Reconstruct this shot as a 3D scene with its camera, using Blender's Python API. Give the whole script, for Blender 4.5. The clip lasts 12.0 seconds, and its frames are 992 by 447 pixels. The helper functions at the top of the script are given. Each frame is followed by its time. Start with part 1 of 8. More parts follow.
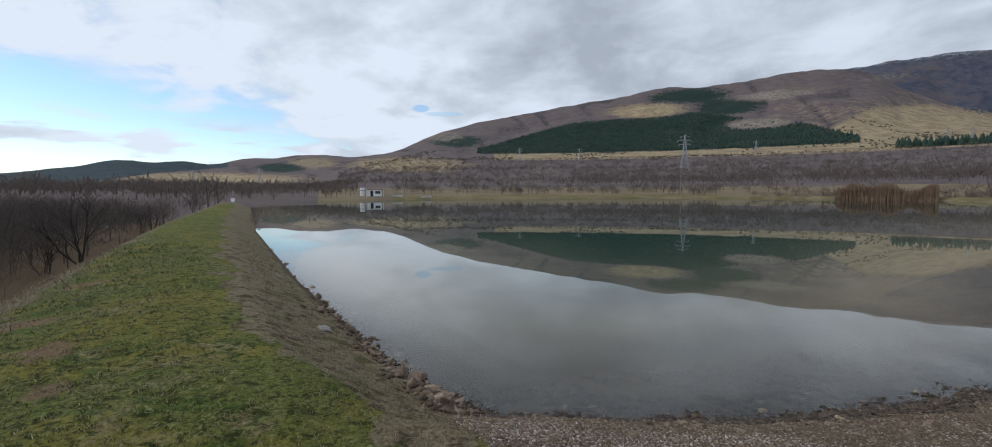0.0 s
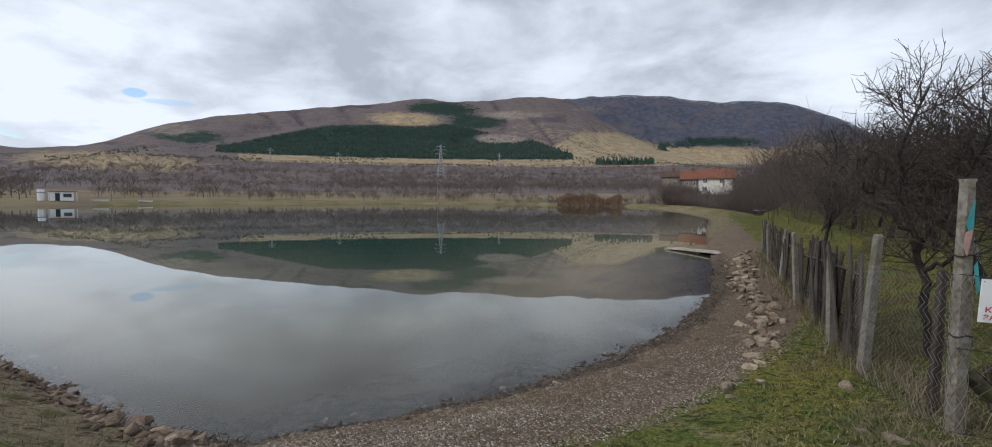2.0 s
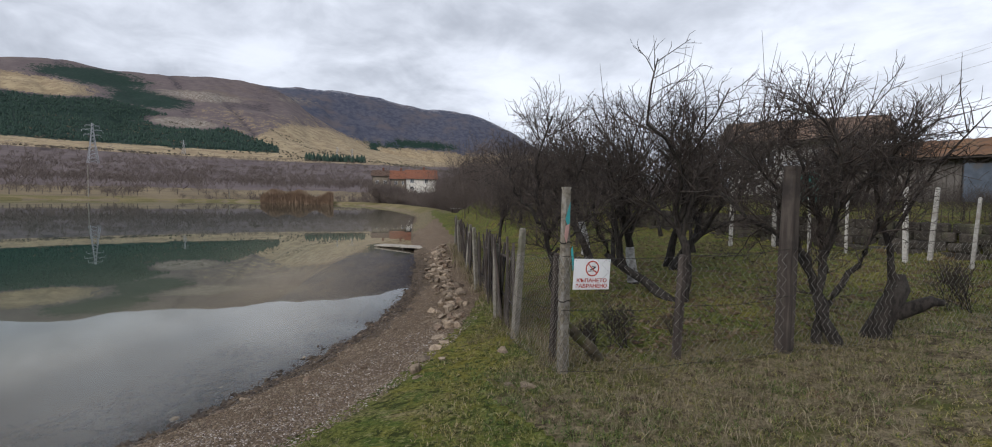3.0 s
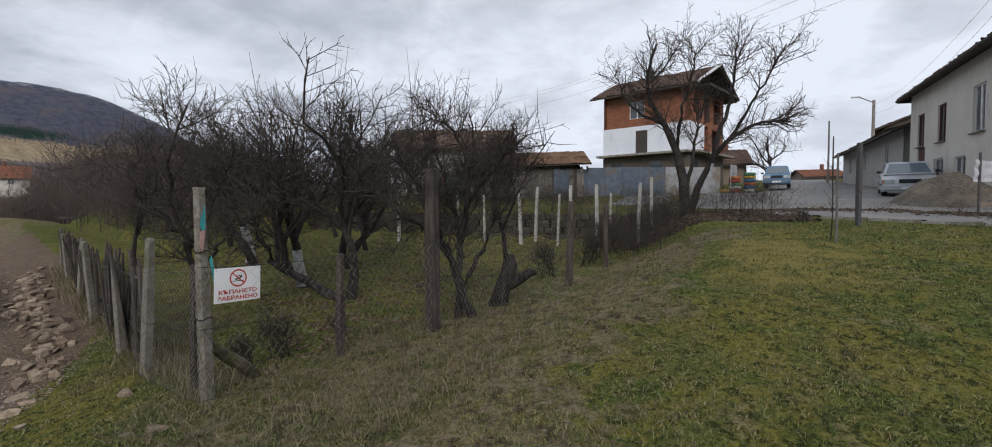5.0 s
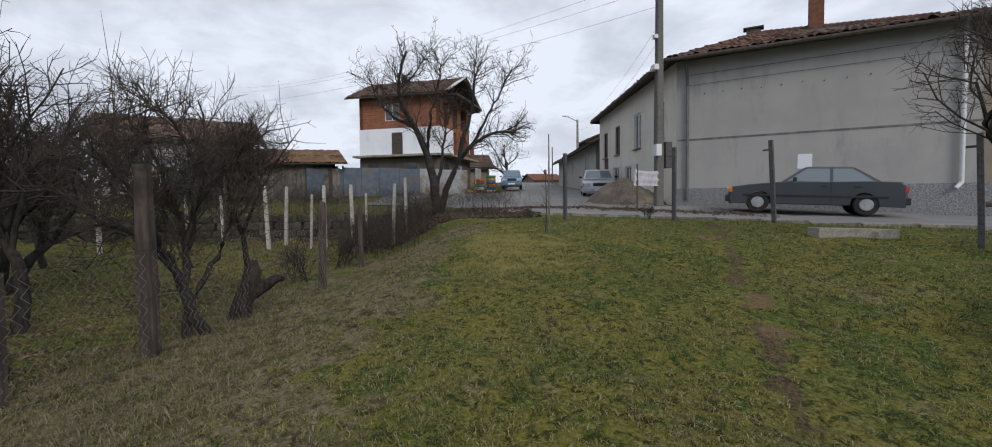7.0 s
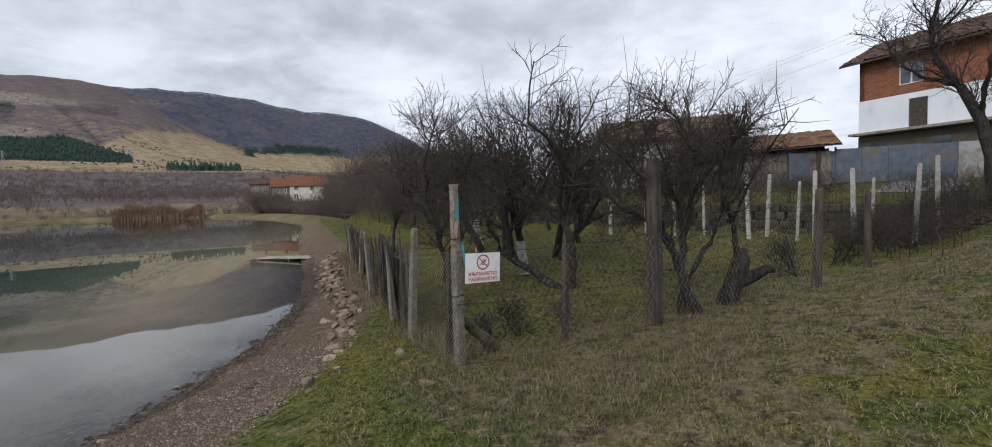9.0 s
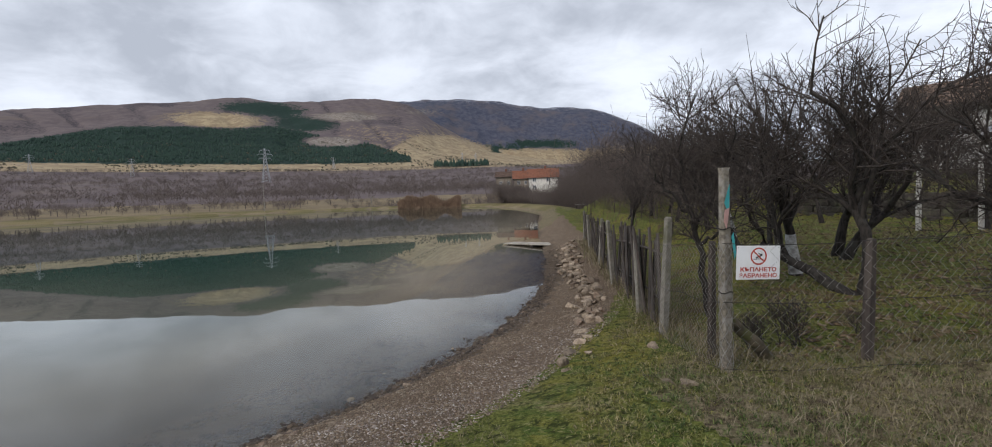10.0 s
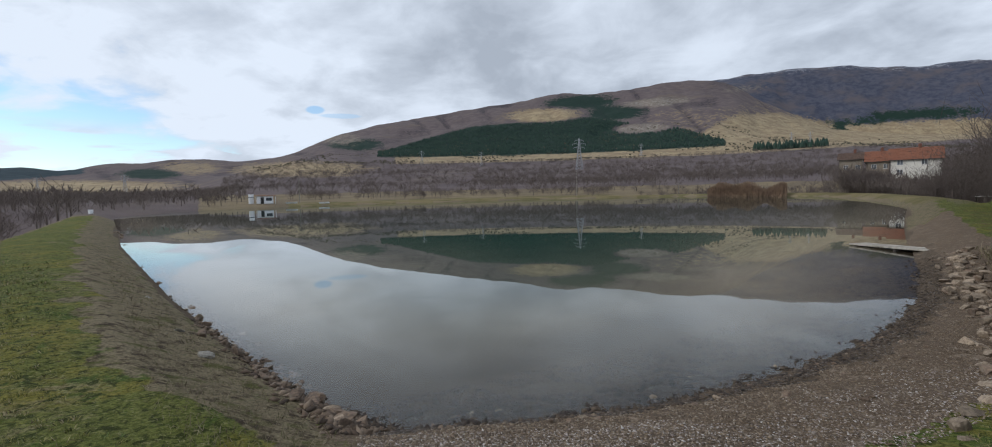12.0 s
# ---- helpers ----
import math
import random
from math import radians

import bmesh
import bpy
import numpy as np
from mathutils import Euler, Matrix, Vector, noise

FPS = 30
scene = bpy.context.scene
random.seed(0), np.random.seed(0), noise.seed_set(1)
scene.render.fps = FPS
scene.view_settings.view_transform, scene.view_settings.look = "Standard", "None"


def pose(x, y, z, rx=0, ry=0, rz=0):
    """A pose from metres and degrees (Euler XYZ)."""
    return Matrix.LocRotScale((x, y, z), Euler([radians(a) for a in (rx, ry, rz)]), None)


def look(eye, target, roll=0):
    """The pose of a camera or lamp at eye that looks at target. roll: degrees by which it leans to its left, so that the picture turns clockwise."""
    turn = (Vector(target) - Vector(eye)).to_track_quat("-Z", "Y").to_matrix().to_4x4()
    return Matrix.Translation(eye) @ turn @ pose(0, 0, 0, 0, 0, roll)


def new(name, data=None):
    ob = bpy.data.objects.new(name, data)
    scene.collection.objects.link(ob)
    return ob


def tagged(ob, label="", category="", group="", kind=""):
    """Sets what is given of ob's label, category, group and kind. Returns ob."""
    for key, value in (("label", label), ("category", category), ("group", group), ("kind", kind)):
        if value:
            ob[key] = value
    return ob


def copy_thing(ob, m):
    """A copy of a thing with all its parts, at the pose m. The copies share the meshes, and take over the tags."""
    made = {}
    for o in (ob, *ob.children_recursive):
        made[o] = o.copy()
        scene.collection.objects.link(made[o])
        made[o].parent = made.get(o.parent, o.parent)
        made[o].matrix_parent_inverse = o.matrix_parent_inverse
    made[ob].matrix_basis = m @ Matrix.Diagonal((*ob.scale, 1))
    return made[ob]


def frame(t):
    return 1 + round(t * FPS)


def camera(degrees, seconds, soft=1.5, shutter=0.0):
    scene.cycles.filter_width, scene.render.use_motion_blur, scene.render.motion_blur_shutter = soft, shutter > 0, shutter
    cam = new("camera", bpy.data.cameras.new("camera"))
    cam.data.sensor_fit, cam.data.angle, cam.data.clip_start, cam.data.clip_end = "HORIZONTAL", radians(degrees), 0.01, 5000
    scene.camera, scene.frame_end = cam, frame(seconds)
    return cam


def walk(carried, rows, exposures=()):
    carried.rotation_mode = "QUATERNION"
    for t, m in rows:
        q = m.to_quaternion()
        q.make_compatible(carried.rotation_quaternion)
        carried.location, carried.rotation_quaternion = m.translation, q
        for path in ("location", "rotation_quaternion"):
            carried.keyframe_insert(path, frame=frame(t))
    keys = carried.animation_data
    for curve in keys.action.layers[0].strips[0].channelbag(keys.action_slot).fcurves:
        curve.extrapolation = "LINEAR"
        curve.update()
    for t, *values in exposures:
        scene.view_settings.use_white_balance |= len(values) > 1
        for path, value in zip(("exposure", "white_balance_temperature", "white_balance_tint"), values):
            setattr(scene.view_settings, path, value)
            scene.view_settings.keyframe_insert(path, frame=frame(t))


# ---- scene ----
# the camera stands on the end of the dam, held at eye height, and pans right and back
cam = camera(92.02, 12.0, soft=1.0)
walk(cam, [
    (0.0, pose(-0.14, 0.20, 2.36, 86.25, 0.22, 29.82)),
    (0.5, pose(-0.16, 0.14, 2.39, 86.57, 0.04, 24.50)),
    (1.0, pose(-0.14, 0.06, 2.41, 86.78, -0.22, 17.12)),
    (1.5, pose(-0.09, 0.05, 2.41, 86.92, -0.22, 10.83)),
    (2.0, pose(-0.05, 0.04, 2.40, 86.93, -0.30, 1.87)),
    (2.5, pose(-0.00, 0.00, 2.41, 87.00, -0.79, -15.97)),
    (3.0, pose(0.13, -0.09, 2.42, 87.08, -1.04, -31.51)),
    (3.5, pose(0.22, -0.19, 2.43, 87.17, -0.90, -43.42)),
    (3.7, pose(0.26, -0.22, 2.43, 87.20, -0.66, -48.44)),
    (5.3, pose(0.31, -0.28, 2.41, 87.43, 0.42, -70.61)),
    (5.5, pose(0.30, -0.29, 2.41, 87.39, 0.46, -72.13)),
    (6.0, pose(0.24, -0.35, 2.42, 87.34, 0.39, -82.46)),
    (6.5, pose(0.19, -0.42, 2.41, 87.24, 0.46, -95.69)),
    (6.7, pose(0.15, -0.42, 2.41, 87.18, 0.60, -97.09)),
    (8.3, pose(0.29, -0.32, 2.39, 87.00, 1.84, -71.84)),
    (8.5, pose(0.26, -0.29, 2.42, 86.76, 1.92, -63.38)),
    (9.0, pose(0.13, -0.18, 2.38, 87.22, 1.66, -44.12)),
    (9.5, pose(0.05, -0.07, 2.38, 87.00, 1.92, -30.17)),
    (10.0, pose(-0.04, 0.03, 2.36, 86.95, 2.16, -17.01)),
    (10.5, pose(-0.12, 0.04, 2.37, 87.10, 2.42, -6.69)),
    (11.0, pose(-0.11, 0.09, 2.40, 87.07, 2.35, 5.57)),
    (11.5, pose(-0.15, 0.22, 2.41, 86.81, 1.70, 13.46)),
    (12.0, pose(-0.12, 0.26, 2.40, 86.46, 1.36, 18.34)),
], exposures=[(0.0, -0.02, 6340, 10), (1.5, 0.08, 6420, 10), (2.5, 0.25, 6550, 12), (3.0, 0.27, 6590, 13), (3.7, 0.2, 6590, 13), (5.3, 0.03, 6590, 13), (6.7, 0.06, 6590, 13), (8.3, 0.03, 6590, 13), (9.5, 0.27, 6590, 13), (10.5, 0.24, 6510, 12), (11.0, 0.08, 6430, 10), (12.0, 0.03, 6340, 10)])

# ---- sky, sun ----
SUN_AZ, SUN_EL = 248.0, 32.0


def make_world():
    world = bpy.data.worlds.new("sky")
    scene.world = world
    world.use_nodes = True
    nt = world.node_tree
    nt.nodes.clear()
    N, L = nt.nodes.new, nt.links.new

    def math_node(op, a, b=None, c=None, clamp=False):
        n = N("ShaderNodeMath")
        n.operation, n.use_clamp = op, clamp
        for i, v in enumerate((a, b, c)):
            if v is None:
                continue
            if isinstance(v, (int, float)):
                n.inputs[i].default_value = v
            else:
                L(v, n.inputs[i])
        return n.outputs[0]

    def ramp(v, lo, hi, a=0.0, b=1.0):
        n = N("ShaderNodeMapRange")
        n.interpolation_type = "SMOOTHSTEP"
        L(v, n.inputs[0])
        for i, w in enumerate((lo, hi, a, b)):
            n.inputs[i + 1].default_value = w
        return n.outputs[0]

    def mix(f, a, b):
        n = N("ShaderNodeMix")
        n.data_type = "RGBA"
        for slot, v in ((0, f), (6, a), (7, b)):
            if isinstance(v, tuple):
                n.inputs[slot].default_value = (*v, 1)
            elif isinstance(v, (int, float)):
                n.inputs[slot].default_value = v
            else:
                L(v, n.inputs[slot])
        return n.outputs[2]

    tc = N("ShaderNodeTexCoord")
    sep = N("ShaderNodeSeparateXYZ")
    L(tc.outputs["Generated"], sep.inputs[0])
    x, y, z = sep.outputs
    up = math_node("ADD", math_node("MAXIMUM", z, 0.0), 0.26)
    com = N("ShaderNodeCombineXYZ")
    L(math_node("DIVIDE", x, up), com.inputs[0])
    L(math_node("DIVIDE", y, up), com.inputs[1])

    def cloud_noise(scale, detail, rough, seed, distort=0.0):
        n = N("ShaderNodeTexNoise")
        n.inputs["Scale"].default_value = scale
        n.inputs["Detail"].default_value = detail
        n.inputs["Roughness"].default_value = rough
        n.inputs["Distortion"].default_value = distort
        mp = N("ShaderNodeMapping")
        mp.inputs["Location"].default_value = (seed, seed * 0.7, 0)
        L(com.outputs[0], mp.inputs[0])
        L(mp.outputs[0], n.inputs[0])
        return n.outputs[0]

    def toward(az, el, lo, hi):
        d = N("ShaderNodeVectorMath")
        d.operation = "DOT_PRODUCT"
        L(tc.outputs["Generated"], d.inputs[0])
        a, e = radians(az), radians(el)
        d.inputs[1].default_value = (math.sin(a) * math.cos(e), math.cos(a) * math.cos(e), math.sin(e))
        return ramp(d.outputs["Value"], lo, hi)

    mass = cloud_noise(1.7, 6, 0.52, 3.1, 0.25)
    fine = cloud_noise(3.4, 7, 0.58, 8.4, 0.5)
    shade = math_node("ADD", math_node("MULTIPLY", mass, 0.66), math_node("MULTIPLY", fine, 0.34))
    # the cloud thins out over the low north-west, where blue shows
    thin = math_node("MULTIPLY", toward(-80, 6, 0.74, 0.985), ramp(z, 0.10, 0.25, 1.0, 0.62))
    # small flat clouds low over the hills
    flat = N("ShaderNodeTexNoise")
    flat.inputs["Scale"].default_value, flat.inputs["Detail"].default_value = 1.0, 5
    fm = N("ShaderNodeMapping")
    fm.inputs["Scale"].default_value = (5.0, 5.0, 42.0)
    L(tc.outputs["Generated"], fm.inputs[0])
    L(fm.outputs[0], flat.inputs[0])
    puffs = math_node("MULTIPLY", ramp(flat.outputs[0], 0.50, 0.62), math_node("MULTIPLY", ramp(z, 0.04, 0.07), ramp(z, 0.14, 0.10)))

    def gap(az, el, wide, tall, soft):
        """A flattened break in the cloud round one direction."""
        a, e = radians(az), radians(el)
        off = N("ShaderNodeVectorMath")
        off.operation = "SUBTRACT"
        L(tc.outputs["Generated"], off.inputs[0])
        off.inputs[1].default_value = (math.sin(a) * math.cos(e), math.cos(a) * math.cos(e), math.sin(e))
        sc = N("ShaderNodeVectorMath")
        sc.operation = "MULTIPLY"
        L(off.outputs[0], sc.inputs[0])
        sc.inputs[1].default_value = (1 / wide, 1 / wide, 1 / tall)
        ln = N("ShaderNodeVectorMath")
        ln.operation = "LENGTH"
        L(sc.outputs[0], ln.inputs[0])
        return ramp(math_node("ADD", ln.outputs["Value"], math_node("MULTIPLY", fine, soft)), 1.0 + soft * 0.5, 0.55 + soft * 0.5)

    hole = math_node("ADD", gap(-38.6, 9.7, 0.017, 0.008, 1.5), math_node("MULTIPLY", gap(-35.8, 9.1, 0.04, 0.004, 1.8), 0.6), clamp=True)
    cover = ramp(math_node("SUBTRACT", math_node("ADD", shade, 0.23), math_node("MULTIPLY", thin, 0.34)), 0.40, 0.55)
    cover = math_node("ADD", cover, puffs, clamp=True)
    cover = math_node("SUBTRACT", cover, math_node("MULTIPLY", hole, 0.9), clamp=True)
    west = toward(-64, 12, 0.74, 0.985)
    heavy = toward(-6, 24, 0.80, 0.98)
    south = toward(110, 12, 0.3, 0.98)
    bright = math_node("ADD", ramp(shade, 0.33, 0.66), math_node("MULTIPLY", west, 0.36))
    bright = math_node("ADD", bright, math_node("MULTIPLY", south, 0.36), clamp=True)
    low = ramp(z, 0.10, 0.24, 1.0, 0.0)
    bright = math_node("ADD", bright, math_node("MULTIPLY", low, 0.13), clamp=True)
    bright = math_node("SUBTRACT", bright, math_node("MULTIPLY", heavy, 0.14), clamp=True)
    col = mix(bright, (0.40, 0.450, 0.525), (0.765, 0.84, 0.945))
    sky = N("ShaderNodeTexSky")
    sky.sky_type, sky.sun_disc = "NISHITA", False
    sky.dust_density, sky.ozone_density, sky.air_density = 0.1, 3.0, 1.0
    sky.sun_elevation, sky.sun_rotation = radians(SUN_EL), radians(SUN_AZ)
    a, b, m, out = N("ShaderNodeBackground"), N("ShaderNodeBackground"), N("ShaderNodeMixShader"), N("ShaderNodeOutputWorld")
    L(sky.outputs[0], a.inputs[0])
    a.inputs[1].default_value = 0.15
    L(col, b.inputs[0])
    b.inputs[1].default_value = 1.0
    L(cover, m.inputs[0])
    L(a.outputs[0], m.inputs[1])
    L(b.outputs[0], m.inputs[2])
    L(m.outputs[0], out.inputs[0])


make_world()
sun = new("sun", bpy.data.lights.new("sun", "SUN"))
sun.data.energy, sun.data.angle, sun.data.color = 1.5, radians(25), (1.0, 0.96, 0.90)
_a, _e = radians(SUN_AZ), radians(SUN_EL)
sun.matrix_world = look((60 * math.sin(_a), 60 * math.cos(_a), 60), (0, 0, 60 - 60 * math.tan(_e)))

# ---- materials ----
def node_kit(name):
    m = bpy.data.materials.new(name)
    m.use_nodes = True
    nt = m.node_tree
    nt.nodes.clear()
    out = nt.nodes.new("ShaderNodeOutputMaterial")
    p = nt.nodes.new("ShaderNodeBsdfPrincipled")
    nt.links.new(p.outputs[0], out.inputs[0])
    return m, nt, p, out


class Kit:
    """Short ways to add nodes to one material."""

    def __init__(self, name):
        self.m, self.nt, self.p, self.out = node_kit(name)
        self.tc = self.nt.nodes.new("ShaderNodeTexCoord")

    def put(self, slot, v):
        if isinstance(v, tuple):
            slot.default_value = (*v, 1) if len(slot.default_value) == 4 and len(v) == 3 else v
        elif isinstance(v, (int, float)):
            slot.default_value = v
        else:
            self.nt.links.new(v, slot)

    def noise(self, scale, detail=4, rough=0.55, stretch=(1, 1, 1), distort=0.0, out=0):
        n = self.nt.nodes.new("ShaderNodeTexNoise")
        n.inputs["Scale"].default_value, n.inputs["Detail"].default_value = scale, detail
        n.inputs["Roughness"].default_value, n.inputs["Distortion"].default_value = rough, distort
        mp = self.nt.nodes.new("ShaderNodeMapping")
        mp.inputs["Scale"].default_value = stretch
        self.nt.links.new(self.tc.outputs["Object"], mp.inputs[0])
        self.nt.links.new(mp.outputs[0], n.inputs[0])
        return n.outputs[out]

    def voronoi(self, scale, feature="F1", stretch=(1, 1, 1), out=0):
        n = self.nt.nodes.new("ShaderNodeTexVoronoi")
        n.feature = feature
        n.inputs["Scale"].default_value = scale
        mp = self.nt.nodes.new("ShaderNodeMapping")
        mp.inputs["Scale"].default_value = stretch
        self.nt.links.new(self.tc.outputs["Object"], mp.inputs[0])
        self.nt.links.new(mp.outputs[0], n.inputs[0])
        return n.outputs[out]

    def attr(self, name):
        n = self.nt.nodes.new("ShaderNodeAttribute")
        n.attribute_name = name
        return n.outputs["Fac"]

    def ramp(self, v, lo, hi, a=0.0, b=1.0):
        n = self.nt.nodes.new("ShaderNodeMapRange")
        n.interpolation_type = "SMOOTHSTEP"
        self.put(n.inputs[0], v)
        for i, w in enumerate((lo, hi, a, b)):
            n.inputs[i + 1].default_value = w
        return n.outputs[0]

    def math(self, op, a, b=0.0, clamp=False):
        n = self.nt.nodes.new("ShaderNodeMath")
        n.operation, n.use_clamp = op, clamp
        self.put(n.inputs[0], a)
        self.put(n.inputs[1], b)
        return n.outputs[0]

    def mix(self, f, a, b, blend="MIX"):
        n = self.nt.nodes.new("ShaderNodeMix")
        n.data_type, n.blend_type = "RGBA", blend
        self.put(n.inputs[0], f)
        self.put(n.inputs[6], a)
        self.put(n.inputs[7], b)
        return n.outputs[2]

    def tint(self, col, amount):
        """Vary a colour from object to object."""
        info = self.nt.nodes.new("ShaderNodeObjectInfo")
        h = self.nt.nodes.new("ShaderNodeHueSaturation")
        self.put(h.inputs["Value"], self.ramp(info.outputs["Random"], 0, 1, 1 - amount, 1 + amount))
        self.put(h.inputs["Color"], col)
        return h.outputs[0]

    def bump(self, h, strength, dist):
        n = self.nt.nodes.new("ShaderNodeBump")
        n.inputs["Strength"].default_value, n.inputs["Distance"].default_value = strength, dist
        self.put(n.inputs["Height"], h)
        self.nt.links.new(n.outputs[0], self.p.inputs["Normal"])

    def done(self, col, rough=0.8, metal=0.0, spec=0.3):
        self.put(self.p.inputs["Base Color"], col)
        self.put(self.p.inputs["Roughness"], rough)
        self.put(self.p.inputs["Metallic"], metal)
        self.put(self.p.inputs["Specular IOR Level"], spec)
        return self.m


def rough_mat(name, c1, c2, scale, rough=0.85, bump=0.4, dist=0.02, c3=None, scale3=1.0, vary=0.0, metal=0.0, stretch=(1, 1, 1), spec=0.3):
    """Two colours in a fine grain, a third in large stains."""
    k = Kit(name)
    grain = k.noise(scale, 6, 0.6, stretch)
    col = k.mix(k.ramp(grain, 0.35, 0.65), c1, c2)
    if c3:
        col = k.mix(k.ramp(k.noise(scale3, 5, 0.6), 0.48, 0.68), col, c3)
    if vary:
        col = k.tint(col, vary)
    if bump:
        k.bump(grain, bump, dist)
    return k.done(col, rough, metal, spec)


def plain(name, c, rough=0.5, metal=0.0, wear=0.12, scale=6.0, spec=0.4):
    d = tuple(v * (1 - wear * 2) for v in c)
    return rough_mat(name, c, d, scale, rough, 0.08, 0.004, metal=metal, spec=spec)


def terrain_mat():
    k = Kit("land")
    n_big, n_mid, n_fine = k.noise(0.35, 5), k.noise(2.2, 6, 0.65), k.noise(28, 4, 0.7)
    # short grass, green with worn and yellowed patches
    n_hollow = k.noise(9.0, 6, 0.72, distort=0.6)
    n_clump = k.noise(4.2, 5, 0.6, distort=0.7)
    grass = k.mix(k.ramp(n_fine, 0.32, 0.68), (0.052, 0.066, 0.013), (0.165, 0.172, 0.046))
    moss = k.mix(k.ramp(n_fine, 0.3, 0.7), (0.105, 0.098, 0.018), (0.215, 0.190, 0.046))
    grass = k.mix(k.ramp(k.noise(0.55, 7, 0.7, distort=0.5), 0.46, 0.58), grass, moss)
    grass = k.mix(k.ramp(k.noise(1.1, 7, 0.72, distort=0.8), 0.52, 0.62), grass, k.mix(k.ramp(n_fine, 0.3, 0.7), (0.034, 0.058, 0.011), (0.105, 0.140, 0.032)))
    grass = k.mix(k.ramp(k.noise(0.8, 9, 0.8, distort=0.4), 0.54, 0.66), grass, k.mix(k.ramp(n_fine, 0.35, 0.65), (0.105, 0.080, 0.040), (0.265, 0.225, 0.125)))
    # dark olive spots where the same noise sinks the bump below
    grass = k.mix(k.ramp(n_hollow, 0.50, 0.60), grass, (0.034, 0.042, 0.010))
    grass = k.mix(k.ramp(k.noise(17.0, 4, 0.7, distort=0.5), 0.57, 0.66), grass, (0.205, 0.200, 0.085))
    grass = k.mix(k.ramp(k.noise(2.3, 7, 0.75, distort=0.9), 0.61, 0.68), grass, k.mix(k.ramp(n_fine, 0.35, 0.65), (0.034, 0.025, 0.016), (0.095, 0.070, 0.045)))
    straw = k.mix(k.ramp(n_fine, 0.3, 0.7), (0.11, 0.088, 0.054), (0.26, 0.215, 0.135))
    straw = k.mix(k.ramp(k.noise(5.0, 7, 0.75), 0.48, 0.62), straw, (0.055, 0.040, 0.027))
    straw = k.mix(k.ramp(n_mid, 0.52, 0.70), straw, (0.075, 0.08, 0.022))
    leaf_litter = k.mix(k.ramp(n_fine, 0.35, 0.65), (0.05, 0.035, 0.022), (0.15, 0.105, 0.06))
    beach = k.mix(k.ramp(k.voronoi(34, out=0), 0.1, 0.6), (0.215, 0.156, 0.104), (0.115, 0.082, 0.056))
    beach = k.mix(k.ramp(k.noise(55, 3, 0.6), 0.55, 0.68), beach, (0.28, 0.235, 0.19))
    beach = k.mix(k.ramp(k.noise(1.3, 7, 0.7, distort=0.6), 0.48, 0.64), beach, (0.135, 0.10, 0.072))
    beach = k.mix(k.ramp(k.noise(4.5, 6, 0.7, distort=0.5), 0.55, 0.68), beach, (0.26, 0.205, 0.155))
    wet = k.mix(k.ramp(n_fine, 0.3, 0.7), (0.060, 0.045, 0.032), (0.150, 0.114, 0.080))
    edge = k.ramp(n_mid, 0.3, 0.7, -0.22, 0.22)

    def mask(name, lo=0.4, hi=0.6):
        return k.ramp(k.math("ADD", k.attr(name), edge), lo, hi)

    grass = k.mix(mask("moss", 0.5, 0.9), grass, k.mix(k.ramp(n_fine, 0.3, 0.7), (0.135, 0.115, 0.028), (0.27, 0.225, 0.075)))
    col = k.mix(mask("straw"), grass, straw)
    col = k.mix(mask("litter"), col, leaf_litter)
    col = k.mix(mask("bare", 0.35, 0.65), col, k.mix(k.ramp(n_fine, 0.3, 0.7), (0.20, 0.135, 0.08), (0.13, 0.088, 0.052)))
    col = k.mix(mask("beach", 0.42, 0.58), col, beach)
    col = k.mix(mask("wet"), col, wet)
    # far land: bare woods, pale pasture, pine plantations, rock; haze put into the woods' colours
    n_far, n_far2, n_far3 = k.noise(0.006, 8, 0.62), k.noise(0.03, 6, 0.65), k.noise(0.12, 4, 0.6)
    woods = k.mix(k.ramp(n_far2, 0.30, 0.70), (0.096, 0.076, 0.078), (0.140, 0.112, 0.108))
    # ravine shade put into the woods' colour, since soft light barely models it
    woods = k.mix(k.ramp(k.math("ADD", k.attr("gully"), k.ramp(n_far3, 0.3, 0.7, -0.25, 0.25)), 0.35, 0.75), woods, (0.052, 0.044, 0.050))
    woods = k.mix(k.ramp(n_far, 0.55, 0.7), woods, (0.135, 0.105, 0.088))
    pasture = k.mix(k.ramp(n_far2, 0.35, 0.62), (0.34, 0.27, 0.165), (0.22, 0.165, 0.105))
    pasture = k.mix(k.ramp(n_far3, 0.60, 0.70), pasture, (0.07, 0.06, 0.04))
    pine = k.mix(k.ramp(n_far3, 0.3, 0.7), (0.010, 0.024, 0.019), (0.018, 0.036, 0.027))
    rock = k.mix(k.ramp(n_far3, 0.35, 0.6), (0.28, 0.25, 0.21), (0.13, 0.105, 0.09))
    # back range: blue of distant haze put into the wood's base colour
    hazed_woods = k.mix(k.ramp(n_far2, 0.35, 0.65), (0.046, 0.053, 0.078), (0.080, 0.082, 0.106))
    snow = (0.30, 0.31, 0.34)
    field = k.mix(k.ramp(k.noise(0.05, 6, 0.6), 0.35, 0.65), (0.205, 0.160, 0.098), (0.140, 0.110, 0.074))
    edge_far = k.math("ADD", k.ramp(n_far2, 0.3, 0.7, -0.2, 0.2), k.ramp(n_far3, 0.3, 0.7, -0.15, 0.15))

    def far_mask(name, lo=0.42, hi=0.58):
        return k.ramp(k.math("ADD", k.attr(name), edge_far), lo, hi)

    col = k.mix(far_mask("field"), col, field)
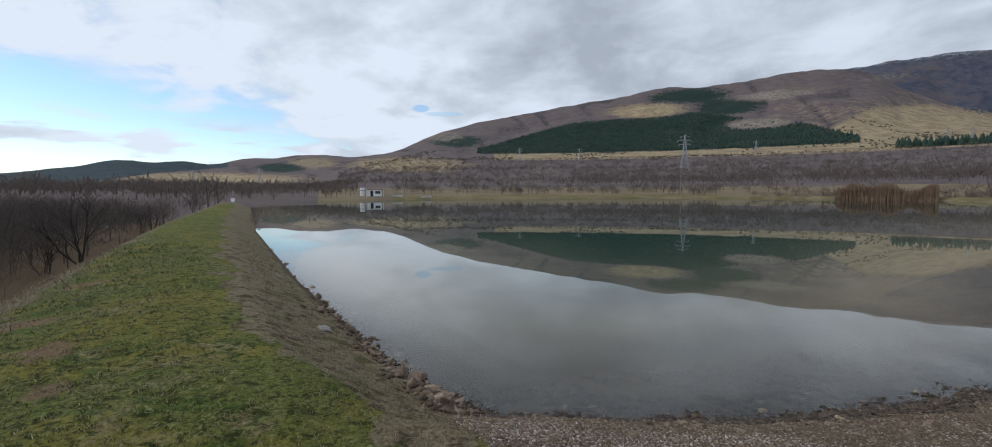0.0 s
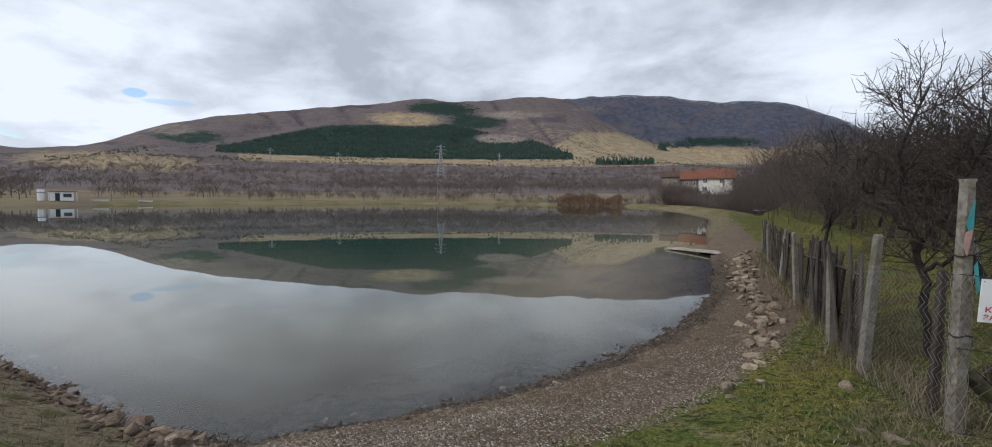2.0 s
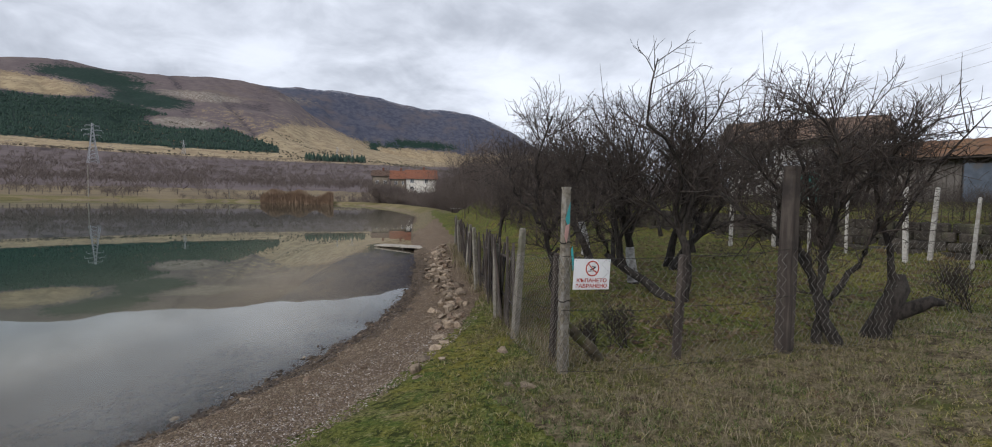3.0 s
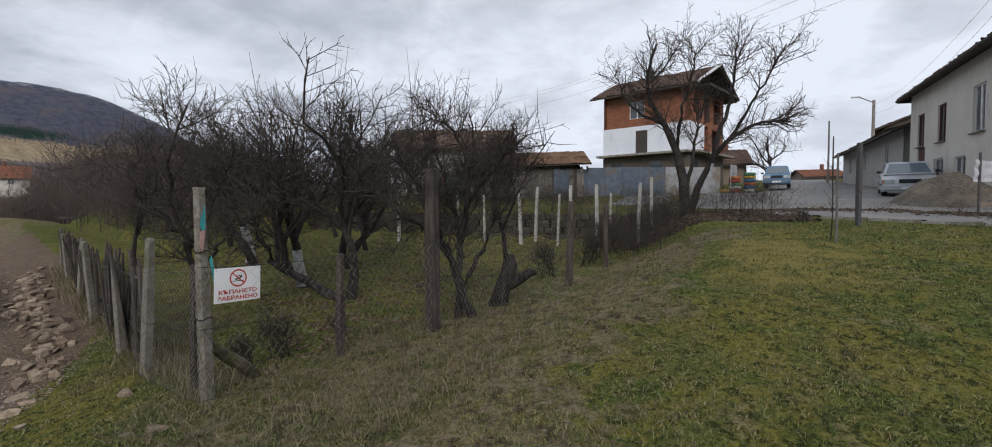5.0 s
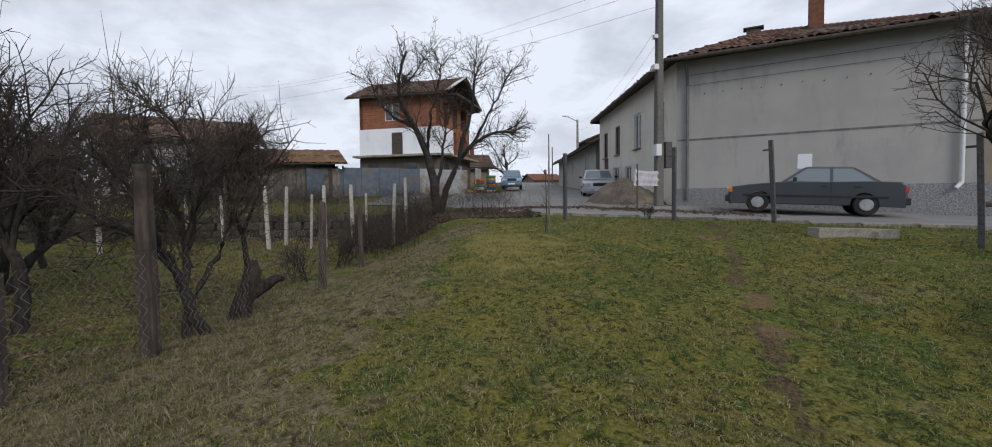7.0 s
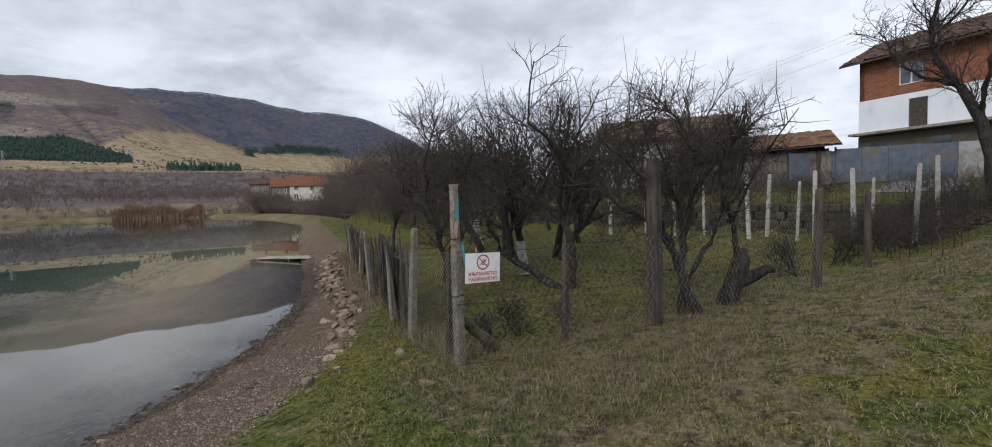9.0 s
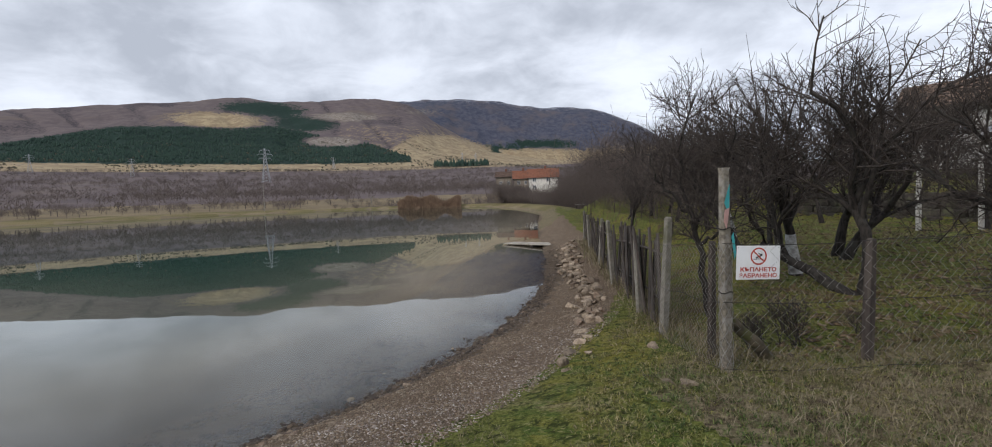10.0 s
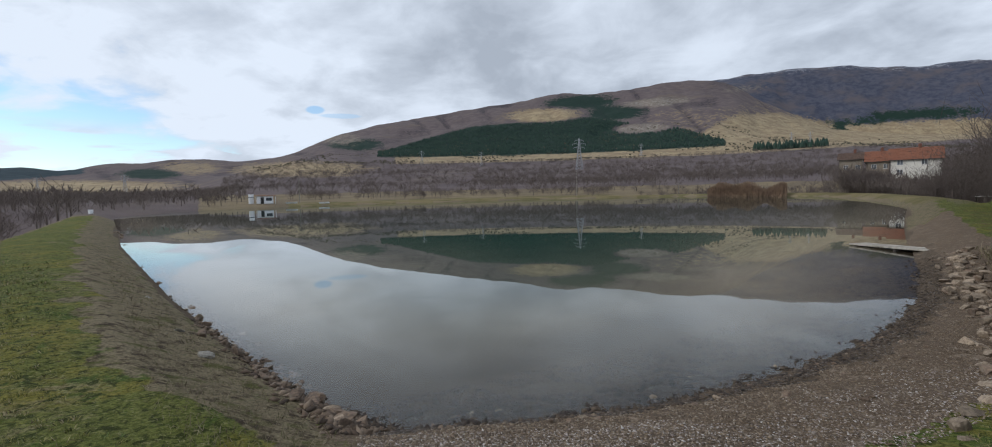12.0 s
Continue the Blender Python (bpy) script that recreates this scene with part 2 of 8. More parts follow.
    col = k.mix(far_mask("bank"), col, k.mix(k.ramp(n_far3, 0.35, 0.65), (0.190, 0.152, 0.078), (0.120, 0.104, 0.046)))
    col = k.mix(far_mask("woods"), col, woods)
    col = k.mix(far_mask("far_range", 0.3, 0.7), col, k.mix(k.ramp(n_far, 0.45, 0.70), hazed_woods, (0.098, 0.086, 0.092)))
    col = k.mix(far_mask("pasture"), col, pasture)
    col = k.mix(far_mask("pine"), col, pine)
    # western pine hill tinted with the same haze blue in its colour
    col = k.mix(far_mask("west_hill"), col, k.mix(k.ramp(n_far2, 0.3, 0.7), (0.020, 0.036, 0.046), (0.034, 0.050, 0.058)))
    col = k.mix(far_mask("rock", 0.45, 0.75), col, rock)
    col = k.mix(far_mask("snow", 0.5, 0.9), col, snow)
    k.bump(k.math("ADD", k.math("ADD", n_fine, n_clump), k.math("MULTIPLY", n_hollow, -1.6)), 0.8, 0.045)
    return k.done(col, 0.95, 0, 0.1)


def water_mat():
    k = Kit("water")
    nt = k.nt
    murk = nt.nodes.new("ShaderNodeBsdfDiffuse")
    deep = k.mix(k.ramp(k.noise(0.05, 3), 0.3, 0.7), (0.004, 0.030, 0.024), (0.007, 0.034, 0.027))
    k.put(murk.inputs[0], k.mix(k.attr("silt"), deep, k.mix(k.ramp(k.noise(0.5, 4), 0.35, 0.65), (0.47, 0.395, 0.285), (0.36, 0.30, 0.21))))
    clear = nt.nodes.new("ShaderNodeBsdfTransparent")
    k.put(clear.inputs[0], (0.86, 0.80, 0.68))
    body = nt.nodes.new("ShaderNodeMixShader")
    k.put(body.inputs[0], k.attr("murk"))
    nt.links.new(clear.outputs[0], body.inputs[1])
    nt.links.new(murk.outputs[0], body.inputs[2])
    gloss = nt.nodes.new("ShaderNodeBsdfGlossy")
    gloss.inputs["Roughness"].default_value = 0.012
    k.put(gloss.inputs[0], (0.93, 0.96, 0.97))
    fres = nt.nodes.new("ShaderNodeFresnel")
    fres.inputs[0].default_value = 1.38
    b = nt.nodes.new("ShaderNodeBump")
    b.inputs["Strength"].default_value, b.inputs["Distance"].default_value = 0.25, 0.002
    ripple = k.noise(0.5, 1, 0.4)
    k.put(b.inputs["Height"], ripple)
    nt.links.new(b.outputs[0], gloss.inputs["Normal"])
    top = nt.nodes.new("ShaderNodeMixShader")
    nt.links.new(fres.outputs[0], top.inputs[0])
    nt.links.new(body.outputs[0], top.inputs[1])
    nt.links.new(gloss.outputs[0], top.inputs[2])
    nt.nodes.remove(k.p)
    nt.links.new(top.outputs[0], k.out.inputs[0])
    return k.m


LAND, WATER = terrain_mat(), water_mat()
BARK = rough_mat("bark", (0.012, 0.010, 0.009), (0.040, 0.034, 0.030), 30, 0.95, 0.8, 0.01, (0.048, 0.044, 0.038), 4.0, stretch=(1, 1, 0.25))
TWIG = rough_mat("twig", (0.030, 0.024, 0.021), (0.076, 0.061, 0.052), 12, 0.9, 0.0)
# twig colour for far growth, paled to carry distance haze in the base colour
TWIG_HAZED = rough_mat("twig_far", (0.108, 0.086, 0.077), (0.162, 0.130, 0.112), 0.3, 0.95, 0.0, vary=0.15)
WHITEWASH = rough_mat("whitewash", (0.42, 0.42, 0.41), (0.20, 0.19, 0.18), 14, 0.9, 0.6, 0.01, (0.07, 0.06, 0.055), 5.0)
CONCRETE = rough_mat("concrete", (0.30, 0.28, 0.245), (0.19, 0.175, 0.15), 22, 0.92, 0.5, 0.006, (0.13, 0.12, 0.085), 3.0, vary=0.15)
GREY_STEEL = rough_mat("grey_steel", (0.085, 0.088, 0.095), (0.05, 0.05, 0.053), 14, 0.6, 0.2, 0.003, (0.10, 0.065, 0.045), 4.0)
WIRE = plain("galvanised_wire", (0.30, 0.29, 0.27), 0.6, 0.3)
RUST_WIRE = plain("dark_wire", (0.04, 0.035, 0.03), 0.7, 0.3)
STONE = rough_mat("stone", (0.29, 0.228, 0.165), (0.18, 0.138, 0.10), 9, 0.9, 0.7, 0.015, (0.15, 0.115, 0.085), 2.2, vary=0.3)
DARK_STONE = rough_mat("dark_stone", (0.19, 0.135, 0.095), (0.10, 0.072, 0.054), 9, 0.88, 0.7, 0.015, (0.20, 0.16, 0.12), 2.2, vary=0.3)
OLD_BOARD = rough_mat("old_board", (0.040, 0.032, 0.028), (0.080, 0.066, 0.056), 18, 0.95, 0.7, 0.006, (0.03, 0.025, 0.023), 2.0, vary=0.25, stretch=(1, 1, 0.12))
WHITE_ENAMEL = plain("white_enamel", (0.72, 0.73, 0.74), 0.4, 0, 0.05)
RED_PAINT = plain("red_paint", (0.42, 0.05, 0.03), 0.5, 0, 0.08)
BLACK_PAINT = plain("black_paint", (0.015, 0.015, 0.016), 0.5)
SCRUB = rough_mat("scrub", (0.060, 0.056, 0.036), (0.10, 0.086, 0.062), 0.2, 0.95, 0.0)
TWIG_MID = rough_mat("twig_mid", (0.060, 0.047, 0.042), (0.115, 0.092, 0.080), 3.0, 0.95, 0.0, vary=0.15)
PINE = rough_mat("pine_needles", (0.020, 0.042, 0.032), (0.030, 0.056, 0.040), 0.05, 0.95, 0.0)
REED_DARK = rough_mat("dry_weed", (0.13, 0.095, 0.06), (0.06, 0.045, 0.03), 3, 0.95, 0.0)
REED = rough_mat("reed", (0.25, 0.17, 0.115), (0.15, 0.10, 0.07), 0.8, 0.95, 0.0)

# ---- the lie of the land ----
EYE = 2.4
DAM_U, DAM_N = np.array((-0.855, 0.519)), np.array((0.519, 0.855))
SHORE = np.array([
    (-2.6, 4.35), (-1.3, 5.0), (-0.3, 5.6), (0.8, 6.5), (2.2, 7.9), (3.5, 9.6), (4.9, 12.0), (6.6, 15.8), (9.0, 22.0), (11.0, 27.5),
    (16.5, 41.0), (24.0, 59.0), (30.0, 80.0), (36.0, 108.0), (37.0, 135.0), (27.0, 160.0), (4.0, 181.0), (-36.0, 180.0), (-78.0, 155.0),
    (-100.0, 130.0), (-108.0, 108.0), (-103.0, 82.0), (-88.0, 57.0), (-62.0, 40.5), (-27.5, 18.3), (-11.3, 8.7), (-4.4, 4.95)])


def step(lo, hi, v):
    t = np.clip((v - lo) / (hi - lo), 0, 1)
    return t * t * (3 - 2 * t)


def shore_distance(x, y):
    """Metres from the waterline, above nought on land."""
    px, py = np.ravel(x), np.ravel(y)
    best, inside = np.full(px.shape, 1e9), np.zeros(px.shape, bool)
    for (ax, ay), (bx, by) in zip(SHORE, np.roll(SHORE, -1, 0)):
        ex, ey = bx - ax, by - ay
        t = np.clip(((px - ax) * ex + (py - ay) * ey) / (ex * ex + ey * ey), 0, 1)
        best = np.minimum(best, np.hypot(px - ax - t * ex, py - ay - t * ey))
        inside ^= ((ay > py) != (by > py)) & (px < ax + (py - ay) / (by - ay + 1e-12) * ex)
    return np.where(inside, -best, best).reshape(np.shape(x))


def wavy(x, y, size, seed=0.0, octaves=4):
    """A smooth random field, about -1 to 1, from rotated sines."""
    out, amp = 0.0, 0.5
    for i in range(octaves):
        a = 0.9 + 2.1 * i + seed
        u = (x * math.cos(a) + y * math.sin(a)) / size
        v = (-x * math.sin(a) + y * math.cos(a)) / size
        out = out + amp * (np.sin(u * 6.28 + seed * 3 + 1.7 * np.sin(v * 4.1 + seed)) + np.sin(v * 5.3 + seed * 5 + 1.3 * np.sin(u * 3.7))) / 1.4
        size, amp = size * 0.47, amp * 0.55
    return out


# crests seen from the dam: bearing and height angle in degrees
FRONT_RIDGE = np.array([(-180, 1.0), (-110, 1.0), (-84, 1.2), (-76, 1.6), (-70.5, 2.5), (-68, 3.3), (-64.9, 2.9), (-63, 3.3), (-60.6, 2.8), (-57, 3.7), (-54.4, 3.7), (-51.3, 4.3), (-46, 4.0), (-42, 4.6), (-36, 7.1), (-31, 8.4),
                        (-22, 9.8), (-10, 11.5), (-6.5, 11.0), (1, 11.75), (7, 11.4), (11, 8.6), (17, 5.2), (24, 4.2), (36, 3.0), (60, 1.5), (110, 1.0), (180, 1.0)])
BACK_RIDGE = np.array([(-180, 0.5), (-40, 1.0), (-10, 9.0), (4, 11.3), (10, 11.75), (17, 11.4), (22, 10.3), (28, 10.1), (33, 8.1), (38, 5.0), (46, 2.6), (80, 1.0), (180, 0.5)])


def bearing(x, y):
    return np.degrees(np.arctan2(x, y))


def crest(table, az):
    s = 0
    for d, w in ((-1.2, 0.25), (0, 0.5), (1.2, 0.25)):
        s = s + w * np.interp(az + d, table[:, 0], table[:, 1])
    return s


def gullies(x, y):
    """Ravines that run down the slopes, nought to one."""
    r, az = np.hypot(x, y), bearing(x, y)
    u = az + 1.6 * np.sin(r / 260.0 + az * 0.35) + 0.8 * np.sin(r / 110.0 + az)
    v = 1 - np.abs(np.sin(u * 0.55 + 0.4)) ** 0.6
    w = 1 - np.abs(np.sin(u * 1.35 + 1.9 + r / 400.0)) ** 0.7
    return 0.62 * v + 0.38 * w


def far_height(x, y):
    r, az = np.hypot(x, y), bearing(x, y)
    front, back = crest(FRONT_RIDGE, az), crest(BACK_RIDGE, az)
    rough = wavy(x, y, 620, 2.0, 5)
    gully = gullies(x, y)
    knots = [190, 330, 600, 900, 2400, 3000, 3900, 4500]
    one = np.ones_like(front)
    foot = np.minimum(3.85, 0.75 * front)
    angles = [-0.1 * one, np.minimum(1.0, 0.3 * front), np.minimum(2.6, 0.52 * front), foot, front, front * 0.86, np.maximum(back, 0.8 * front), back * 0.7]
    flat_west = 1 - 0.62 * step(-44, -52, az)
    for i in (1, 2, 3):
        angles[i] = angles[i] * flat_west
    el = angles[0]
    for i in range(len(knots) - 1):
        t = np.clip((r - knots[i]) / (knots[i + 1] - knots[i]), 0, 1)
        if i == 3:
            t = t ** 0.9
        else:
            t = t * t * (3 - 2 * t)
        el = np.where(r > knots[i], angles[i] * (1 - t) + angles[i + 1] * t, el)
    slope_part = step(900, 1500, r) * (1 - 0.8 * step(1900, 2350, r)) + 0.9 * step(2700, 3200, r) * (1 - 0.85 * step(3500, 3850, r))
    el = el + slope_part * (0.4 * rough - 0.62 * gully) * np.clip(front / 9, 0.2, 1) + 0.10 * wavy(x, y, 300, 9.0, 3) * step(1500, 2300, r)
    return EYE + r * np.tan(np.radians(el)) * 1.0


def ground_z(x, y):
    x, y = np.asarray(x, float), np.asarray(y, float)
    s = shore_distance(x, y)
    a = x * DAM_U[0] + y * DAM_U[1]
    b = x * DAM_N[0] + y * DAM_N[1]
    q = 0.985 * x - 0.174 * y
    # rise towards the road, the orchard lying lower
    hill = 0.80 + 1.0 * step(1.0, 13.0, q) + 0.055 * np.clip(q - 13, 0, 62) - 0.022 * np.clip(-y - 8, 0, 20)
    fence_y = 3.5 - 0.21 * (x - 3.08)
    near_road = step(12.0, 16.0, x)
    inside = step(-3.2 + 1.9 * near_road, -0.4 + 0.9 * near_road, y - fence_y) * step(-0.9, 0.3, x - 3.08 - 0.429 * (y - 3.5))
    orchard = 0.74 + 0.026 * np.clip(x - 3, 0, 12) + 0.95 * step(16.5, 17.1, x - 0.1 * (y - 0.6)) + 0.055 * np.clip(x - 17, 0, 60) + 0.012 * np.clip(y - 10, 0, 200)
    land = hill * (1 - inside) + orchard * inside
    land = np.where(q < -2, np.minimum(land, 0.8), land)
    # near shore: shingle, a low bank with stones, then turf
    bank = np.interp(s, [0, 0.6, 1.7, 2.3, 3.4, 4.4], [0, 0.16, 0.38, 0.50, 0.70, 0.80])
    near = np.where(s < 4.4, np.minimum(bank, land), land)
    # dam: stone-faced slope, level crest, grassy outer slope
    dam = np.interp(s, [0, 0.35, 1.55, 2.3, 3.6, 4.4, 6.0, 10.0, 25.0, 60.0], [0, 0.22, 0.74, 0.82, 0.82, 0.74, -0.1, -2.1, -2.7, -3.0])
    on_dam = step(0.6, 4.5, a) * step(-90, -40, b - 0.25 * a + 60) * np.where(a > 0, 1, 0)
    z = near * (1 - on_dam) + dam * on_dam
    # far banks and country
    fz = far_height(x, y)
    far_bank = np.minimum(np.interp(s, [0, 0.8, 6.0, 20.0, 60.0], [0, 0.35, 0.8, 1.4, 2.6]), 3.0)
    r = np.hypot(x, y)
    w_far = step(36, 70, r) * (1 - on_dam * (1 - step(95, 115, a)))
    w_far = w_far * step(-12, 12, y * 0.9 - 0.2 * x + 4)
    z = z * (1 - w_far) + far_bank * w_far
    blend = step(12, 110, s) * step(100, 190, r)
    z = np.where(r > 60, z * (1 - blend) + np.maximum(fz, -2.5) * blend, z)
    # uneven turf
    z = z + np.where(s > 0.5, 0.022 * wavy(x, y, 1.9, 1.0, 4) + 0.035 * wavy(x, y, 6.0, 4.0, 2), 0.008 * wavy(x, y, 0.7, 2.0, 2)) * (1 - step(60, 200, r))
    # bed of the lake
    bed = -np.interp(-s, [0, 1.0, 2.5, 6.0, 25.0], [0.0, 0.13, 0.34, 1.1, 3.0]) + 0.02 * wavy(x, y, 0.8, 7.0, 3)
    dam_bed = -np.interp(-s, [0, 1.0, 4.0, 25.0], [0.0, 0.4, 1.6, 3.5])
    steep = step(4.8, 9.0, a)
    return np.where(s > 0, z, bed * (1 - steep) + dam_bed * steep)


def gz(x, y):
    return float(ground_z(np.array([x]), np.array([y]))[0])


def sheet(name, verts, faces, material, smooth=True):
    me = bpy.data.meshes.new(name)
    me.from_pydata(verts, [], faces)
    me.polygons.foreach_set("use_smooth", [smooth] * len(me.polygons))
    me.materials.append(material)
    me.update()
    return new(name, me)


def ellipse(az, el, a0, e0, wa, we):
    return np.clip(1.5 - np.hypot((az - a0) / wa, (el - e0) / we), 0, 1)


def build_ground():
    n_az = 720
    radii = np.concatenate([np.geomspace(0.4, 70, 190), np.geomspace(72, 4700, 190)])
    # finer steps over the half turn that the camera pans across
    t = np.linspace(0, 1, n_az, endpoint=False)
    az = np.radians(np.where(t < 0.8, -95 + 250 * t / 0.8, 155 + 110 * (t - 0.8) / 0.2))
    R, A = np.meshgrid(radii, az, indexing="ij")
    X, Y = R * np.sin(A), R * np.cos(A)
    Z = ground_z(X, Y)
    verts = np.stack([X, Y, Z], -1).reshape(-1, 3)
    verts = np.vstack([verts, [(0, 0, float(Z[0].mean()))]])
    i, j = np.meshgrid(np.arange(len(radii) - 1), np.arange(n_az), indexing="ij")
    j2 = (j + 1) % n_az
    quads = np.stack([i * n_az + j, (i + 1) * n_az + j, (i + 1) * n_az + j2, i * n_az + j2], -1).reshape(-1, 4)
    faces = quads[:, ::-1].tolist() + [((k + 1) % n_az, k, len(verts) - 1) for k in range(n_az)]
    ob = sheet("ground", verts.tolist(), faces, LAND)
    tagged(ob, "grassy dam, shingle shore, fields and wooded mountains", "ground", kind="structure")
    x, y, z = verts.T
    r, a = np.hypot(x, y), bearing(x, y)
    s = shore_distance(x, y)
    along, across = x * DAM_U[0] + y * DAM_U[1], x * DAM_N[0] + y * DAM_N[1]
    el = np.degrees(np.arctan2(z - EYE, r))
    near = 1 - step(45, 90, r)
    fence_y = 3.5 - 0.21 * (x - 3.08)
    front = crest(FRONT_RIDGE, a)
    on_dam = step(0.5, 3, along) * step(-95, -40, across - 0.25 * along + 60) * (1 - step(1.3, 1.8, across) * step(4.9, 4.3, along))
    masks = {}
    shut = np.clip((x - 3.0 - 0.429 * (y - 3.5)) / 0.3, 0, 1) * step(-0.3, 0.5, y - fence_y)
    trail = np.abs((y + 6.9) - (x - 11.2) * np.interp(x, [2, 6, 11.2], [-0.50, -0.50, -0.42])) 
    worn = np.clip(1 - trail / 0.45, 0, 1) * (x > 1.5) * (x < 11.4)
    off_dam = np.where(along < 5.0, 1.0, 1 - on_dam)
    masks["beach"] = np.where((s < 1.95) & (s > -9), 1.0, 0.0) * np.where(s < 0.5, off_dam, 1 - on_dam) * near
    masks["wet"] = np.where((s < 0.5 + 0.2 * wavy(x, y, 1.2, 6.0, 3)) & (s > -3.2), 0.85, 0.0) * near * off_dam * step(16, 5, np.abs(x + 1)) + np.where(s < 0.2, 0.8, 0) * on_dam * near
    masks["straw"] = np.clip(on_dam * (0.95 * step(0.25, -0.25, s - 1.75 - 0.40 * wavy(x, y, 2.2, 3.0, 4)) + 0.85 * step(-0.3, 0.3, s - 4.3 - 0.4 * wavy(x, y, 2.6, 8.0, 4)) + 0.25 * step(30, 60, r)), 0, 1) + 0.9 * np.clip(1.15 - np.abs(y - fence_y + 1.5 + 0.5 * wavy(x, y, 2.8, 4.0, 3)) / 2.3, 0, 1) * (x > 2.2) * (x < 13) + 0.3 * step(2, 9, y - fence_y) * shut
    masks["moss"] = np.clip(1.35 - np.hypot((x - 8.8) / 2.6, (y + 1.7) / 1.5) + 0.3 * wavy(x, y, 1.5, 9.0, 3), 0, 1) * (r < 20)
    masks["litter"] = 0.9 * step(13.6, 14.8, x) * step(17.4, 16.6, x) * step(-3.9, -2.9, y) * step(2.4, 1.2, y) + 0.40 * shut * (r < 40) + 0.6 * worn + on_dam * step(5.2, 7.5, s) * 0.9
    bare = np.zeros_like(x)
    for bx, by, br in ((-6.2, 2.0, 0.55), (-5.1, 1.7, 0.35), (-7.9, 2.4, 0.5), (-10.5, 3.9, 0.6), (5.4, -4.1, 0.4), (4.6, -3.7, 0.3), (9.0, -5.6, 0.5), (4.6, 1.9, 0.3)):
        bare = np.maximum(bare, np.clip(1 - np.hypot(x - bx, y - by) / br, 0, 1))
    masks["bare"] = np.where(bare > 0, bare + 0.25 * wavy(x, y, 0.6, 2.0, 3), -0.3)
    far = step(60, 110, r)
    masks["field"] = far
    masks["bank"] = step(45, 75, r) * (s > 0.6) * step(18, 10, s + 3.5 * wavy(x, y, 30, 2.0, 3)) * (y > 5) * (a > -42) * 0.9
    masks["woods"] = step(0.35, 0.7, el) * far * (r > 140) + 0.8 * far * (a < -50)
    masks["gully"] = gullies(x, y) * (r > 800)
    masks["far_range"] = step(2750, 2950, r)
    pale = np.where((el > 3.75) & (el < 4.7) & (a > -30) & (a < 30), 0.75, 0.0)
    pale = np.maximum(pale, np.where((a > 2) & (a < 40), 0.8 * step(0.5, -0.5, el - np.interp(a, [1, 5, 8, 12, 16.6, 25, 40], [5.2, 6.2, 7.8, 7.6, 6.2, 5.5, 5.2])) * step(3.5, 3.8, el), 0))
    pale = np.maximum(pale, np.where((a > -1) & (a < 16), 0.36 * step(4.5, 5.5, el) * step(10.2, 8.2, el), 0) * (r < 2500))
    pale = np.maximum(pale, ellipse(a, el, -40, 3.2, 7, 0.9) * 0.85)
    pale = np.maximum(pale, ellipse(a, el, -60, 1.5, 9, 0.62) * 0.9)
    pale = np.maximum(pale, ellipse(a, el, -12.6, 9.0, 4.2, 0.75))
    masks["pasture"] = np.maximum(pale, ellipse(a, el, -50.5, 3.3, 3.2, 0.8) * 0.6) * far
    up = np.interp(a, [-31.5, -27, -21.5, -12.7, -7.4, -2.2, 1.0, 6.6], [5.2, 6.5, 7.9, 8.55, 8.6, 7.6, 7.3, 5.3])
    wood = np.where((a > -32) & (a < 7), step(0.25, -0.25, el - up) * step(4.35, 4.7, el), 0)
    wood = np.maximum(wood, ellipse(a, el, -8.3, 10.2, 4.0, 0.85))
    wood = np.maximum(wood, ellipse(a, el, -4.6, 8.9, 3.6, 0.8))
    wood = np.maximum(wood, ellipse(a, el, -34.5, 6.0, 3.0, 0.7))
    wood = np.maximum(wood, ellipse(a, el, -54, 2.7, 2.4, 0.45))
    hill_foot = np.interp(a, [-78, -73.3, -69.7, -64.9, -58.6], [0.6, 0.7, 1.1, 2.0, 2.7])
    masks["west_hill"] = step(-0.12, 0.12, el - hill_foot) * step(-58.4, -59.4, a) * (r > 900)
    wood = np.maximum(wood, ellipse(a, el, 22, 6.2, 5.6, 0.5) * (r > 1500))
    wood = np.maximum(wood, ellipse(a, el, 17.7, 5.6, 1.2, 0.25))
    wood = wood * (1 - np.clip(ellipse(a, el, -12.6, 9.0, 4.6, 0.85) + ellipse(a, el, -1.3, 7.0, 3.4, 0.6), 0, 1))
    masks["pine"] = wood * far * (r > 300)
    rocks = np.maximum(ellipse(a, el, -1.3, 7.0, 3.2, 0.55), ellipse(a, el, 0.2, 9.7, 4.0, 0.55) * 0.95)
    rocks = np.maximum(rocks, ellipse(a, el, 9, 10.2, 3.0, 0.5) * 0.6)
    rocks = np.maximum(rocks, ellipse(a, el, -36, 6.6, 3.0, 0.9) * 0.7)
    masks["rock"] = rocks * far
    masks["snow"] = step(-0.75, -0.05, el - crest(BACK_RIDGE, a)) * (r > 3300) * (a > 2) * 0.62
    for name, v in masks.items():
        at = ob.data.attributes.new(name, "FLOAT", "POINT")
        at.data.foreach_set("value", np.asarray(v, np.float32))
    return ob


build_ground()


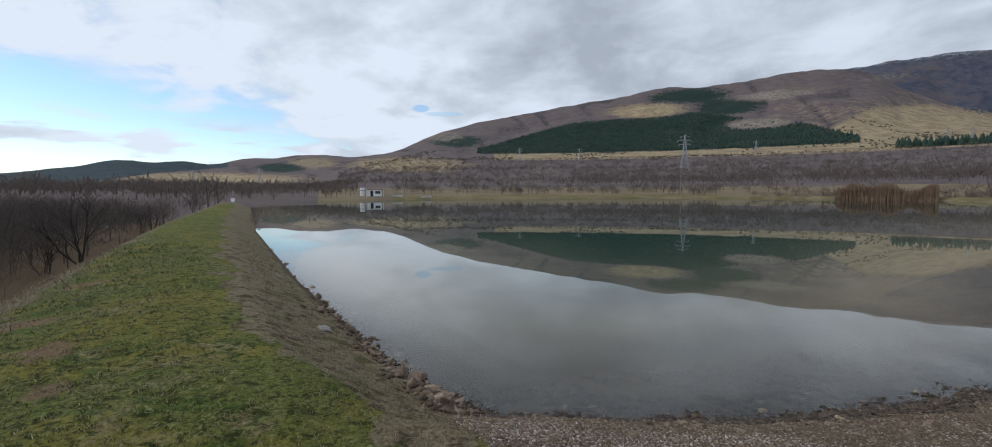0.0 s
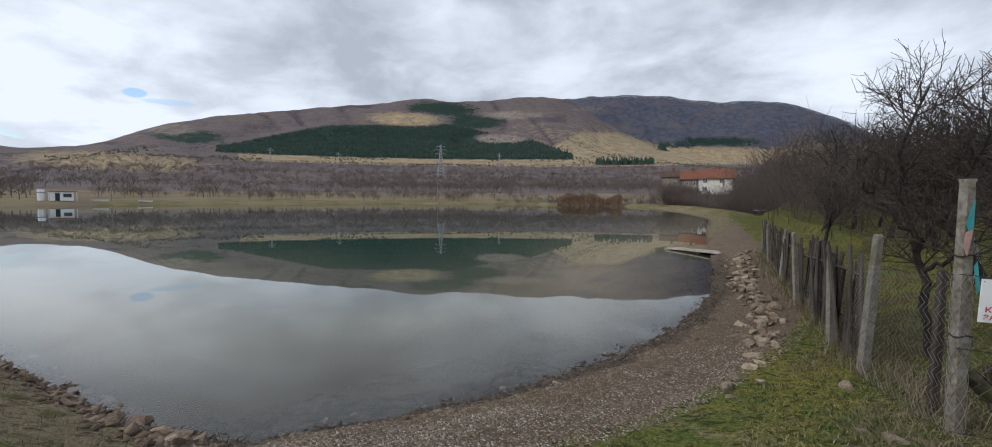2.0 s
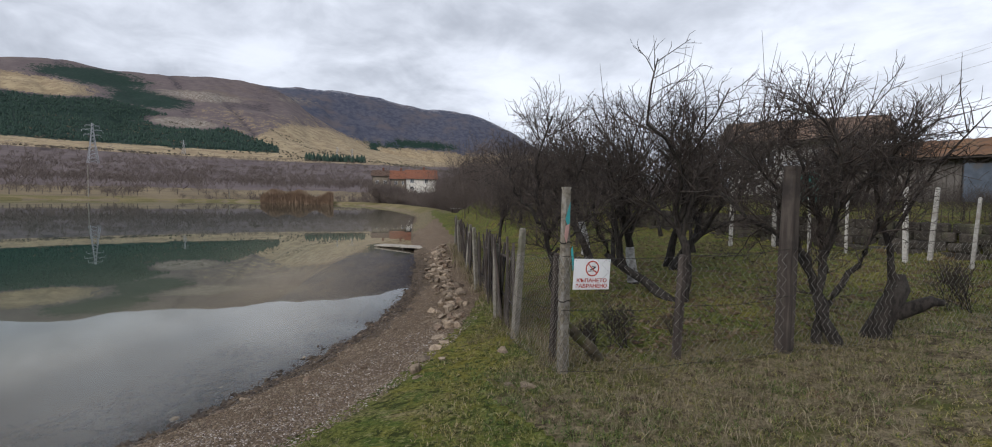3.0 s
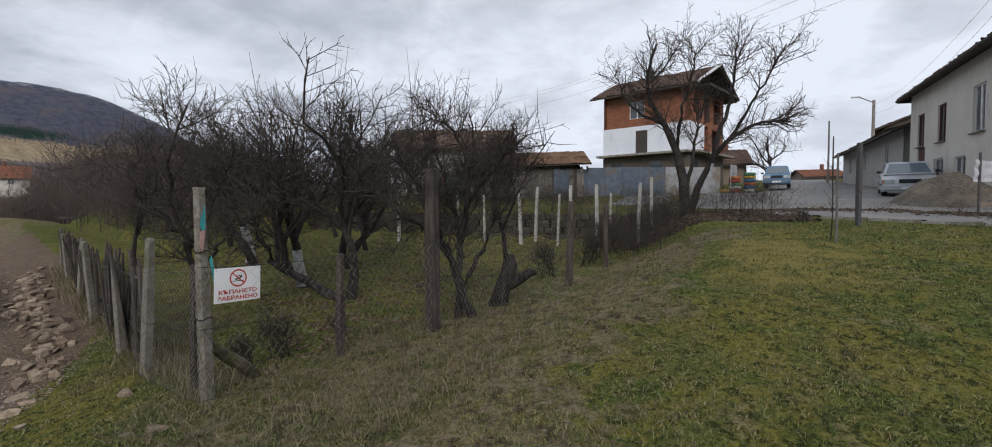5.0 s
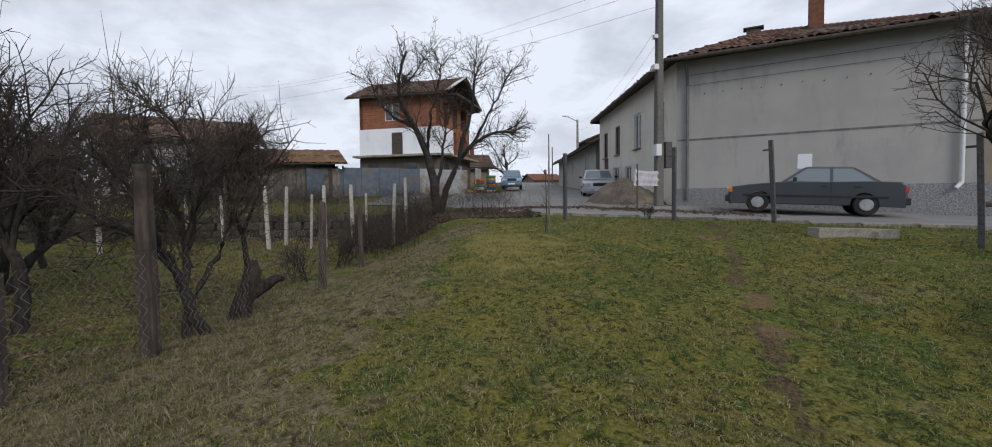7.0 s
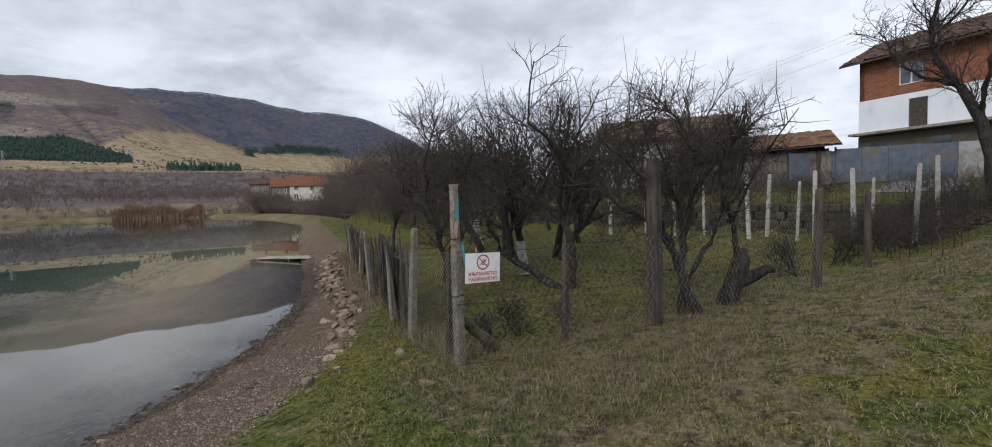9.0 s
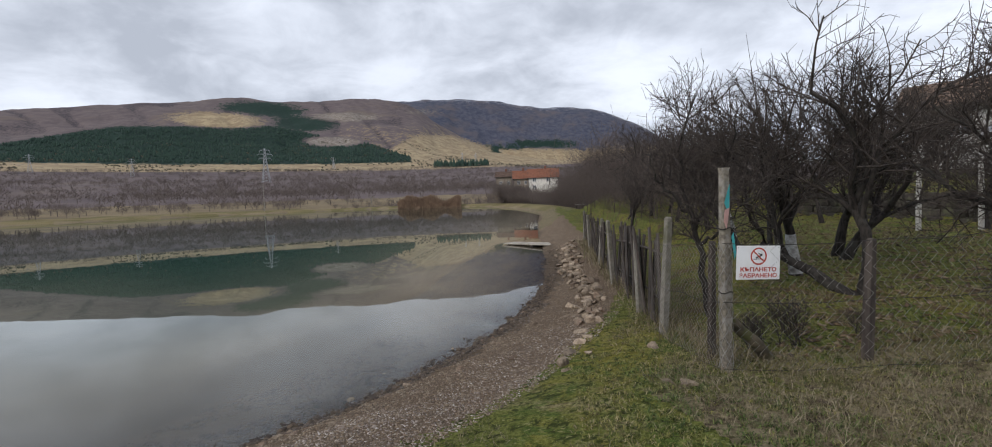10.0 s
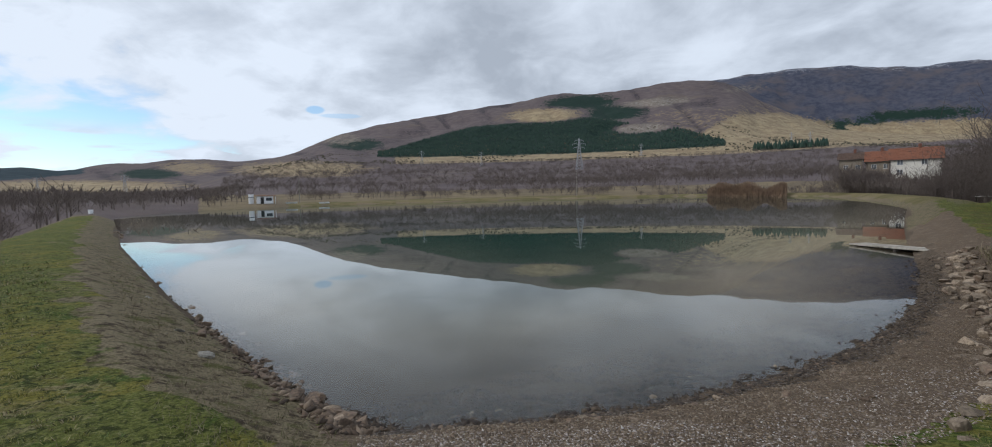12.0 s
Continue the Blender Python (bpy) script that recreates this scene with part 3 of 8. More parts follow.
def build_water():
    # a level sheet that runs on under the banks
    n_az, radii = 360, np.concatenate([np.geomspace(2.0, 60, 110), np.geomspace(63, 215, 40)])
    az = np.radians(np.linspace(-75, 45, n_az))
    R, A = np.meshgrid(radii, az, indexing="ij")
    X, Y = R * np.sin(A), R * np.cos(A)
    s = shore_distance(X, Y).ravel()
    keep = s < 1.2
    idx = np.where(keep, np.cumsum(keep) - 1, -1).reshape(R.shape)
    verts = np.stack([X, Y, np.zeros_like(X)], -1).reshape(-1, 3)
    bed = ground_z(X, Y).ravel()
    q = np.stack([idx[:-1, :-1], idx[:-1, 1:], idx[1:, 1:], idx[1:, :-1]], -1).reshape(-1, 4)
    q = q[(q >= 0).all(1)]
    ob = sheet("water", verts[keep].tolist(), q.tolist(), WATER)
    at = ob.data.attributes.new("murk", "FLOAT", "POINT")
    wx = verts[keep][:, 0]
    corner = step(2.0, 0.0, wx) * step(-9, -5, wx)
    depth = np.clip(-bed[keep], 0, 9)
    at.data.foreach_set("value", np.clip(1.06 * (1 - np.exp(-depth * (1.9 - 0.9 * corner))), 0, 1).astype(np.float32))
    at = ob.data.attributes.new("silt", "FLOAT", "POINT")
    at.data.foreach_set("value", (np.exp(-depth * 0.55) * (1 - 0.9 * step(1.2, 2.8, depth)) * (1 - 0.2 * corner)).astype(np.float32))
    tagged(ob, "still grey-green water of the reservoir", "water", kind="structure")


build_water()

# ---- ways to build ----
def part(name, bm, material, parent=None, label="", smooth=False):
    me = bpy.data.meshes.new(name)
    bm.to_mesh(me)
    bm.free()
    return dress(name, me, material, parent, label, smooth)


def dress(name, me, material, parent=None, label="", smooth=False):
    me.materials.append(material)
    if smooth:
        me.polygons.foreach_set("use_smooth", [True] * len(me.polygons))
    ob = new(name, me)
    ob.parent = parent
    if label:
        ob["label"] = label
    return ob


def mesh_part(name, verts, faces, material, parent=None, label="", smooth=False):
    me = bpy.data.meshes.new(name)
    me.from_pydata([tuple(v) for v in verts], [], faces)
    me.update()
    return dress(name, me, material, parent, label, smooth)


def thing(name, m, label, category, group=""):
    ob = new(name)
    ob.matrix_world = m
    ob.empty_display_size = 0.2
    return tagged(ob, label, category, group)


def add_box(bm, size, at=(0, 0, 0), turn=0.0, bevel=0.0, tilt=None):
    made = bmesh.ops.create_cube(bm, size=1.0)["verts"]
    m = Matrix.Translation(at) @ Matrix.Rotation(radians(turn), 4, "Z")
    if tilt:
        m = m @ Euler([radians(v) for v in tilt]).to_matrix().to_4x4()
    bmesh.ops.transform(bm, matrix=m @ Matrix.Diagonal((*size, 1)), verts=made)
    if bevel:
        edges = list({e for v in made for e in v.link_edges})
        bmesh.ops.bevel(bm, geom=edges, offset=bevel, segments=2, profile=0.6, affect="EDGES")
    return bm


def box(size, at=(0, 0, 0), turn=0.0, bevel=0.0, tilt=None):
    return add_box(bmesh.new(), size, at, turn, bevel, tilt)


def add_tube(bm, a, b, r1, r2=None, sides=10):
    a, b = Vector(a), Vector(b)
    d = b - a
    made = bmesh.ops.create_cone(bm, cap_ends=True, segments=sides, radius1=r1, radius2=r1 if r2 is None else r2, depth=d.length)["verts"]
    m = Matrix.Translation((a + b) / 2) @ d.to_track_quat("Z", "Y").to_matrix().to_4x4()
    bmesh.ops.transform(bm, matrix=m, verts=made)
    return bm


def tube(a, b, r1, r2=None, sides=10):
    return add_tube(bmesh.new(), a, b, r1, r2, sides)


class Sticks:
    """Gathers tapered, bent sticks and turns them into one mesh."""

    def __init__(self):
        self.kinds = {}

    def add(self, pts, radii, sides):
        at, thick = self.kinds.setdefault((len(pts), sides), ([], []))
        at.append(np.asarray(pts, float))
        thick.append(np.asarray(radii, float))

    def mesh(self, name):
        points, quads, caps, start = [], [], [], 0
        for (k, sides), (at, thick) in self.kinds.items():
            pts, rad = np.stack(at), np.stack(thick)
            n = len(pts)
            d = np.gradient(pts, axis=1)
            d /= np.linalg.norm(d, axis=2, keepdims=True) + 1e-9
            ref = np.where(np.abs(d[..., 2:3]) > 0.9, np.array((1.0, 0, 0)), np.array((0, 0, 1.0)))
            u = np.cross(d, ref)
            u /= np.linalg.norm(u, axis=2, keepdims=True) + 1e-9
            w = np.cross(d, u)
            ang = np.arange(sides) * (2 * math.pi / sides)
            ring = u[:, :, None] * np.cos(ang)[:, None] + w[:, :, None] * np.sin(ang)[:, None]
            points.append((pts[:, :, None] + ring * rad[:, :, None, None]).reshape(-1, 3))
            i, j = np.meshgrid(np.arange(k - 1), np.arange(sides), indexing="ij")
            j2 = (j + 1) % sides
            one = np.stack([i * sides + j, i * sides + j2, (i + 1) * sides + j2, (i + 1) * sides + j], -1).reshape(-1, 4)
            offs = start + np.arange(n) * k * sides
            quads.append((one[None] + offs[:, None, None]).reshape(-1, 4))
            if sides > 3:
                caps += (offs[:, None] + (k - 1) * sides + np.arange(sides)[None]).tolist()
            start += n * k * sides
        P, Q = np.concatenate(points), np.concatenate(quads)
        loops = np.concatenate([Q.ravel(), np.array([v for c in caps for v in c], int)]).astype(np.int32)
        sizes = np.concatenate([np.full(len(Q), 4), np.array([len(c) for c in caps], int)])
        me = bpy.data.meshes.new(name)
        me.vertices.add(len(P))
        me.vertices.foreach_set("co", P.astype(np.float32).ravel())
        me.loops.add(len(loops))
        me.loops.foreach_set("vertex_index", loops)
        me.polygons.add(len(sizes))
        me.polygons.foreach_set("loop_start", np.concatenate([[0], np.cumsum(sizes)[:-1]]).astype(np.int32))
        me.update(calc_edges=True)
        return me


def grow(rng, wood, twigs, start, way, length, radius, level, spec):
    """One branch and, along it, its side branches."""
    n = 7 if level == 0 else (6 if level == 1 else (4 if level == 2 else 3))
    pts, p, d = [np.array(start)], np.array(start, float), np.array(way, float)
    seg = length / (n - 1)
    for _ in range(n - 1):
        d = d + rng.normal(0, spec["bend"] * (0.6 if level == 0 else 1), 3) + np.array((0, 0, spec["rise"][level]))
        d /= np.linalg.norm(d)
        p = p + d * seg
        pts.append(p.copy())
    tip = spec["tip"] if level >= len(spec["kids"]) else radius * spec["taper"]
    radii = np.linspace(radius, tip, n)
    target = wood if level <= 1 else twigs
    target.add(pts, radii, (9, 6, 4, 3, 3)[level])
    if level >= len(spec["kids"]):
        return
    kids = spec["kids"][level]
    for i in range(kids):
        t = spec["from"][level] + (1 - spec["from"][level]) * (i + rng.random()) / kids
        f = t * (n - 1)
        k = min(int(f), n - 2)
        at = pts[k] + (pts[k + 1] - pts[k]) * (f - k)
        axis = pts[k + 1] - pts[k]
        axis /= np.linalg.norm(axis)
        side = np.cross(axis, rng.normal(0, 1, 3))
        side /= np.linalg.norm(side) + 1e-9
        a = radians(spec["angle"][level] + rng.normal(0, 12))
        w = axis * math.cos(a) + side * math.sin(a)
        w[2] += spec["lift"][level]
        w /= np.linalg.norm(w)
        ln = spec["length"][level] * (1.15 - 0.45 * t) * rng.uniform(0.65, 1.3)
        rad = max(spec["tip"] * 1.4, min(radii[k] * 0.75, spec["radius"][level] * rng.uniform(0.75, 1.2)))
        grow(rng, wood, twigs, at, w, ln, rad, level + 1, spec)


FRUIT = dict(bend=0.22, rise=(0.0, 0.07, 0.06, 0.05, 0.03), tip=0.0020, taper=0.5, kids=(5, 6, 7, 5), angle=(54, 55, 55, 55), lift=(0.75, 0.3, 0.22, 0.12),
             length=(1.6, 0.9, 0.50, 0.22), radius=(0.034, 0.0125, 0.0060, 0.0034))
FRUIT["from"] = (0.72, 0.18, 0.12, 0.2)
TALL = dict(bend=0.17, rise=(0.0, 0.05, 0.05, 0.04, 0.02), tip=0.004, taper=0.45, kids=(7, 7, 6, 2), angle=(52, 52, 50, 48), lift=(0.3, 0.25, 0.2, 0.1),
            length=(3.2, 1.5, 0.8, 0.4), radius=(0.07, 0.022, 0.009, 0.0045))
TALL["from"] = (0.3, 0.15, 0.12, 0.2)
WALNUT = dict(bend=0.22, rise=(0.0, 0.05, 0.05, 0.04, 0.02), tip=0.005, taper=0.45, kids=(7, 7, 5, 2), angle=(52, 52, 50, 48), lift=(0.3, 0.25, 0.2, 0.1),
              length=(3.2, 1.5, 0.55, 0.30), radius=(0.07, 0.022, 0.010, 0.006))
WALNUT["from"] = (0.3, 0.15, 0.12, 0.2)
BUSH = dict(bend=0.14, rise=(0.02, 0.05, 0.05, 0.04), tip=0.004, taper=0.4, kids=(6, 5, 2), angle=(35, 40, 42), lift=(0.35, 0.3, 0.2),
            length=(1.5, 0.8, 0.4), radius=(0.022, 0.011, 0.006))
BUSH["from"] = (0.2, 0.15, 0.2)


def bare_tree(name, seed, trunk, radius, spec, scale=1.0, lean=(0, 0), label="", category="tree", group="", wash=None, bark=None, stems=1, shoots=0):
    """A leafless tree: the trunk with its limbs, and a crown of twigs."""
    rng = np.random.default_rng(seed)
    sp = dict(spec, length=tuple(v * scale for v in spec["length"]), radius=tuple(v * scale for v in spec["radius"]))
    wood, twigs = Sticks(), Sticks()
    for i in range(stems):
        way = np.array((lean[0], lean[1], 1.0)) + (rng.normal(0, 0.33, 3) * (1, 1, 0) if stems > 1 else 0)
        grow(rng, wood, twigs, (rng.normal(0, 0.12) * (stems > 1), rng.normal(0, 0.12) * (stems > 1), -0.15), way / np.linalg.norm(way), trunk * rng.uniform(0.85, 1.15), radius, 0, sp)
    for i in range(shoots):
        a, h = rng.uniform(0, 6.28), rng.uniform(0.5, 0.9)
        p = np.array((math.cos(a) * 0.9 * h * scale, math.sin(a) * 0.9 * h * scale, trunk + 0.9 * scale * h))
        top = p + np.array((rng.normal(0, 0.22), rng.normal(0, 0.22), rng.uniform(0.6, 1.2) * scale))
        twigs.add([p, (p + top) / 2 + rng.normal(0, 0.04, 3), top], (0.008, 0.005, 0.002), 3)
    ob = thing(name, Matrix(), label, category, group)
    dress("trunk", wood.mesh("trunk"), bark or BARK, ob, smooth=True)
    dress("crown", twigs.mesh("crown"), TWIG, ob)
    if wash:
        stems_at, stems_thick = wood.kinds[(7, 9)]
        path, thick = stems_at[0], stems_thick[0]
        zs = np.linspace(0.02, wash, 5)
        ring = np.stack([np.interp(zs, path[:, 2], path[:, 0]), np.interp(zs, path[:, 2], path[:, 1]), zs], -1)
        s = Sticks()
        s.add(ring, np.interp(zs, path[:, 2], thick) * 1.07, 10)
        dress("whitewash", s.mesh("whitewash"), WHITEWASH, ob, "flaking white lime wash on the trunk", smooth=True)
    return ob


def shaped_tree(name, seed, limbs, spec, side, per_metre, label, group="", shoots=0, shoot=1.0, begin=0.25):
    """A leafless tree along given limbs: each a path, its radii at foot and tip, and the share of it that bears twigs."""
    rng = np.random.default_rng(seed)
    wood, twigs = Sticks(), Sticks()
    for path, r0, r1 in limbs:
        p = np.array(path, float)
        cuts = np.r_[0, np.cumsum(np.linalg.norm(np.diff(p, axis=0), axis=1))]
        n = 14
        t = np.linspace(0, cuts[-1], n)
        fine = np.stack([np.interp(t, cuts, p[:, i]) for i in range(3)], -1)
        fine[1:-1] = 0.25 * fine[:-2] + 0.5 * fine[1:-1] + 0.25 * fine[2:]
        fine[1:] += rng.normal(0, 0.022, (n - 1, 3))
        radii = r0 + (r1 - r0) * np.linspace(0, 1, n) ** 0.8
        wood.add(fine, radii, 8)
        for _ in range(int(cuts[-1] * per_metre)):
            f = (begin + (1 - begin) * rng.random() ** 0.8) * (n - 1.01)
            k = int(f)
            at = fine[k] + (fine[k + 1] - fine[k]) * (f - k)
            axis = fine[k + 1] - fine[k]
            axis /= np.linalg.norm(axis)
            out = np.cross(axis, rng.normal(0, 1, 3))
            out /= np.linalg.norm(out) + 1e-9
            ang = radians(rng.normal(52, 14))
            way = axis * math.cos(ang) + out * math.sin(ang) + (0, 0, 0.25)
            grow(rng, wood, twigs, at, way / np.linalg.norm(way), side * rng.uniform(0.45, 1.25), min(radii[k] * 0.6, 0.022 * side), 2, spec)
        for _ in range(int(shoots)):
            f = rng.uniform(0.4, 0.95) * (n - 1.01)
            at = fine[int(f)]
            top = at + np.array((rng.normal(0, 0.14), rng.normal(0, 0.14), rng.uniform(0.5, 1.0))) * shoot
            twigs.add([at, (at + top) / 2 + rng.normal(0, 0.03, 3), top], (0.007, 0.0045, 0.002), 3)
    ob = thing(name, Matrix(), label, "tree", group)
    dress("trunk", wood.mesh("trunk"), BARK, ob, smooth=True)
    dress("crown", twigs.mesh("crown"), TWIG, ob)
    return ob


def stand(ob, x, y, turn=0.0, scale=1.0, sink=0.0, z=None):
    ob.matrix_world = Matrix.Translation((x, y, (gz(x, y) if z is None else z) - sink)) @ Matrix.Rotation(radians(turn), 4, "Z") @ Matrix.Diagonal((scale, scale, scale, 1))
    return ob


def copy_at(ob, x, y, turn=0.0, scale=1.0, sink=0.0):
    keep = ob.matrix_world.copy()
    c = copy_thing(ob, Matrix())
    return stand(c, x, y, turn, scale, sink)

# ---- trees and thickets ----
def plant_trees():
    orchard = "old fruit trees in the fenced orchard"
    lab = "old leafless fruit tree with a tangle of dark twigs"
    stand(bare_tree("fruit_tree", 11, 1.25, 0.10, FRUIT, 1.05, label=lab + ", whitewashed foot", group=orchard, wash=0.75, shoots=5), 9.2, 9.9, 20, 1.25)
    stand(bare_tree("fruit_tree", 12, 1.30, 0.095, FRUIT, 1.25, (0.05, 0.0), lab + ", grey bark", group=orchard, wash=0.6, shoots=6), 7.15, 6.2, 80, 1.15)
    stand(bare_tree("fruit_tree", 13, 1.30, 0.085, FRUIT, 1.25, (0.12, -0.1), lab + ", forked low", group=orchard, shoots=6, stems=2), 6.75, 4.85, 140, 1.15)
    leaning = [
        ([(0.25, 0.05, -0.1), (0.10, 0.0, 0.35), (-0.12, 0.0, 0.95), (-0.45, 0.05, 1.35), (-0.85, 0.1, 1.55), (-1.25, 0.2, 1.95)], 0.085, 0.016),
        ([(0.0, 0.0, -0.1), (0.02, 0.05, 0.8), (0.05, 0.1, 1.35), (0.25, 0.15, 1.9), (0.62, 0.2, 2.35), (0.9, 0.3, 2.75)], 0.07, 0.014),
        ([(0.05, 0.1, 0.9), (-0.05, 0.2, 1.6), (-0.25, 0.3, 2.3), (-0.55, 0.3, 2.9)], 0.05, 0.012),
        ([(0.05, 0.05, 1.2), (0.15, -0.2, 1.9), (0.1, -0.4, 2.6), (-0.2, -0.5, 3.0)], 0.042, 0.010),
        ([(0.1, 0.05, 0.5), (0.45, 0.1, 1.2), (0.7, 0.2, 1.9), (0.95, 0.25, 2.3)], 0.045, 0.012),
        ([(-0.12, 0.0, 0.95), (-0.35, -0.3, 1.7), (-0.7, -0.4, 2.2), (-1.0, -0.5, 2.5)], 0.04, 0.010)]
    stand(shaped_tree("fruit_tree", 14, leaning, FRUIT, 0.60, 7.5, "leafless fruit tree with leaning stems beside a wooden post", orchard, 3, 0.95), 6.25, 2.65, -66, 0.92)
    slim = [
        ([(0.10, 0, -0.1), (0.0, 0, 0.6), (-0.12, 0, 1.15), (-0.25, 0.05, 1.7), (-0.3, 0.1, 2.3), (-0.1, 0.1, 2.9)], 0.055, 0.010),
        ([(-0.12, 0, 1.15), (0.12, 0.1, 1.6), (0.32, 0.2, 2.1), (0.42, 0.2, 2.6)], 0.035, 0.009),
        ([(-0.2, 0, 1.4), (-0.5, -0.1, 1.75), (-0.7, -0.1, 2.2)], 0.03, 0.009),
        ([(-0.05, 0, 0.95), (0.3, -0.2, 1.3), (0.55, -0.3, 1.6)], 0.026, 0.008)]
    stand(shaped_tree("fruit_tree", 15, slim, FRUIT, 0.5, 7.0, "leafless fruit tree with a thin crooked trunk", orchard, 1, 0.7), 4.35, 5.2, -39, 1.0)
    stand(bare_tree("fruit_tree", 16, 1.2, 0.09, FRUIT, 1.1, (0.1, 0.1), lab, group=orchard, shoots=5, stems=2), 9.3, 7.4, 200, 1.3)
    stand(bare_tree("fruit_tree", 17, 1.1, 0.09, FRUIT, 1.1, (0.0, 0.1), lab, group=orchard, shoots=5), 8.6, 9.0, 300, 1.35)
    a = stand(bare_tree("fruit_tree", 18, 1.2, 0.085, FRUIT, 1.05, label=lab, group=orchard, shoots=4), 12.2, 8.6, 40)
    for x, y, t, s in ((11.6, 13.5, 100, 1.05), (9.4, 14.6, 10, 1.0), (13.0, 17.0, 250, 1.15), (15.5, 12.5, 60, 1.1), (16.5, 8.5, 20, 1.0), (17.5, 16.5, 80, 1.15), (14.5, 21.0, 200, 1.2)):
        copy_at(a, x, y, t, s)
    # small suckers by the fence
    b = stand(bare_tree("shrub", 21, 0.55, 0.012, BUSH, 0.4, label="low leafless shrub in the rough grass by the fence", category="shrub", group="shrubs by the fence", stems=4), 4.15, 3.7, 0, 0.55)
    for x, y, t, s in ((3.75, 3.7, 40, 0.45), (5.0, 3.6, 90, 0.35), (9.6, 2.2, 10, 0.8), (11.4, 1.9, 200, 0.9), (13.3, 1.5, 20, 1.0), (14.9, 0.7, 300, 1.1), (16.0, 0.3, 70, 1.0), (15.4, 1.6, 140, 1.0), (14.2, 1.0, 30, 0.8), (13.9, -3.0, 30, 0.4), (12.6, -6.0, 80, 0.45), (5.6, -8.6, 10, 0.7)):
        copy_at(b, x, y, t, s)
    # the dead stump with a few suckers
    s = thing("tree_stump", Matrix(), "dark hollow tree stump with snapped side trunk", "tree stump")
    w, rng = Sticks(), np.random.default_rng(5)
    w.add([(-0.16, 0, -0.1), (-0.12, 0, 0.12), (-0.04, 0.0, 0.36), (0.04, 0.02, 0.56), (0.03, 0.03, 0.72)], (0.17, 0.125, 0.115, 0.10, 0.055), 9)
    w.add([(0.02, 0, 0.28), (0.2, -0.05, 0.40), (0.30, -0.08, 0.47), (0.40, -0.1, 0.46)], (0.085, 0.075, 0.06, 0.03), 7)
    w.add([(-0.06, 0, 0.5), (-0.02, 0.02, 0.7), (-0.05, 0.02, 0.84)], (0.05, 0.04, 0.012), 6)
    w.add([(-0.02, 0.05, 0.5), (-0.06, 0.1, 1.0), (-0.16, 0.12, 1.35), (-0.22, 0.12, 1.7), (-0.1, 0.15, 2.2)], (0.045, 0.035, 0.028, 0.02, 0.008), 6)
    w.add([(-0.08, 0.1, 1.05), (0.1, 0.1, 1.5), (0.35, 0.15, 2.0), (0.7, 0.2, 2.5)], (0.026, 0.02, 0.014, 0.005), 5)
    dress("trunk", w.mesh("trunk"), BARK, s, smooth=True)
    t = Sticks()
    for i in range(46):
        p = np.array((-0.16, 0.12, 1.35)) + np.array((0.0, 0.0, 0.8)) * rng.random() if i % 2 else np.array((0.1, 0.1, 1.5)) + np.array((0.5, 0.1, 0.9)) * rng.random()
        e = p + rng.normal(0, 0.22, 3) + (0, 0, 0.22)
        t.add([p, (p + e) / 2 + rng.normal(0, 0.04, 3), e], (0.007, 0.005, 0.002), 3)
    dress("crown", t.mesh("crown"), TWIG, s)
    stand(s, 7.05, 2.2, -66, 1.05)
    # large tree by the road, another beyond, one overhanging the verge
    walnut = [
        ([(0.05, 0, -0.2), (0.0, 0, 0.8), (-0.10, 0, 1.5), (-0.28, 0.1, 2.4), (-0.62, 0.1, 3.2), (-1.15, 0.2, 3.9), (-1.35, 0.2, 4.9), (-1.0, 0.2, 6.0)], 0.21, 0.03),
        ([(0.10, 0, -0.1), (0.24, 0, 0.6), (0.5, 0, 1.35), (1.05, -0.1, 2.35), (1.65, -0.2, 2.85), (2.45, -0.3, 3.15), (3.0, -0.4, 3.0)], 0.15, 0.03),
        ([(0.8, 0, 1.95), (1.05, 0.3, 2.9), (1.40, 0.5, 3.9), (1.50, 0.5, 5.0), (1.55, 0.6, 5.9)], 0.10, 0.018),
        ([(-0.28, 0.1, 2.4), (-0.15, -0.4, 3.4), (0.1, -0.7, 4.4), (0.3, -0.8, 5.4)], 0.08, 0.018),
        ([(-0.65, 0.1, 3.2), (-1.5, 0.5, 3.7), (-2.2, 0.8, 4.5), (-2.4, 0.9, 5.2)], 0.07, 0.016),
        ([(1.4, -0.1, 2.7), (1.9, -0.5, 3.6), (2.4, -0.8, 4.5), (2.7, -1.0, 5.2)], 0.06, 0.015),
        ([(-1.3, 0.2, 4.6), (-0.7, 0.5, 5.3), (-0.2, 0.7, 6.2)], 0.05, 0.014),
        ([(0.05, 0.1, 0.9), (0.2, 0.8, 2.0), (0.4, 1.5, 3.2), (0.6, 1.9, 4.4)], 0.09, 0.02)]
    stand(shaped_tree("walnut_tree", 31, walnut, WALNUT, 1.0, 6.0, "large bare tree with a low forked trunk beside the road", "", 2, 1.0, 0.4), 16.5, -0.25, -90, 0.92)
    stand(bare_tree("roadside_tree", 32, 2.6, 0.16, TALL, 0.95, (0.0, 0.0), "bare round-headed tree beyond the parked blue car"), 42.5, -6.2, 0, 1.05)
    stand(bare_tree("verge_tree", 33, 2.2, 0.11, FRUIT, 1.35, (0.0, 0.05), "bare tree overhanging the verge with a few hanging dry fruits", shoots=6), 6.6, -9.6, 150, 1.0)
    # trees on the shore beyond the orchard
    wood = "bare trees at the shore"
    c = stand(bare_tree("shore_tree", 41, 3.2, 0.13, TALL, 0.95, label="tall bare tree in the thicket along the shore", group=wood), 17.5, 27.0, 0, 1.0)
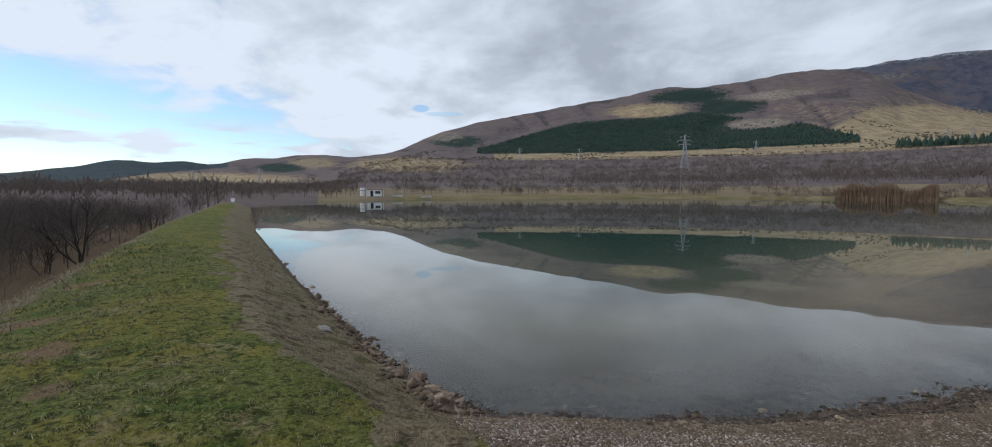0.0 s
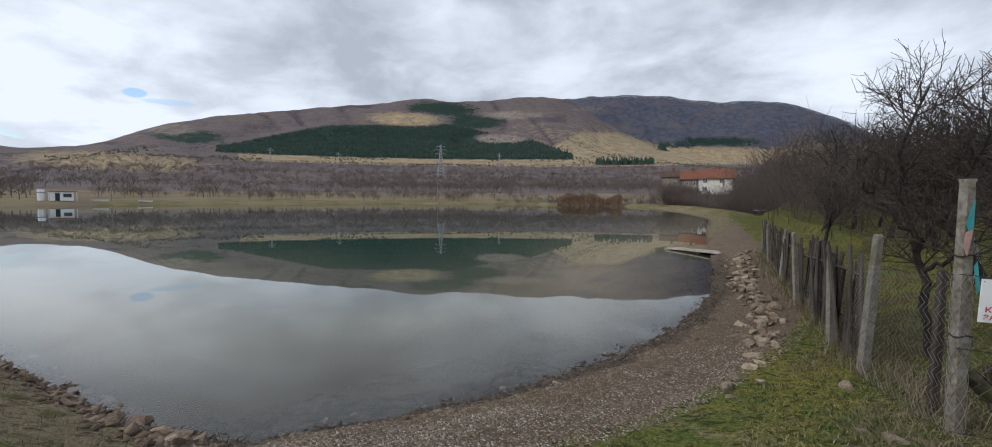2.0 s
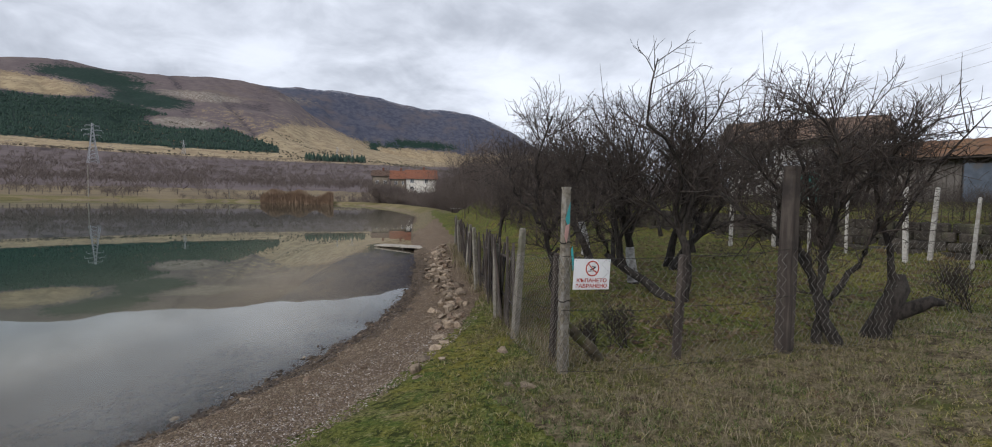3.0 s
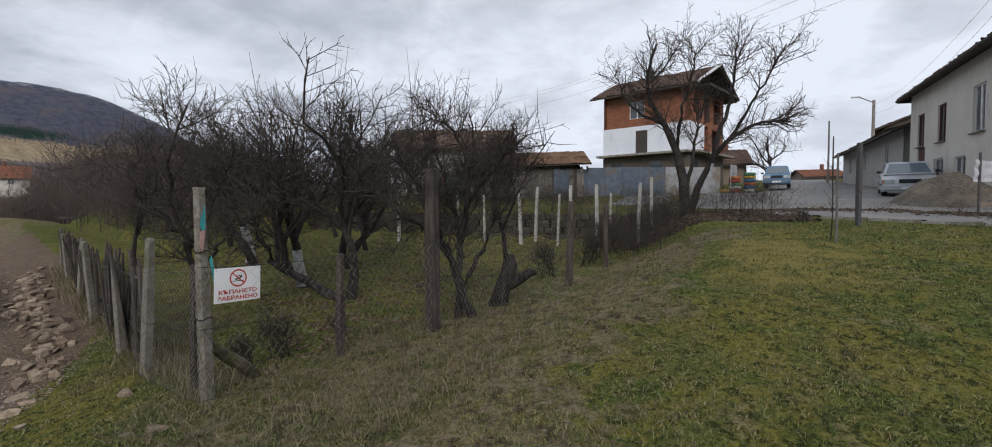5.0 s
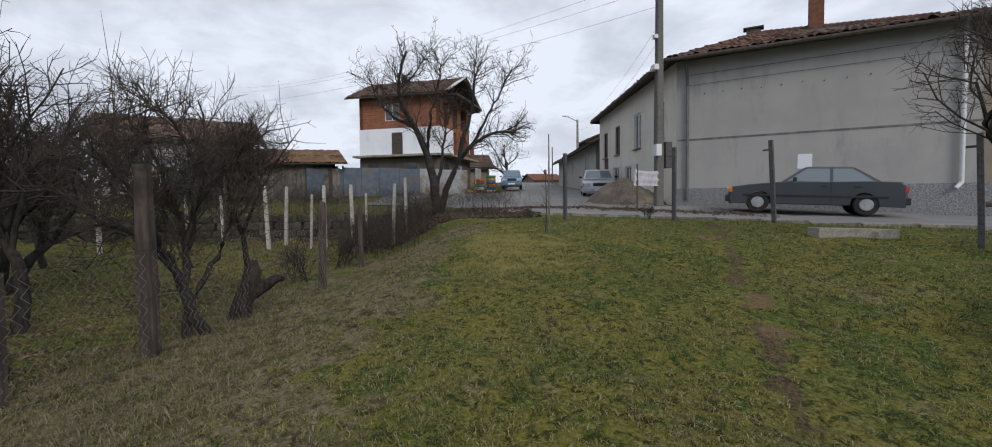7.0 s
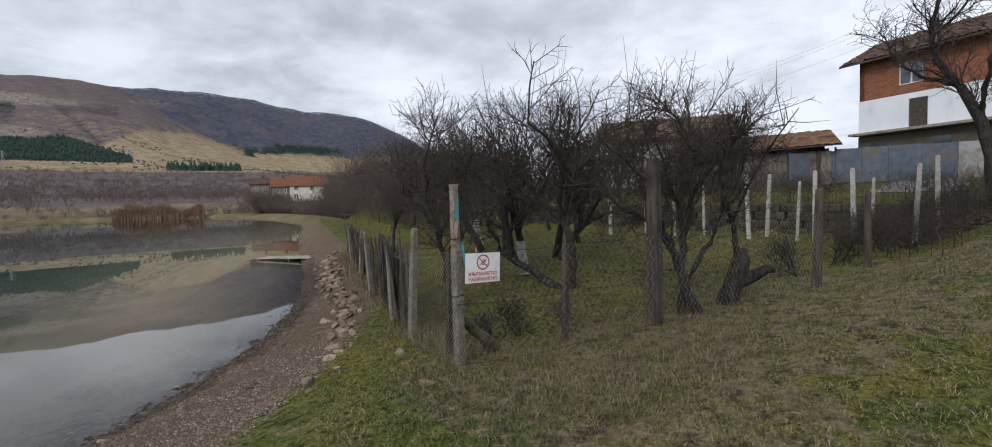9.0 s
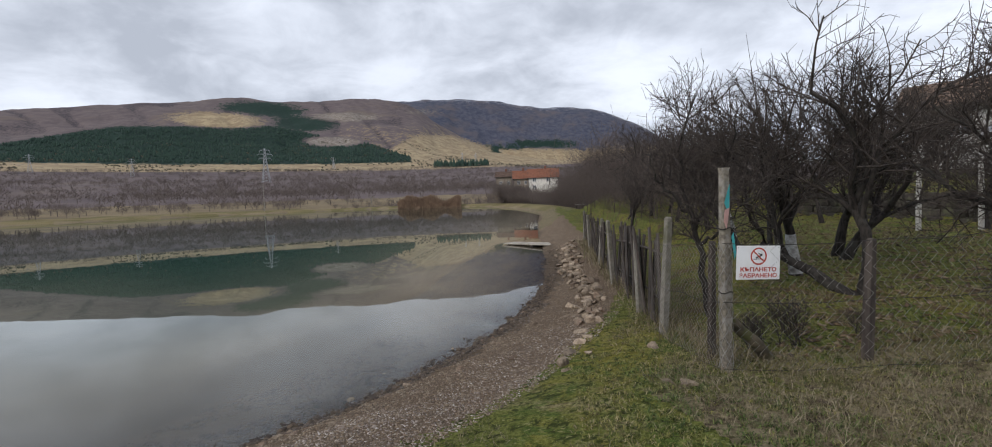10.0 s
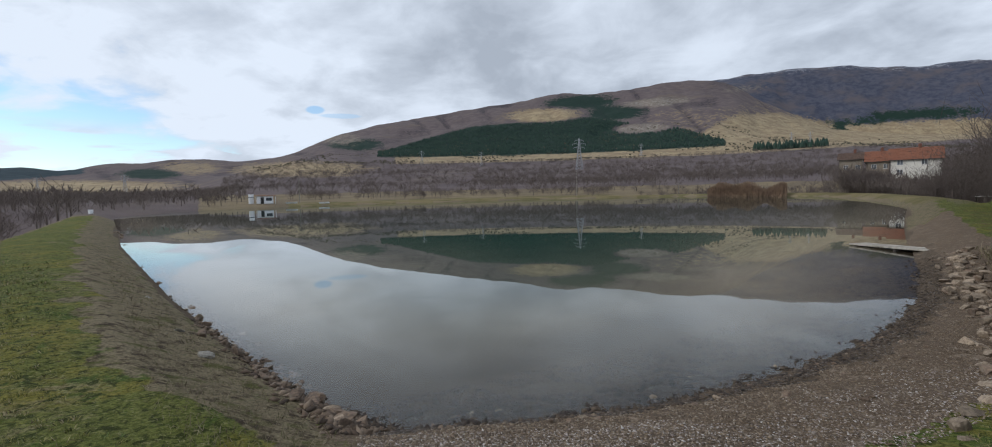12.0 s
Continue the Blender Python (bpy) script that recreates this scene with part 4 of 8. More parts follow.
    d = stand(bare_tree("shore_tree", 42, 2.6, 0.11, TALL, 0.85, label="bare tree in the thicket along the shore", group=wood, stems=2), 20.5, 31.0, 0, 1.0)
    rng = np.random.default_rng(8)
    for i in range(34):
        a = rng.uniform(25.5, 72)
        r = rng.uniform(19, 52) if a > 31 else rng.uniform(34, 66)
        x, y = r * math.sin(radians(a)), r * math.cos(radians(a))
        if (x > 26 and y < 19) or float(shore_distance(np.array([x]), np.array([y]))[0]) < 3.5:
            continue
        copy_at(c if i % 2 else d, x, y, rng.uniform(0, 360), rng.uniform(0.5, 0.95))
    # thicket under the outer slope of the dam
    lab = "leafless grey-brown thicket below the dam"
    e = stand(bare_tree("thicket", 51, 2.3, 0.03, BUSH, 1.0, label=lab, category="thicket", group="thicket below the dam", stems=5), -12.0, -4.5, 0, 1.0)
    f = stand(bare_tree("thicket", 52, 2.6, 0.045, BUSH, 1.15, label=lab, category="thicket", group="thicket below the dam", stems=4), -15.0, -2.5, 0, 1.0)
    for i in range(20):
        al = 5 + 100 * rng.random() ** 1.5
        off = -rng.uniform(9.0, 13 + al * 0.25)
        x, y = al * DAM_U[0] + (off + 2.0) * DAM_N[0], al * DAM_U[1] + (off + 2.0) * DAM_N[1]
        copy_at(e if i % 2 else f, x, y, rng.uniform(0, 360), rng.uniform(0.8, 1.3), 0.1)


plant_trees()


def far_growth():
    """Orchards and woods beyond the lake, too many to count."""
    rng = np.random.default_rng(71)

    def clumps(name, label, category, places, material, h0, h1, twigs, width, thick=0.03):
        s = Sticks()
        for x, y, z in places:
            h = rng.uniform(h0, h1)
            s.add([(x, y, z - 0.5), (x, y, z + h * 0.4)], (min(h * 0.035, h * thick * 4 + 0.005), min(h * 0.025, h * thick * 3)), 3)
            for _ in range(twigs):
                b = np.array((x, y, z + h * 0.5)) + rng.normal(0, 1, 3) * (width * h, width * h, 0.16 * h)
                t = b + np.array((rng.normal(0, 0.16 * h), rng.normal(0, 0.16 * h), h * rng.uniform(0.12, 0.34)))
                s.add([b, t], (h * thick, h * thick * 0.4), 3)
        ob = dress(name, s.mesh(name), material)
        tagged(ob, label, category, kind="stuff")

    def scatter(n, a0, a1, r0, r1, fits=None):
        a, r = np.radians(rng.uniform(a0, a1, n)), np.sqrt(rng.uniform(r0 * r0, r1 * r1, n))
        x, y = r * np.sin(a), r * np.cos(a)
        z, s = ground_z(x, y), shore_distance(x, y)
        keep = s > 4
        if fits is not None:
            keep &= fits(np.degrees(a), r, z)
        return np.stack([x, y, z], -1)[keep]

    thin_west = lambda a, r, z: (a > -20) | (rng.random(len(a)) < 0.4)
    far = np.concatenate([scatter(2600, -48, 32, 285, 520, thin_west), scatter(2600, -48, 32, 520, 870), scatter(900, -85, -46, 150, 420), scatter(90, -42, 26, 200, 285)])
    clumps("far_orchards", "grey-brown leafless orchards and scrub beyond the lake", "orchard", far, TWIG_HAZED, 3.0, 5.6, 14, 0.32, 0.034)
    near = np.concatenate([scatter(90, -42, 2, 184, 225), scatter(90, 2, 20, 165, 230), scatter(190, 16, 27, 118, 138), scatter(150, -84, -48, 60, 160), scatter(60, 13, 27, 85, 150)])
    clumps("far_bank_trees", "small bare trees and bushes on the far bank", "trees", near, TWIG_HAZED, 2.2, 4.5, 90, 0.26, 0.009)

    al, off = 3 + 75 * rng.random(210) ** 1.3, rng.random(210)
    off = -7.5 - off * (11 + 0.3 * al)
    bx, by = al * DAM_U[0] + off * DAM_N[0], al * DAM_U[1] + off * DAM_N[1]
    clumps("brushwood", "dense dark brown brushwood below the dam", "thicket", np.stack([bx, by, ground_z(bx, by)], -1), TWIG_MID, 2.8, 4.8, 220, 0.27, 0.0023)

    u = rng.random(110)
    hx, hy = np.r_[17.4 + 1.6 * u + rng.normal(0, 0.35, 110), rng.uniform(11.8, 17.4, 60), rng.uniform(14.6, 17.0, 30)], np.r_[0.3 + 15 * u, rng.uniform(0.1, 2.2, 60), rng.uniform(-2.6, 0.4, 30)]
    clumps("lane_brush", "dark leafless bramble and weeds along the lane", "scrub", np.stack([hx, hy, ground_z(hx, hy)], -1), TWIG, 0.6, 1.2, 80, 0.33, 0.003)
    u = rng.random(120)
    hx = np.interp(u, [0, 0.3, 0.55, 0.8, 1.0], [17.2, 18.0, 17.5, 15.5, 13.6]) - np.abs(rng.normal(0, 0.22, 120))
    hy = np.interp(u, [0, 0.3, 0.55, 0.8, 1.0], [0.3, -3.0, -5.6, -7.3, -9.6]) + rng.normal(0, 0.12, 120)
    clumps("verge_weeds", "dry brown weeds along the road edge", "weeds", np.stack([hx, hy, ground_z(hx, hy)], -1), REED_DARK, 0.10, 0.34, 26, 0.5, 0.006)

    clumps("shore_scrub", "bare bushes below the orange-roofed houses", "bushes", scatter(130, 16.5, 26, 122, 136), TWIG_HAZED, 3.6, 6.2, 170, 0.26, 0.008)
    sx, sy, _ = np.array([p for p in scatter(180, 24, 42, 13, 48) if p[0] > 4.6 + 0.44 * (p[1] - 3.5)]).T
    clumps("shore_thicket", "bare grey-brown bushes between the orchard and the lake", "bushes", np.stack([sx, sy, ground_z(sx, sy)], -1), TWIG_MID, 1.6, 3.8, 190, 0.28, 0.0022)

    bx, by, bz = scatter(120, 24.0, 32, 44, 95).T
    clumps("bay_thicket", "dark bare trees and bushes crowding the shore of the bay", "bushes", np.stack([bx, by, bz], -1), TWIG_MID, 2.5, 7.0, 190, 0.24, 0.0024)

    def in_wood(a, r, z):
        el = np.degrees(np.arctan2(z - EYE, r))
        up = np.interp(a, [-31.5, -27, -21.5, -12.7, -7.4, -2.2, 1.0, 6.6], [5.1, 6.4, 7.7, 8.4, 8.5, 7.5, 7.2, 5.3])
        gap = np.hypot((a + 12.6) / 4.6, (el - 9.0) / 0.85) < 1.0
        gap |= np.hypot((a + 1.3) / 3.4, (el - 7.0) / 0.6) < 1.0
        return (el < up) & (el > 4.6) & ~gap

    def cones(places, h0, h1, s, w=0.2):
        for x, y, z in places:
            h = rng.uniform(h0, h1)
            s.add([(x, y, z + h * 0.05), (x + rng.normal(0, 0.3), y, z + h * 0.5), (x, y, z + h)], (h * w, h * w * 0.75, h * 0.02), 5)

    s = Sticks()
    cones(scatter(15000, -32, 7, 950, 2350, in_wood), 4, 7, s, 0.42)
    tagged(dress("pine_plantation", s.mesh("pine_plantation"), PINE), "dark green pine plantation on the mountain slope", "forest", kind="stuff")
    s = Sticks()
    cones(scatter(80, 9.8, 16.2, 880, 930), 9, 15, s, 0.28)
    tagged(dress("pine_row", s.mesh("pine_row"), PINE), "row of dark pines at the foot of the mountain", "forest", kind="stuff")
    # dotted scrub on the pale pasture
    s = Sticks()
    thick_spots = scatter(9000, -45, 30, 850, 1500, lambda a, r, z: wavy(r * np.sin(np.radians(a)), r * np.cos(np.radians(a)), 190, 5.0, 4) > 0.25)
    for x, y, z in thick_spots[:3600]:
        h = rng.uniform(0.7, 2.6)
        s.add([(x, y, z - 0.3), (x, y, z + h * 0.6), (x, y, z + h)], (h * 0.7, h * 0.8, h * 0.1), 4)
    tagged(dress("hill_scrub", s.mesh("hill_scrub"), SCRUB), "dark scrub dotted over the pale hill pasture", "scrub", kind="stuff")
    # reeds at the water's edge
    s = Sticks()
    for _ in range(2600):
        a = radians(rng.uniform(5.4, 12.8))
        r = np.interp(math.degrees(a), [5.4, 12.8], [168, 146]) + rng.uniform(0, 6)
        x, y = r * math.sin(a), r * math.cos(a)
        h = rng.uniform(2.4, 4.6) * (0.8 + 0.3 * math.sin(a * 90) * math.sin(a * 37 + 1))
        s.add([(x, y, -0.2), (x + rng.normal(0, 0.15), y + rng.normal(0, 0.15), h)], (0.08, 0.03), 3)
    tagged(dress("reed_bed", s.mesh("reed_bed"), REED), "rust-brown reed bed standing in the water", "reeds", kind="stuff")


far_growth()

# ---- building materials ----
def tile_mat(name, c1, c2, c3):
    k = Kit(name)
    col = k.mix(k.ramp(k.noise(3.5, 4, 0.7), 0.35, 0.65), c1, c2)
    col = k.mix(k.ramp(k.noise(0.8, 5, 0.7), 0.5, 0.7), col, c3)
    k.bump(k.noise(20, 3), 0.3, 0.01)
    return k.done(col, 0.9, 0, 0.2)


def brick_mat():
    k = Kit("hollow_brick")
    n = k.nt.nodes.new("ShaderNodeTexBrick")
    mp = k.nt.nodes.new("ShaderNodeMapping")
    mp.inputs["Rotation"].default_value = (radians(90), 0, 0)
    k.nt.links.new(k.tc.outputs["Object"], mp.inputs[0])
    k.nt.links.new(mp.outputs[0], n.inputs[0])
    k.put(n.inputs["Color1"], (0.30, 0.105, 0.05))
    k.put(n.inputs["Color2"], (0.22, 0.075, 0.038))
    k.put(n.inputs["Mortar"], (0.20, 0.16, 0.13))
    n.inputs["Scale"].default_value = 1.0
    n.inputs["Brick Width"].default_value, n.inputs["Row Height"].default_value, n.inputs["Mortar Size"].default_value = 0.26, 0.15, 0.012
    col = k.mix(k.ramp(k.noise(0.7, 5, 0.6), 0.5, 0.72), n.outputs[0], (0.17, 0.08, 0.05))
    k.bump(n.outputs["Fac"], -0.4, 0.01)
    return k.done(col, 0.92, 0, 0.2)


def render_mat(name, c1, c2, streak):
    k = Kit(name)
    col = k.mix(k.ramp(k.noise(0.5, 6, 0.62), 0.38, 0.66), c1, c2)
    col = k.mix(k.ramp(k.noise(1.6, 6, 0.66, (1.0, 1.0, 0.25)), 0.52, 0.78), col, streak)
    col = k.mix(k.ramp(k.noise(60, 2), 0.3, 0.7, 0.0, 0.2), col, streak)
    k.bump(k.noise(45, 4, 0.7), 0.35, 0.008)
    return k.done(col, 0.94, 0, 0.15)


TILE = tile_mat("roof_tile", (0.090, 0.053, 0.042), (0.150, 0.084, 0.064), (0.050, 0.038, 0.034))
TILE_DARK = tile_mat("dark_roof_tile", (0.085, 0.055, 0.043), (0.12, 0.078, 0.058), (0.055, 0.04, 0.035))
TILE_WORN = tile_mat("worn_roof_tile", (0.135, 0.092, 0.068), (0.19, 0.13, 0.095), (0.085, 0.06, 0.048))
TILE_ORANGE = tile_mat("orange_roof_tile", (0.225, 0.092, 0.054), (0.17, 0.074, 0.048), (0.115, 0.062, 0.045))
BRICK = brick_mat()
CHIMNEY_BRICK = rough_mat("chimney_brick", (0.20, 0.085, 0.056), (0.13, 0.060, 0.043), 8, 0.9, 0.4, 0.01)
RENDER_GREY = render_mat("grey_render", (0.385, 0.372, 0.358), (0.335, 0.325, 0.315), (0.245, 0.24, 0.235))
RENDER_CREAM = render_mat("cream_render", (0.68, 0.645, 0.58), (0.60, 0.57, 0.51), (0.46, 0.43, 0.385))
RENDER_PALE = render_mat("pale_render", (0.46, 0.45, 0.43), (0.40, 0.39, 0.37), (0.30, 0.29, 0.27))
RENDER_OLD = render_mat("old_render", (0.27, 0.23, 0.185), (0.21, 0.175, 0.14), (0.14, 0.115, 0.09))
PLINTH = rough_mat("speckled_plinth", (0.13, 0.135, 0.145), (0.30, 0.30, 0.31), 28, 0.9, 0.6, 0.01)
FOAM = render_mat("white_board", (0.80, 0.82, 0.86), (0.72, 0.75, 0.80), (0.60, 0.63, 0.68))
SOFFIT = rough_mat("dark_soffit", (0.05, 0.042, 0.036), (0.09, 0.075, 0.062), 10, 0.9, 0.3)
PVC = plain("white_frame", (0.66, 0.67, 0.68), 0.45, 0, 0.06)
RED_FRAME = plain("dark_red_frame", (0.085, 0.022, 0.02), 0.6)
ZINC = plain("zinc", (0.17, 0.175, 0.18), 0.5, 0.6)
SHEET_BLUE = rough_mat("blue_grey_sheet", (0.105, 0.130, 0.168), (0.078, 0.098, 0.128), 3, 0.6, 0.2, 0.01, (0.12, 0.105, 0.09), 1.1, vary=0.12, metal=0.2)
SHEET_PALE = rough_mat("pale_sheet", (0.36, 0.37, 0.38), (0.27, 0.28, 0.29), 3, 0.6, 0.2, 0.01, (0.20, 0.17, 0.14), 1.1, vary=0.12)
RUST = rough_mat("rusty_sheet", (0.155, 0.078, 0.036), (0.10, 0.055, 0.032), 2.5, 0.85, 0.3, 0.01, (0.20, 0.12, 0.06), 0.7)
GREY_PLANK = rough_mat("grey_plank", (0.19, 0.175, 0.16), (0.12, 0.11, 0.10), 12, 0.95, 0.5, 0.006, (0.08, 0.07, 0.062), 2.0, vary=0.3, stretch=(1, 1, 0.15))
TEAL = plain("teal_paint", (0.03, 0.15, 0.135), 0.6, 0, 0.15, 2.0)


def glass_mat():
    k = Kit("window_glass")
    return k.done(k.mix(k.ramp(k.noise(0.8, 2), 0.4, 0.6), (0.035, 0.042, 0.05), (0.07, 0.08, 0.09)), 0.06, 0, 0.9)


GLASS = glass_mat()


def wall_mesh(length, bottom, top, thick, holes):
    """A wall along x from 0, thick towards +y; bottom may be a pair (start, end); holes are (x0, x1, z0, z1)."""
    b0, b1 = bottom if isinstance(bottom, tuple) else (bottom, bottom)
    xs = sorted({0.0, length, *[h[0] for h in holes], *[h[1] for h in holes]})
    zs = sorted({0.0, 1.0, *[(h[2] - min(b0, b1)) / (top - min(b0, b1)) for h in holes], *[(h[3] - min(b0, b1)) / (top - min(b0, b1)) for h in holes]})
    low = min(b0, b1)

    def z_of(t):
        return low + t * (top - low)

    def solid(i, j):
        if not (0 <= i < len(xs) - 1 and 0 <= j < len(zs) - 1):
            return False
        cx, cz = (xs[i] + xs[i + 1]) / 2, z_of((zs[j] + zs[j + 1]) / 2)
        return not any(h[0] < cx < h[1] and h[2] < cz < h[3] for h in holes)

    verts, faces, index = [], [], {}

    def vid(i, j, k):
        key = (i, j, k)
        if key not in index:
            index[key] = len(verts)
            verts.append((xs[i], k * thick, z_of(zs[j])))
        return index[key]

    for i in range(len(xs) - 1):
        for j in range(len(zs) - 1):
            if not solid(i, j):
                continue
            a, b, c, d = (i, j), (i + 1, j), (i + 1, j + 1), (i, j + 1)
            faces.append([vid(*a, 0), vid(*b, 0), vid(*c, 0), vid(*d, 0)])
            faces.append([vid(*d, 1), vid(*c, 1), vid(*b, 1), vid(*a, 1)])
            for (di, dj), (p, q) in (((0, -1), (a, b)), ((1, 0), (b, c)), ((0, 1), (c, d)), ((-1, 0), (d, a))):
                if not solid(i + di, j + dj):
                    faces.append([vid(*q, 0), vid(*p, 0), vid(*p, 1), vid(*q, 1)])
    return verts, faces


def along(p, q):
    """The pose of a wall from plan point p to q: local x along it, local y to its left."""
    d = math.degrees(math.atan2(q[1] - p[1], q[0] - p[0]))
    return pose(p[0], p[1], 0, 0, 0, d), math.hypot(q[0] - p[0], q[1] - p[1])


def put_wall(parent, p, q, bottom, top, material, holes=(), thick=0.3, name="wall", label=""):
    m, ln = along(p, q)
    v, f = wall_mesh(ln, bottom, top, thick, list(holes))
    ob = mesh_part(name, v, f, material, parent, label)
    ob.matrix_local = parent.matrix_world.inverted() @ m
    return ob


def put_window(wall, x0, x1, z0, z1, frame_mat, bars=1, depth=0.10, sill=True, glass=None):
    """A framed window set back in a hole of a wall: frame, panes, sill."""
    t = 0.06
    bm = bmesh.new()
    for cx, cz, sx, sz in (((x0 + x1) / 2, z0 + t / 2, x1 - x0, t), ((x0 + x1) / 2, z1 - t / 2, x1 - x0, t), (x0 + t / 2, (z0 + z1) / 2, t, z1 - z0 - 2 * t), (x1 - t / 2, (z0 + z1) / 2, t, z1 - z0 - 2 * t)):
        add_box(bm, (sx, 0.07, sz), (cx, depth, cz))
    for i in range(bars):
        add_box(bm, (t * 1.3, 0.066, z1 - z0 - 2 * t), (x0 + (x1 - x0) * (i + 1) / (bars + 1), depth, (z0 + z1) / 2))
    w = part("window", bm, frame_mat, wall)
    n = bars + 1
    for i in range(n):
        a, b = x0 + (x1 - x0) * i / n + t, x0 + (x1 - x0) * (i + 1) / n - t
        part("pane", box((b - a, 0.012, z1 - z0 - 2 * t), ((a + b) / 2, depth + 0.01, (z0 + z1) / 2)), glass or GLASS, w)
    if sill:
        part("sill", box((x1 - x0 + 0.12, 0.16, 0.04), ((x0 + x1) / 2, -0.03, z0 - 0.024)), CONCRETE, w)
    return w


def roof_slope(e0, e1, r1, r0, tw=0.23, th=0.33, amp=0.055, wobble=0.05, seed=1):
    """A tiled slope from eave e0-e1 up to ridge r0-r1, waves across and laps along."""
    rng = np.random.default_rng(seed)
    e0, e1, r0, r1 = (np.array(p, float) for p in (e0, e1, r0, r1))
    cols = max(2, int(max(np.linalg.norm(e1 - e0), np.linalg.norm(r1 - r0)) / tw)) * 4
    rows = max(2, int(np.linalg.norm((r0 + r1) / 2 - (e0 + e1) / 2) / th))
    nrm = np.cross(e1 - e0, r0 - e0)
    nrm /= np.linalg.norm(nrm) + 1e-9
    if nrm[2] < 0:
        nrm = -nrm
    u = np.linspace(0, 1, cols + 1)
    wave = amp * np.abs(np.sin(np.arange(cols + 1) * math.pi / 4))
    verts, faces = [], []
    for i in range(rows):
        for t, lift in ((i / rows, 0.03), ((i + 1) / rows, 0.0)):
            lo, hi = e0 + (r0 - e0) * t, e1 + (r1 - e1) * t
            jog = rng.normal(0, wobble * 0.4, cols // 4 + 2).repeat(4)[: cols + 1]
            verts.append(lo[None] + (hi - lo)[None] * u[:, None] + nrm[None] * (wave + lift + jog)[:, None])
    n = cols + 1
    for k in range(2 * rows - 1):
        for j in range(cols):
            faces.append((k * n + j, k * n + j + 1, (k + 1) * n + j + 1, (k + 1) * n + j))
    return np.concatenate(verts), faces


def put_roof(parent, corners, material, thick=0.14, **kw):
    """One slope: tiles over a dark boarded underside. corners: eave start, eave end, ridge end, ridge start."""
    inv = parent.matrix_world.inverted()
    c = [Vector(p) for p in corners]
    v, f = roof_slope(*[tuple(p) for p in c], **kw)
    r = mesh_part("roof", [inv @ Vector(p) for p in v], f, material, parent)
    deck = [inv @ (p + Vector((0, 0, dz))) for dz in (-0.02, -thick) for p in c]
    part_faces = [(0, 1, 2, 3), (7, 6, 5, 4), (0, 4, 5, 1), (1, 5, 6, 2), (2, 6, 7, 3), (3, 7, 4, 0)]
    mesh_part("roof_deck", deck, part_faces, SOFFIT, parent, "dark boarded eaves")
    return r


def placed(parent, name, bm, material, label="", smooth=False):
    """A part given in world coordinates."""
    inv = parent.matrix_world.inverted()
    bm.transform(inv)
    return part(name, bm, material, parent, label, smooth)


# ---- the grey house at the corner of the road ----
LEDGE = rough_mat("dirty_ledge", (0.10, 0.098, 0.095), (0.20, 0.195, 0.19), 3.0, 0.95, 0.3)


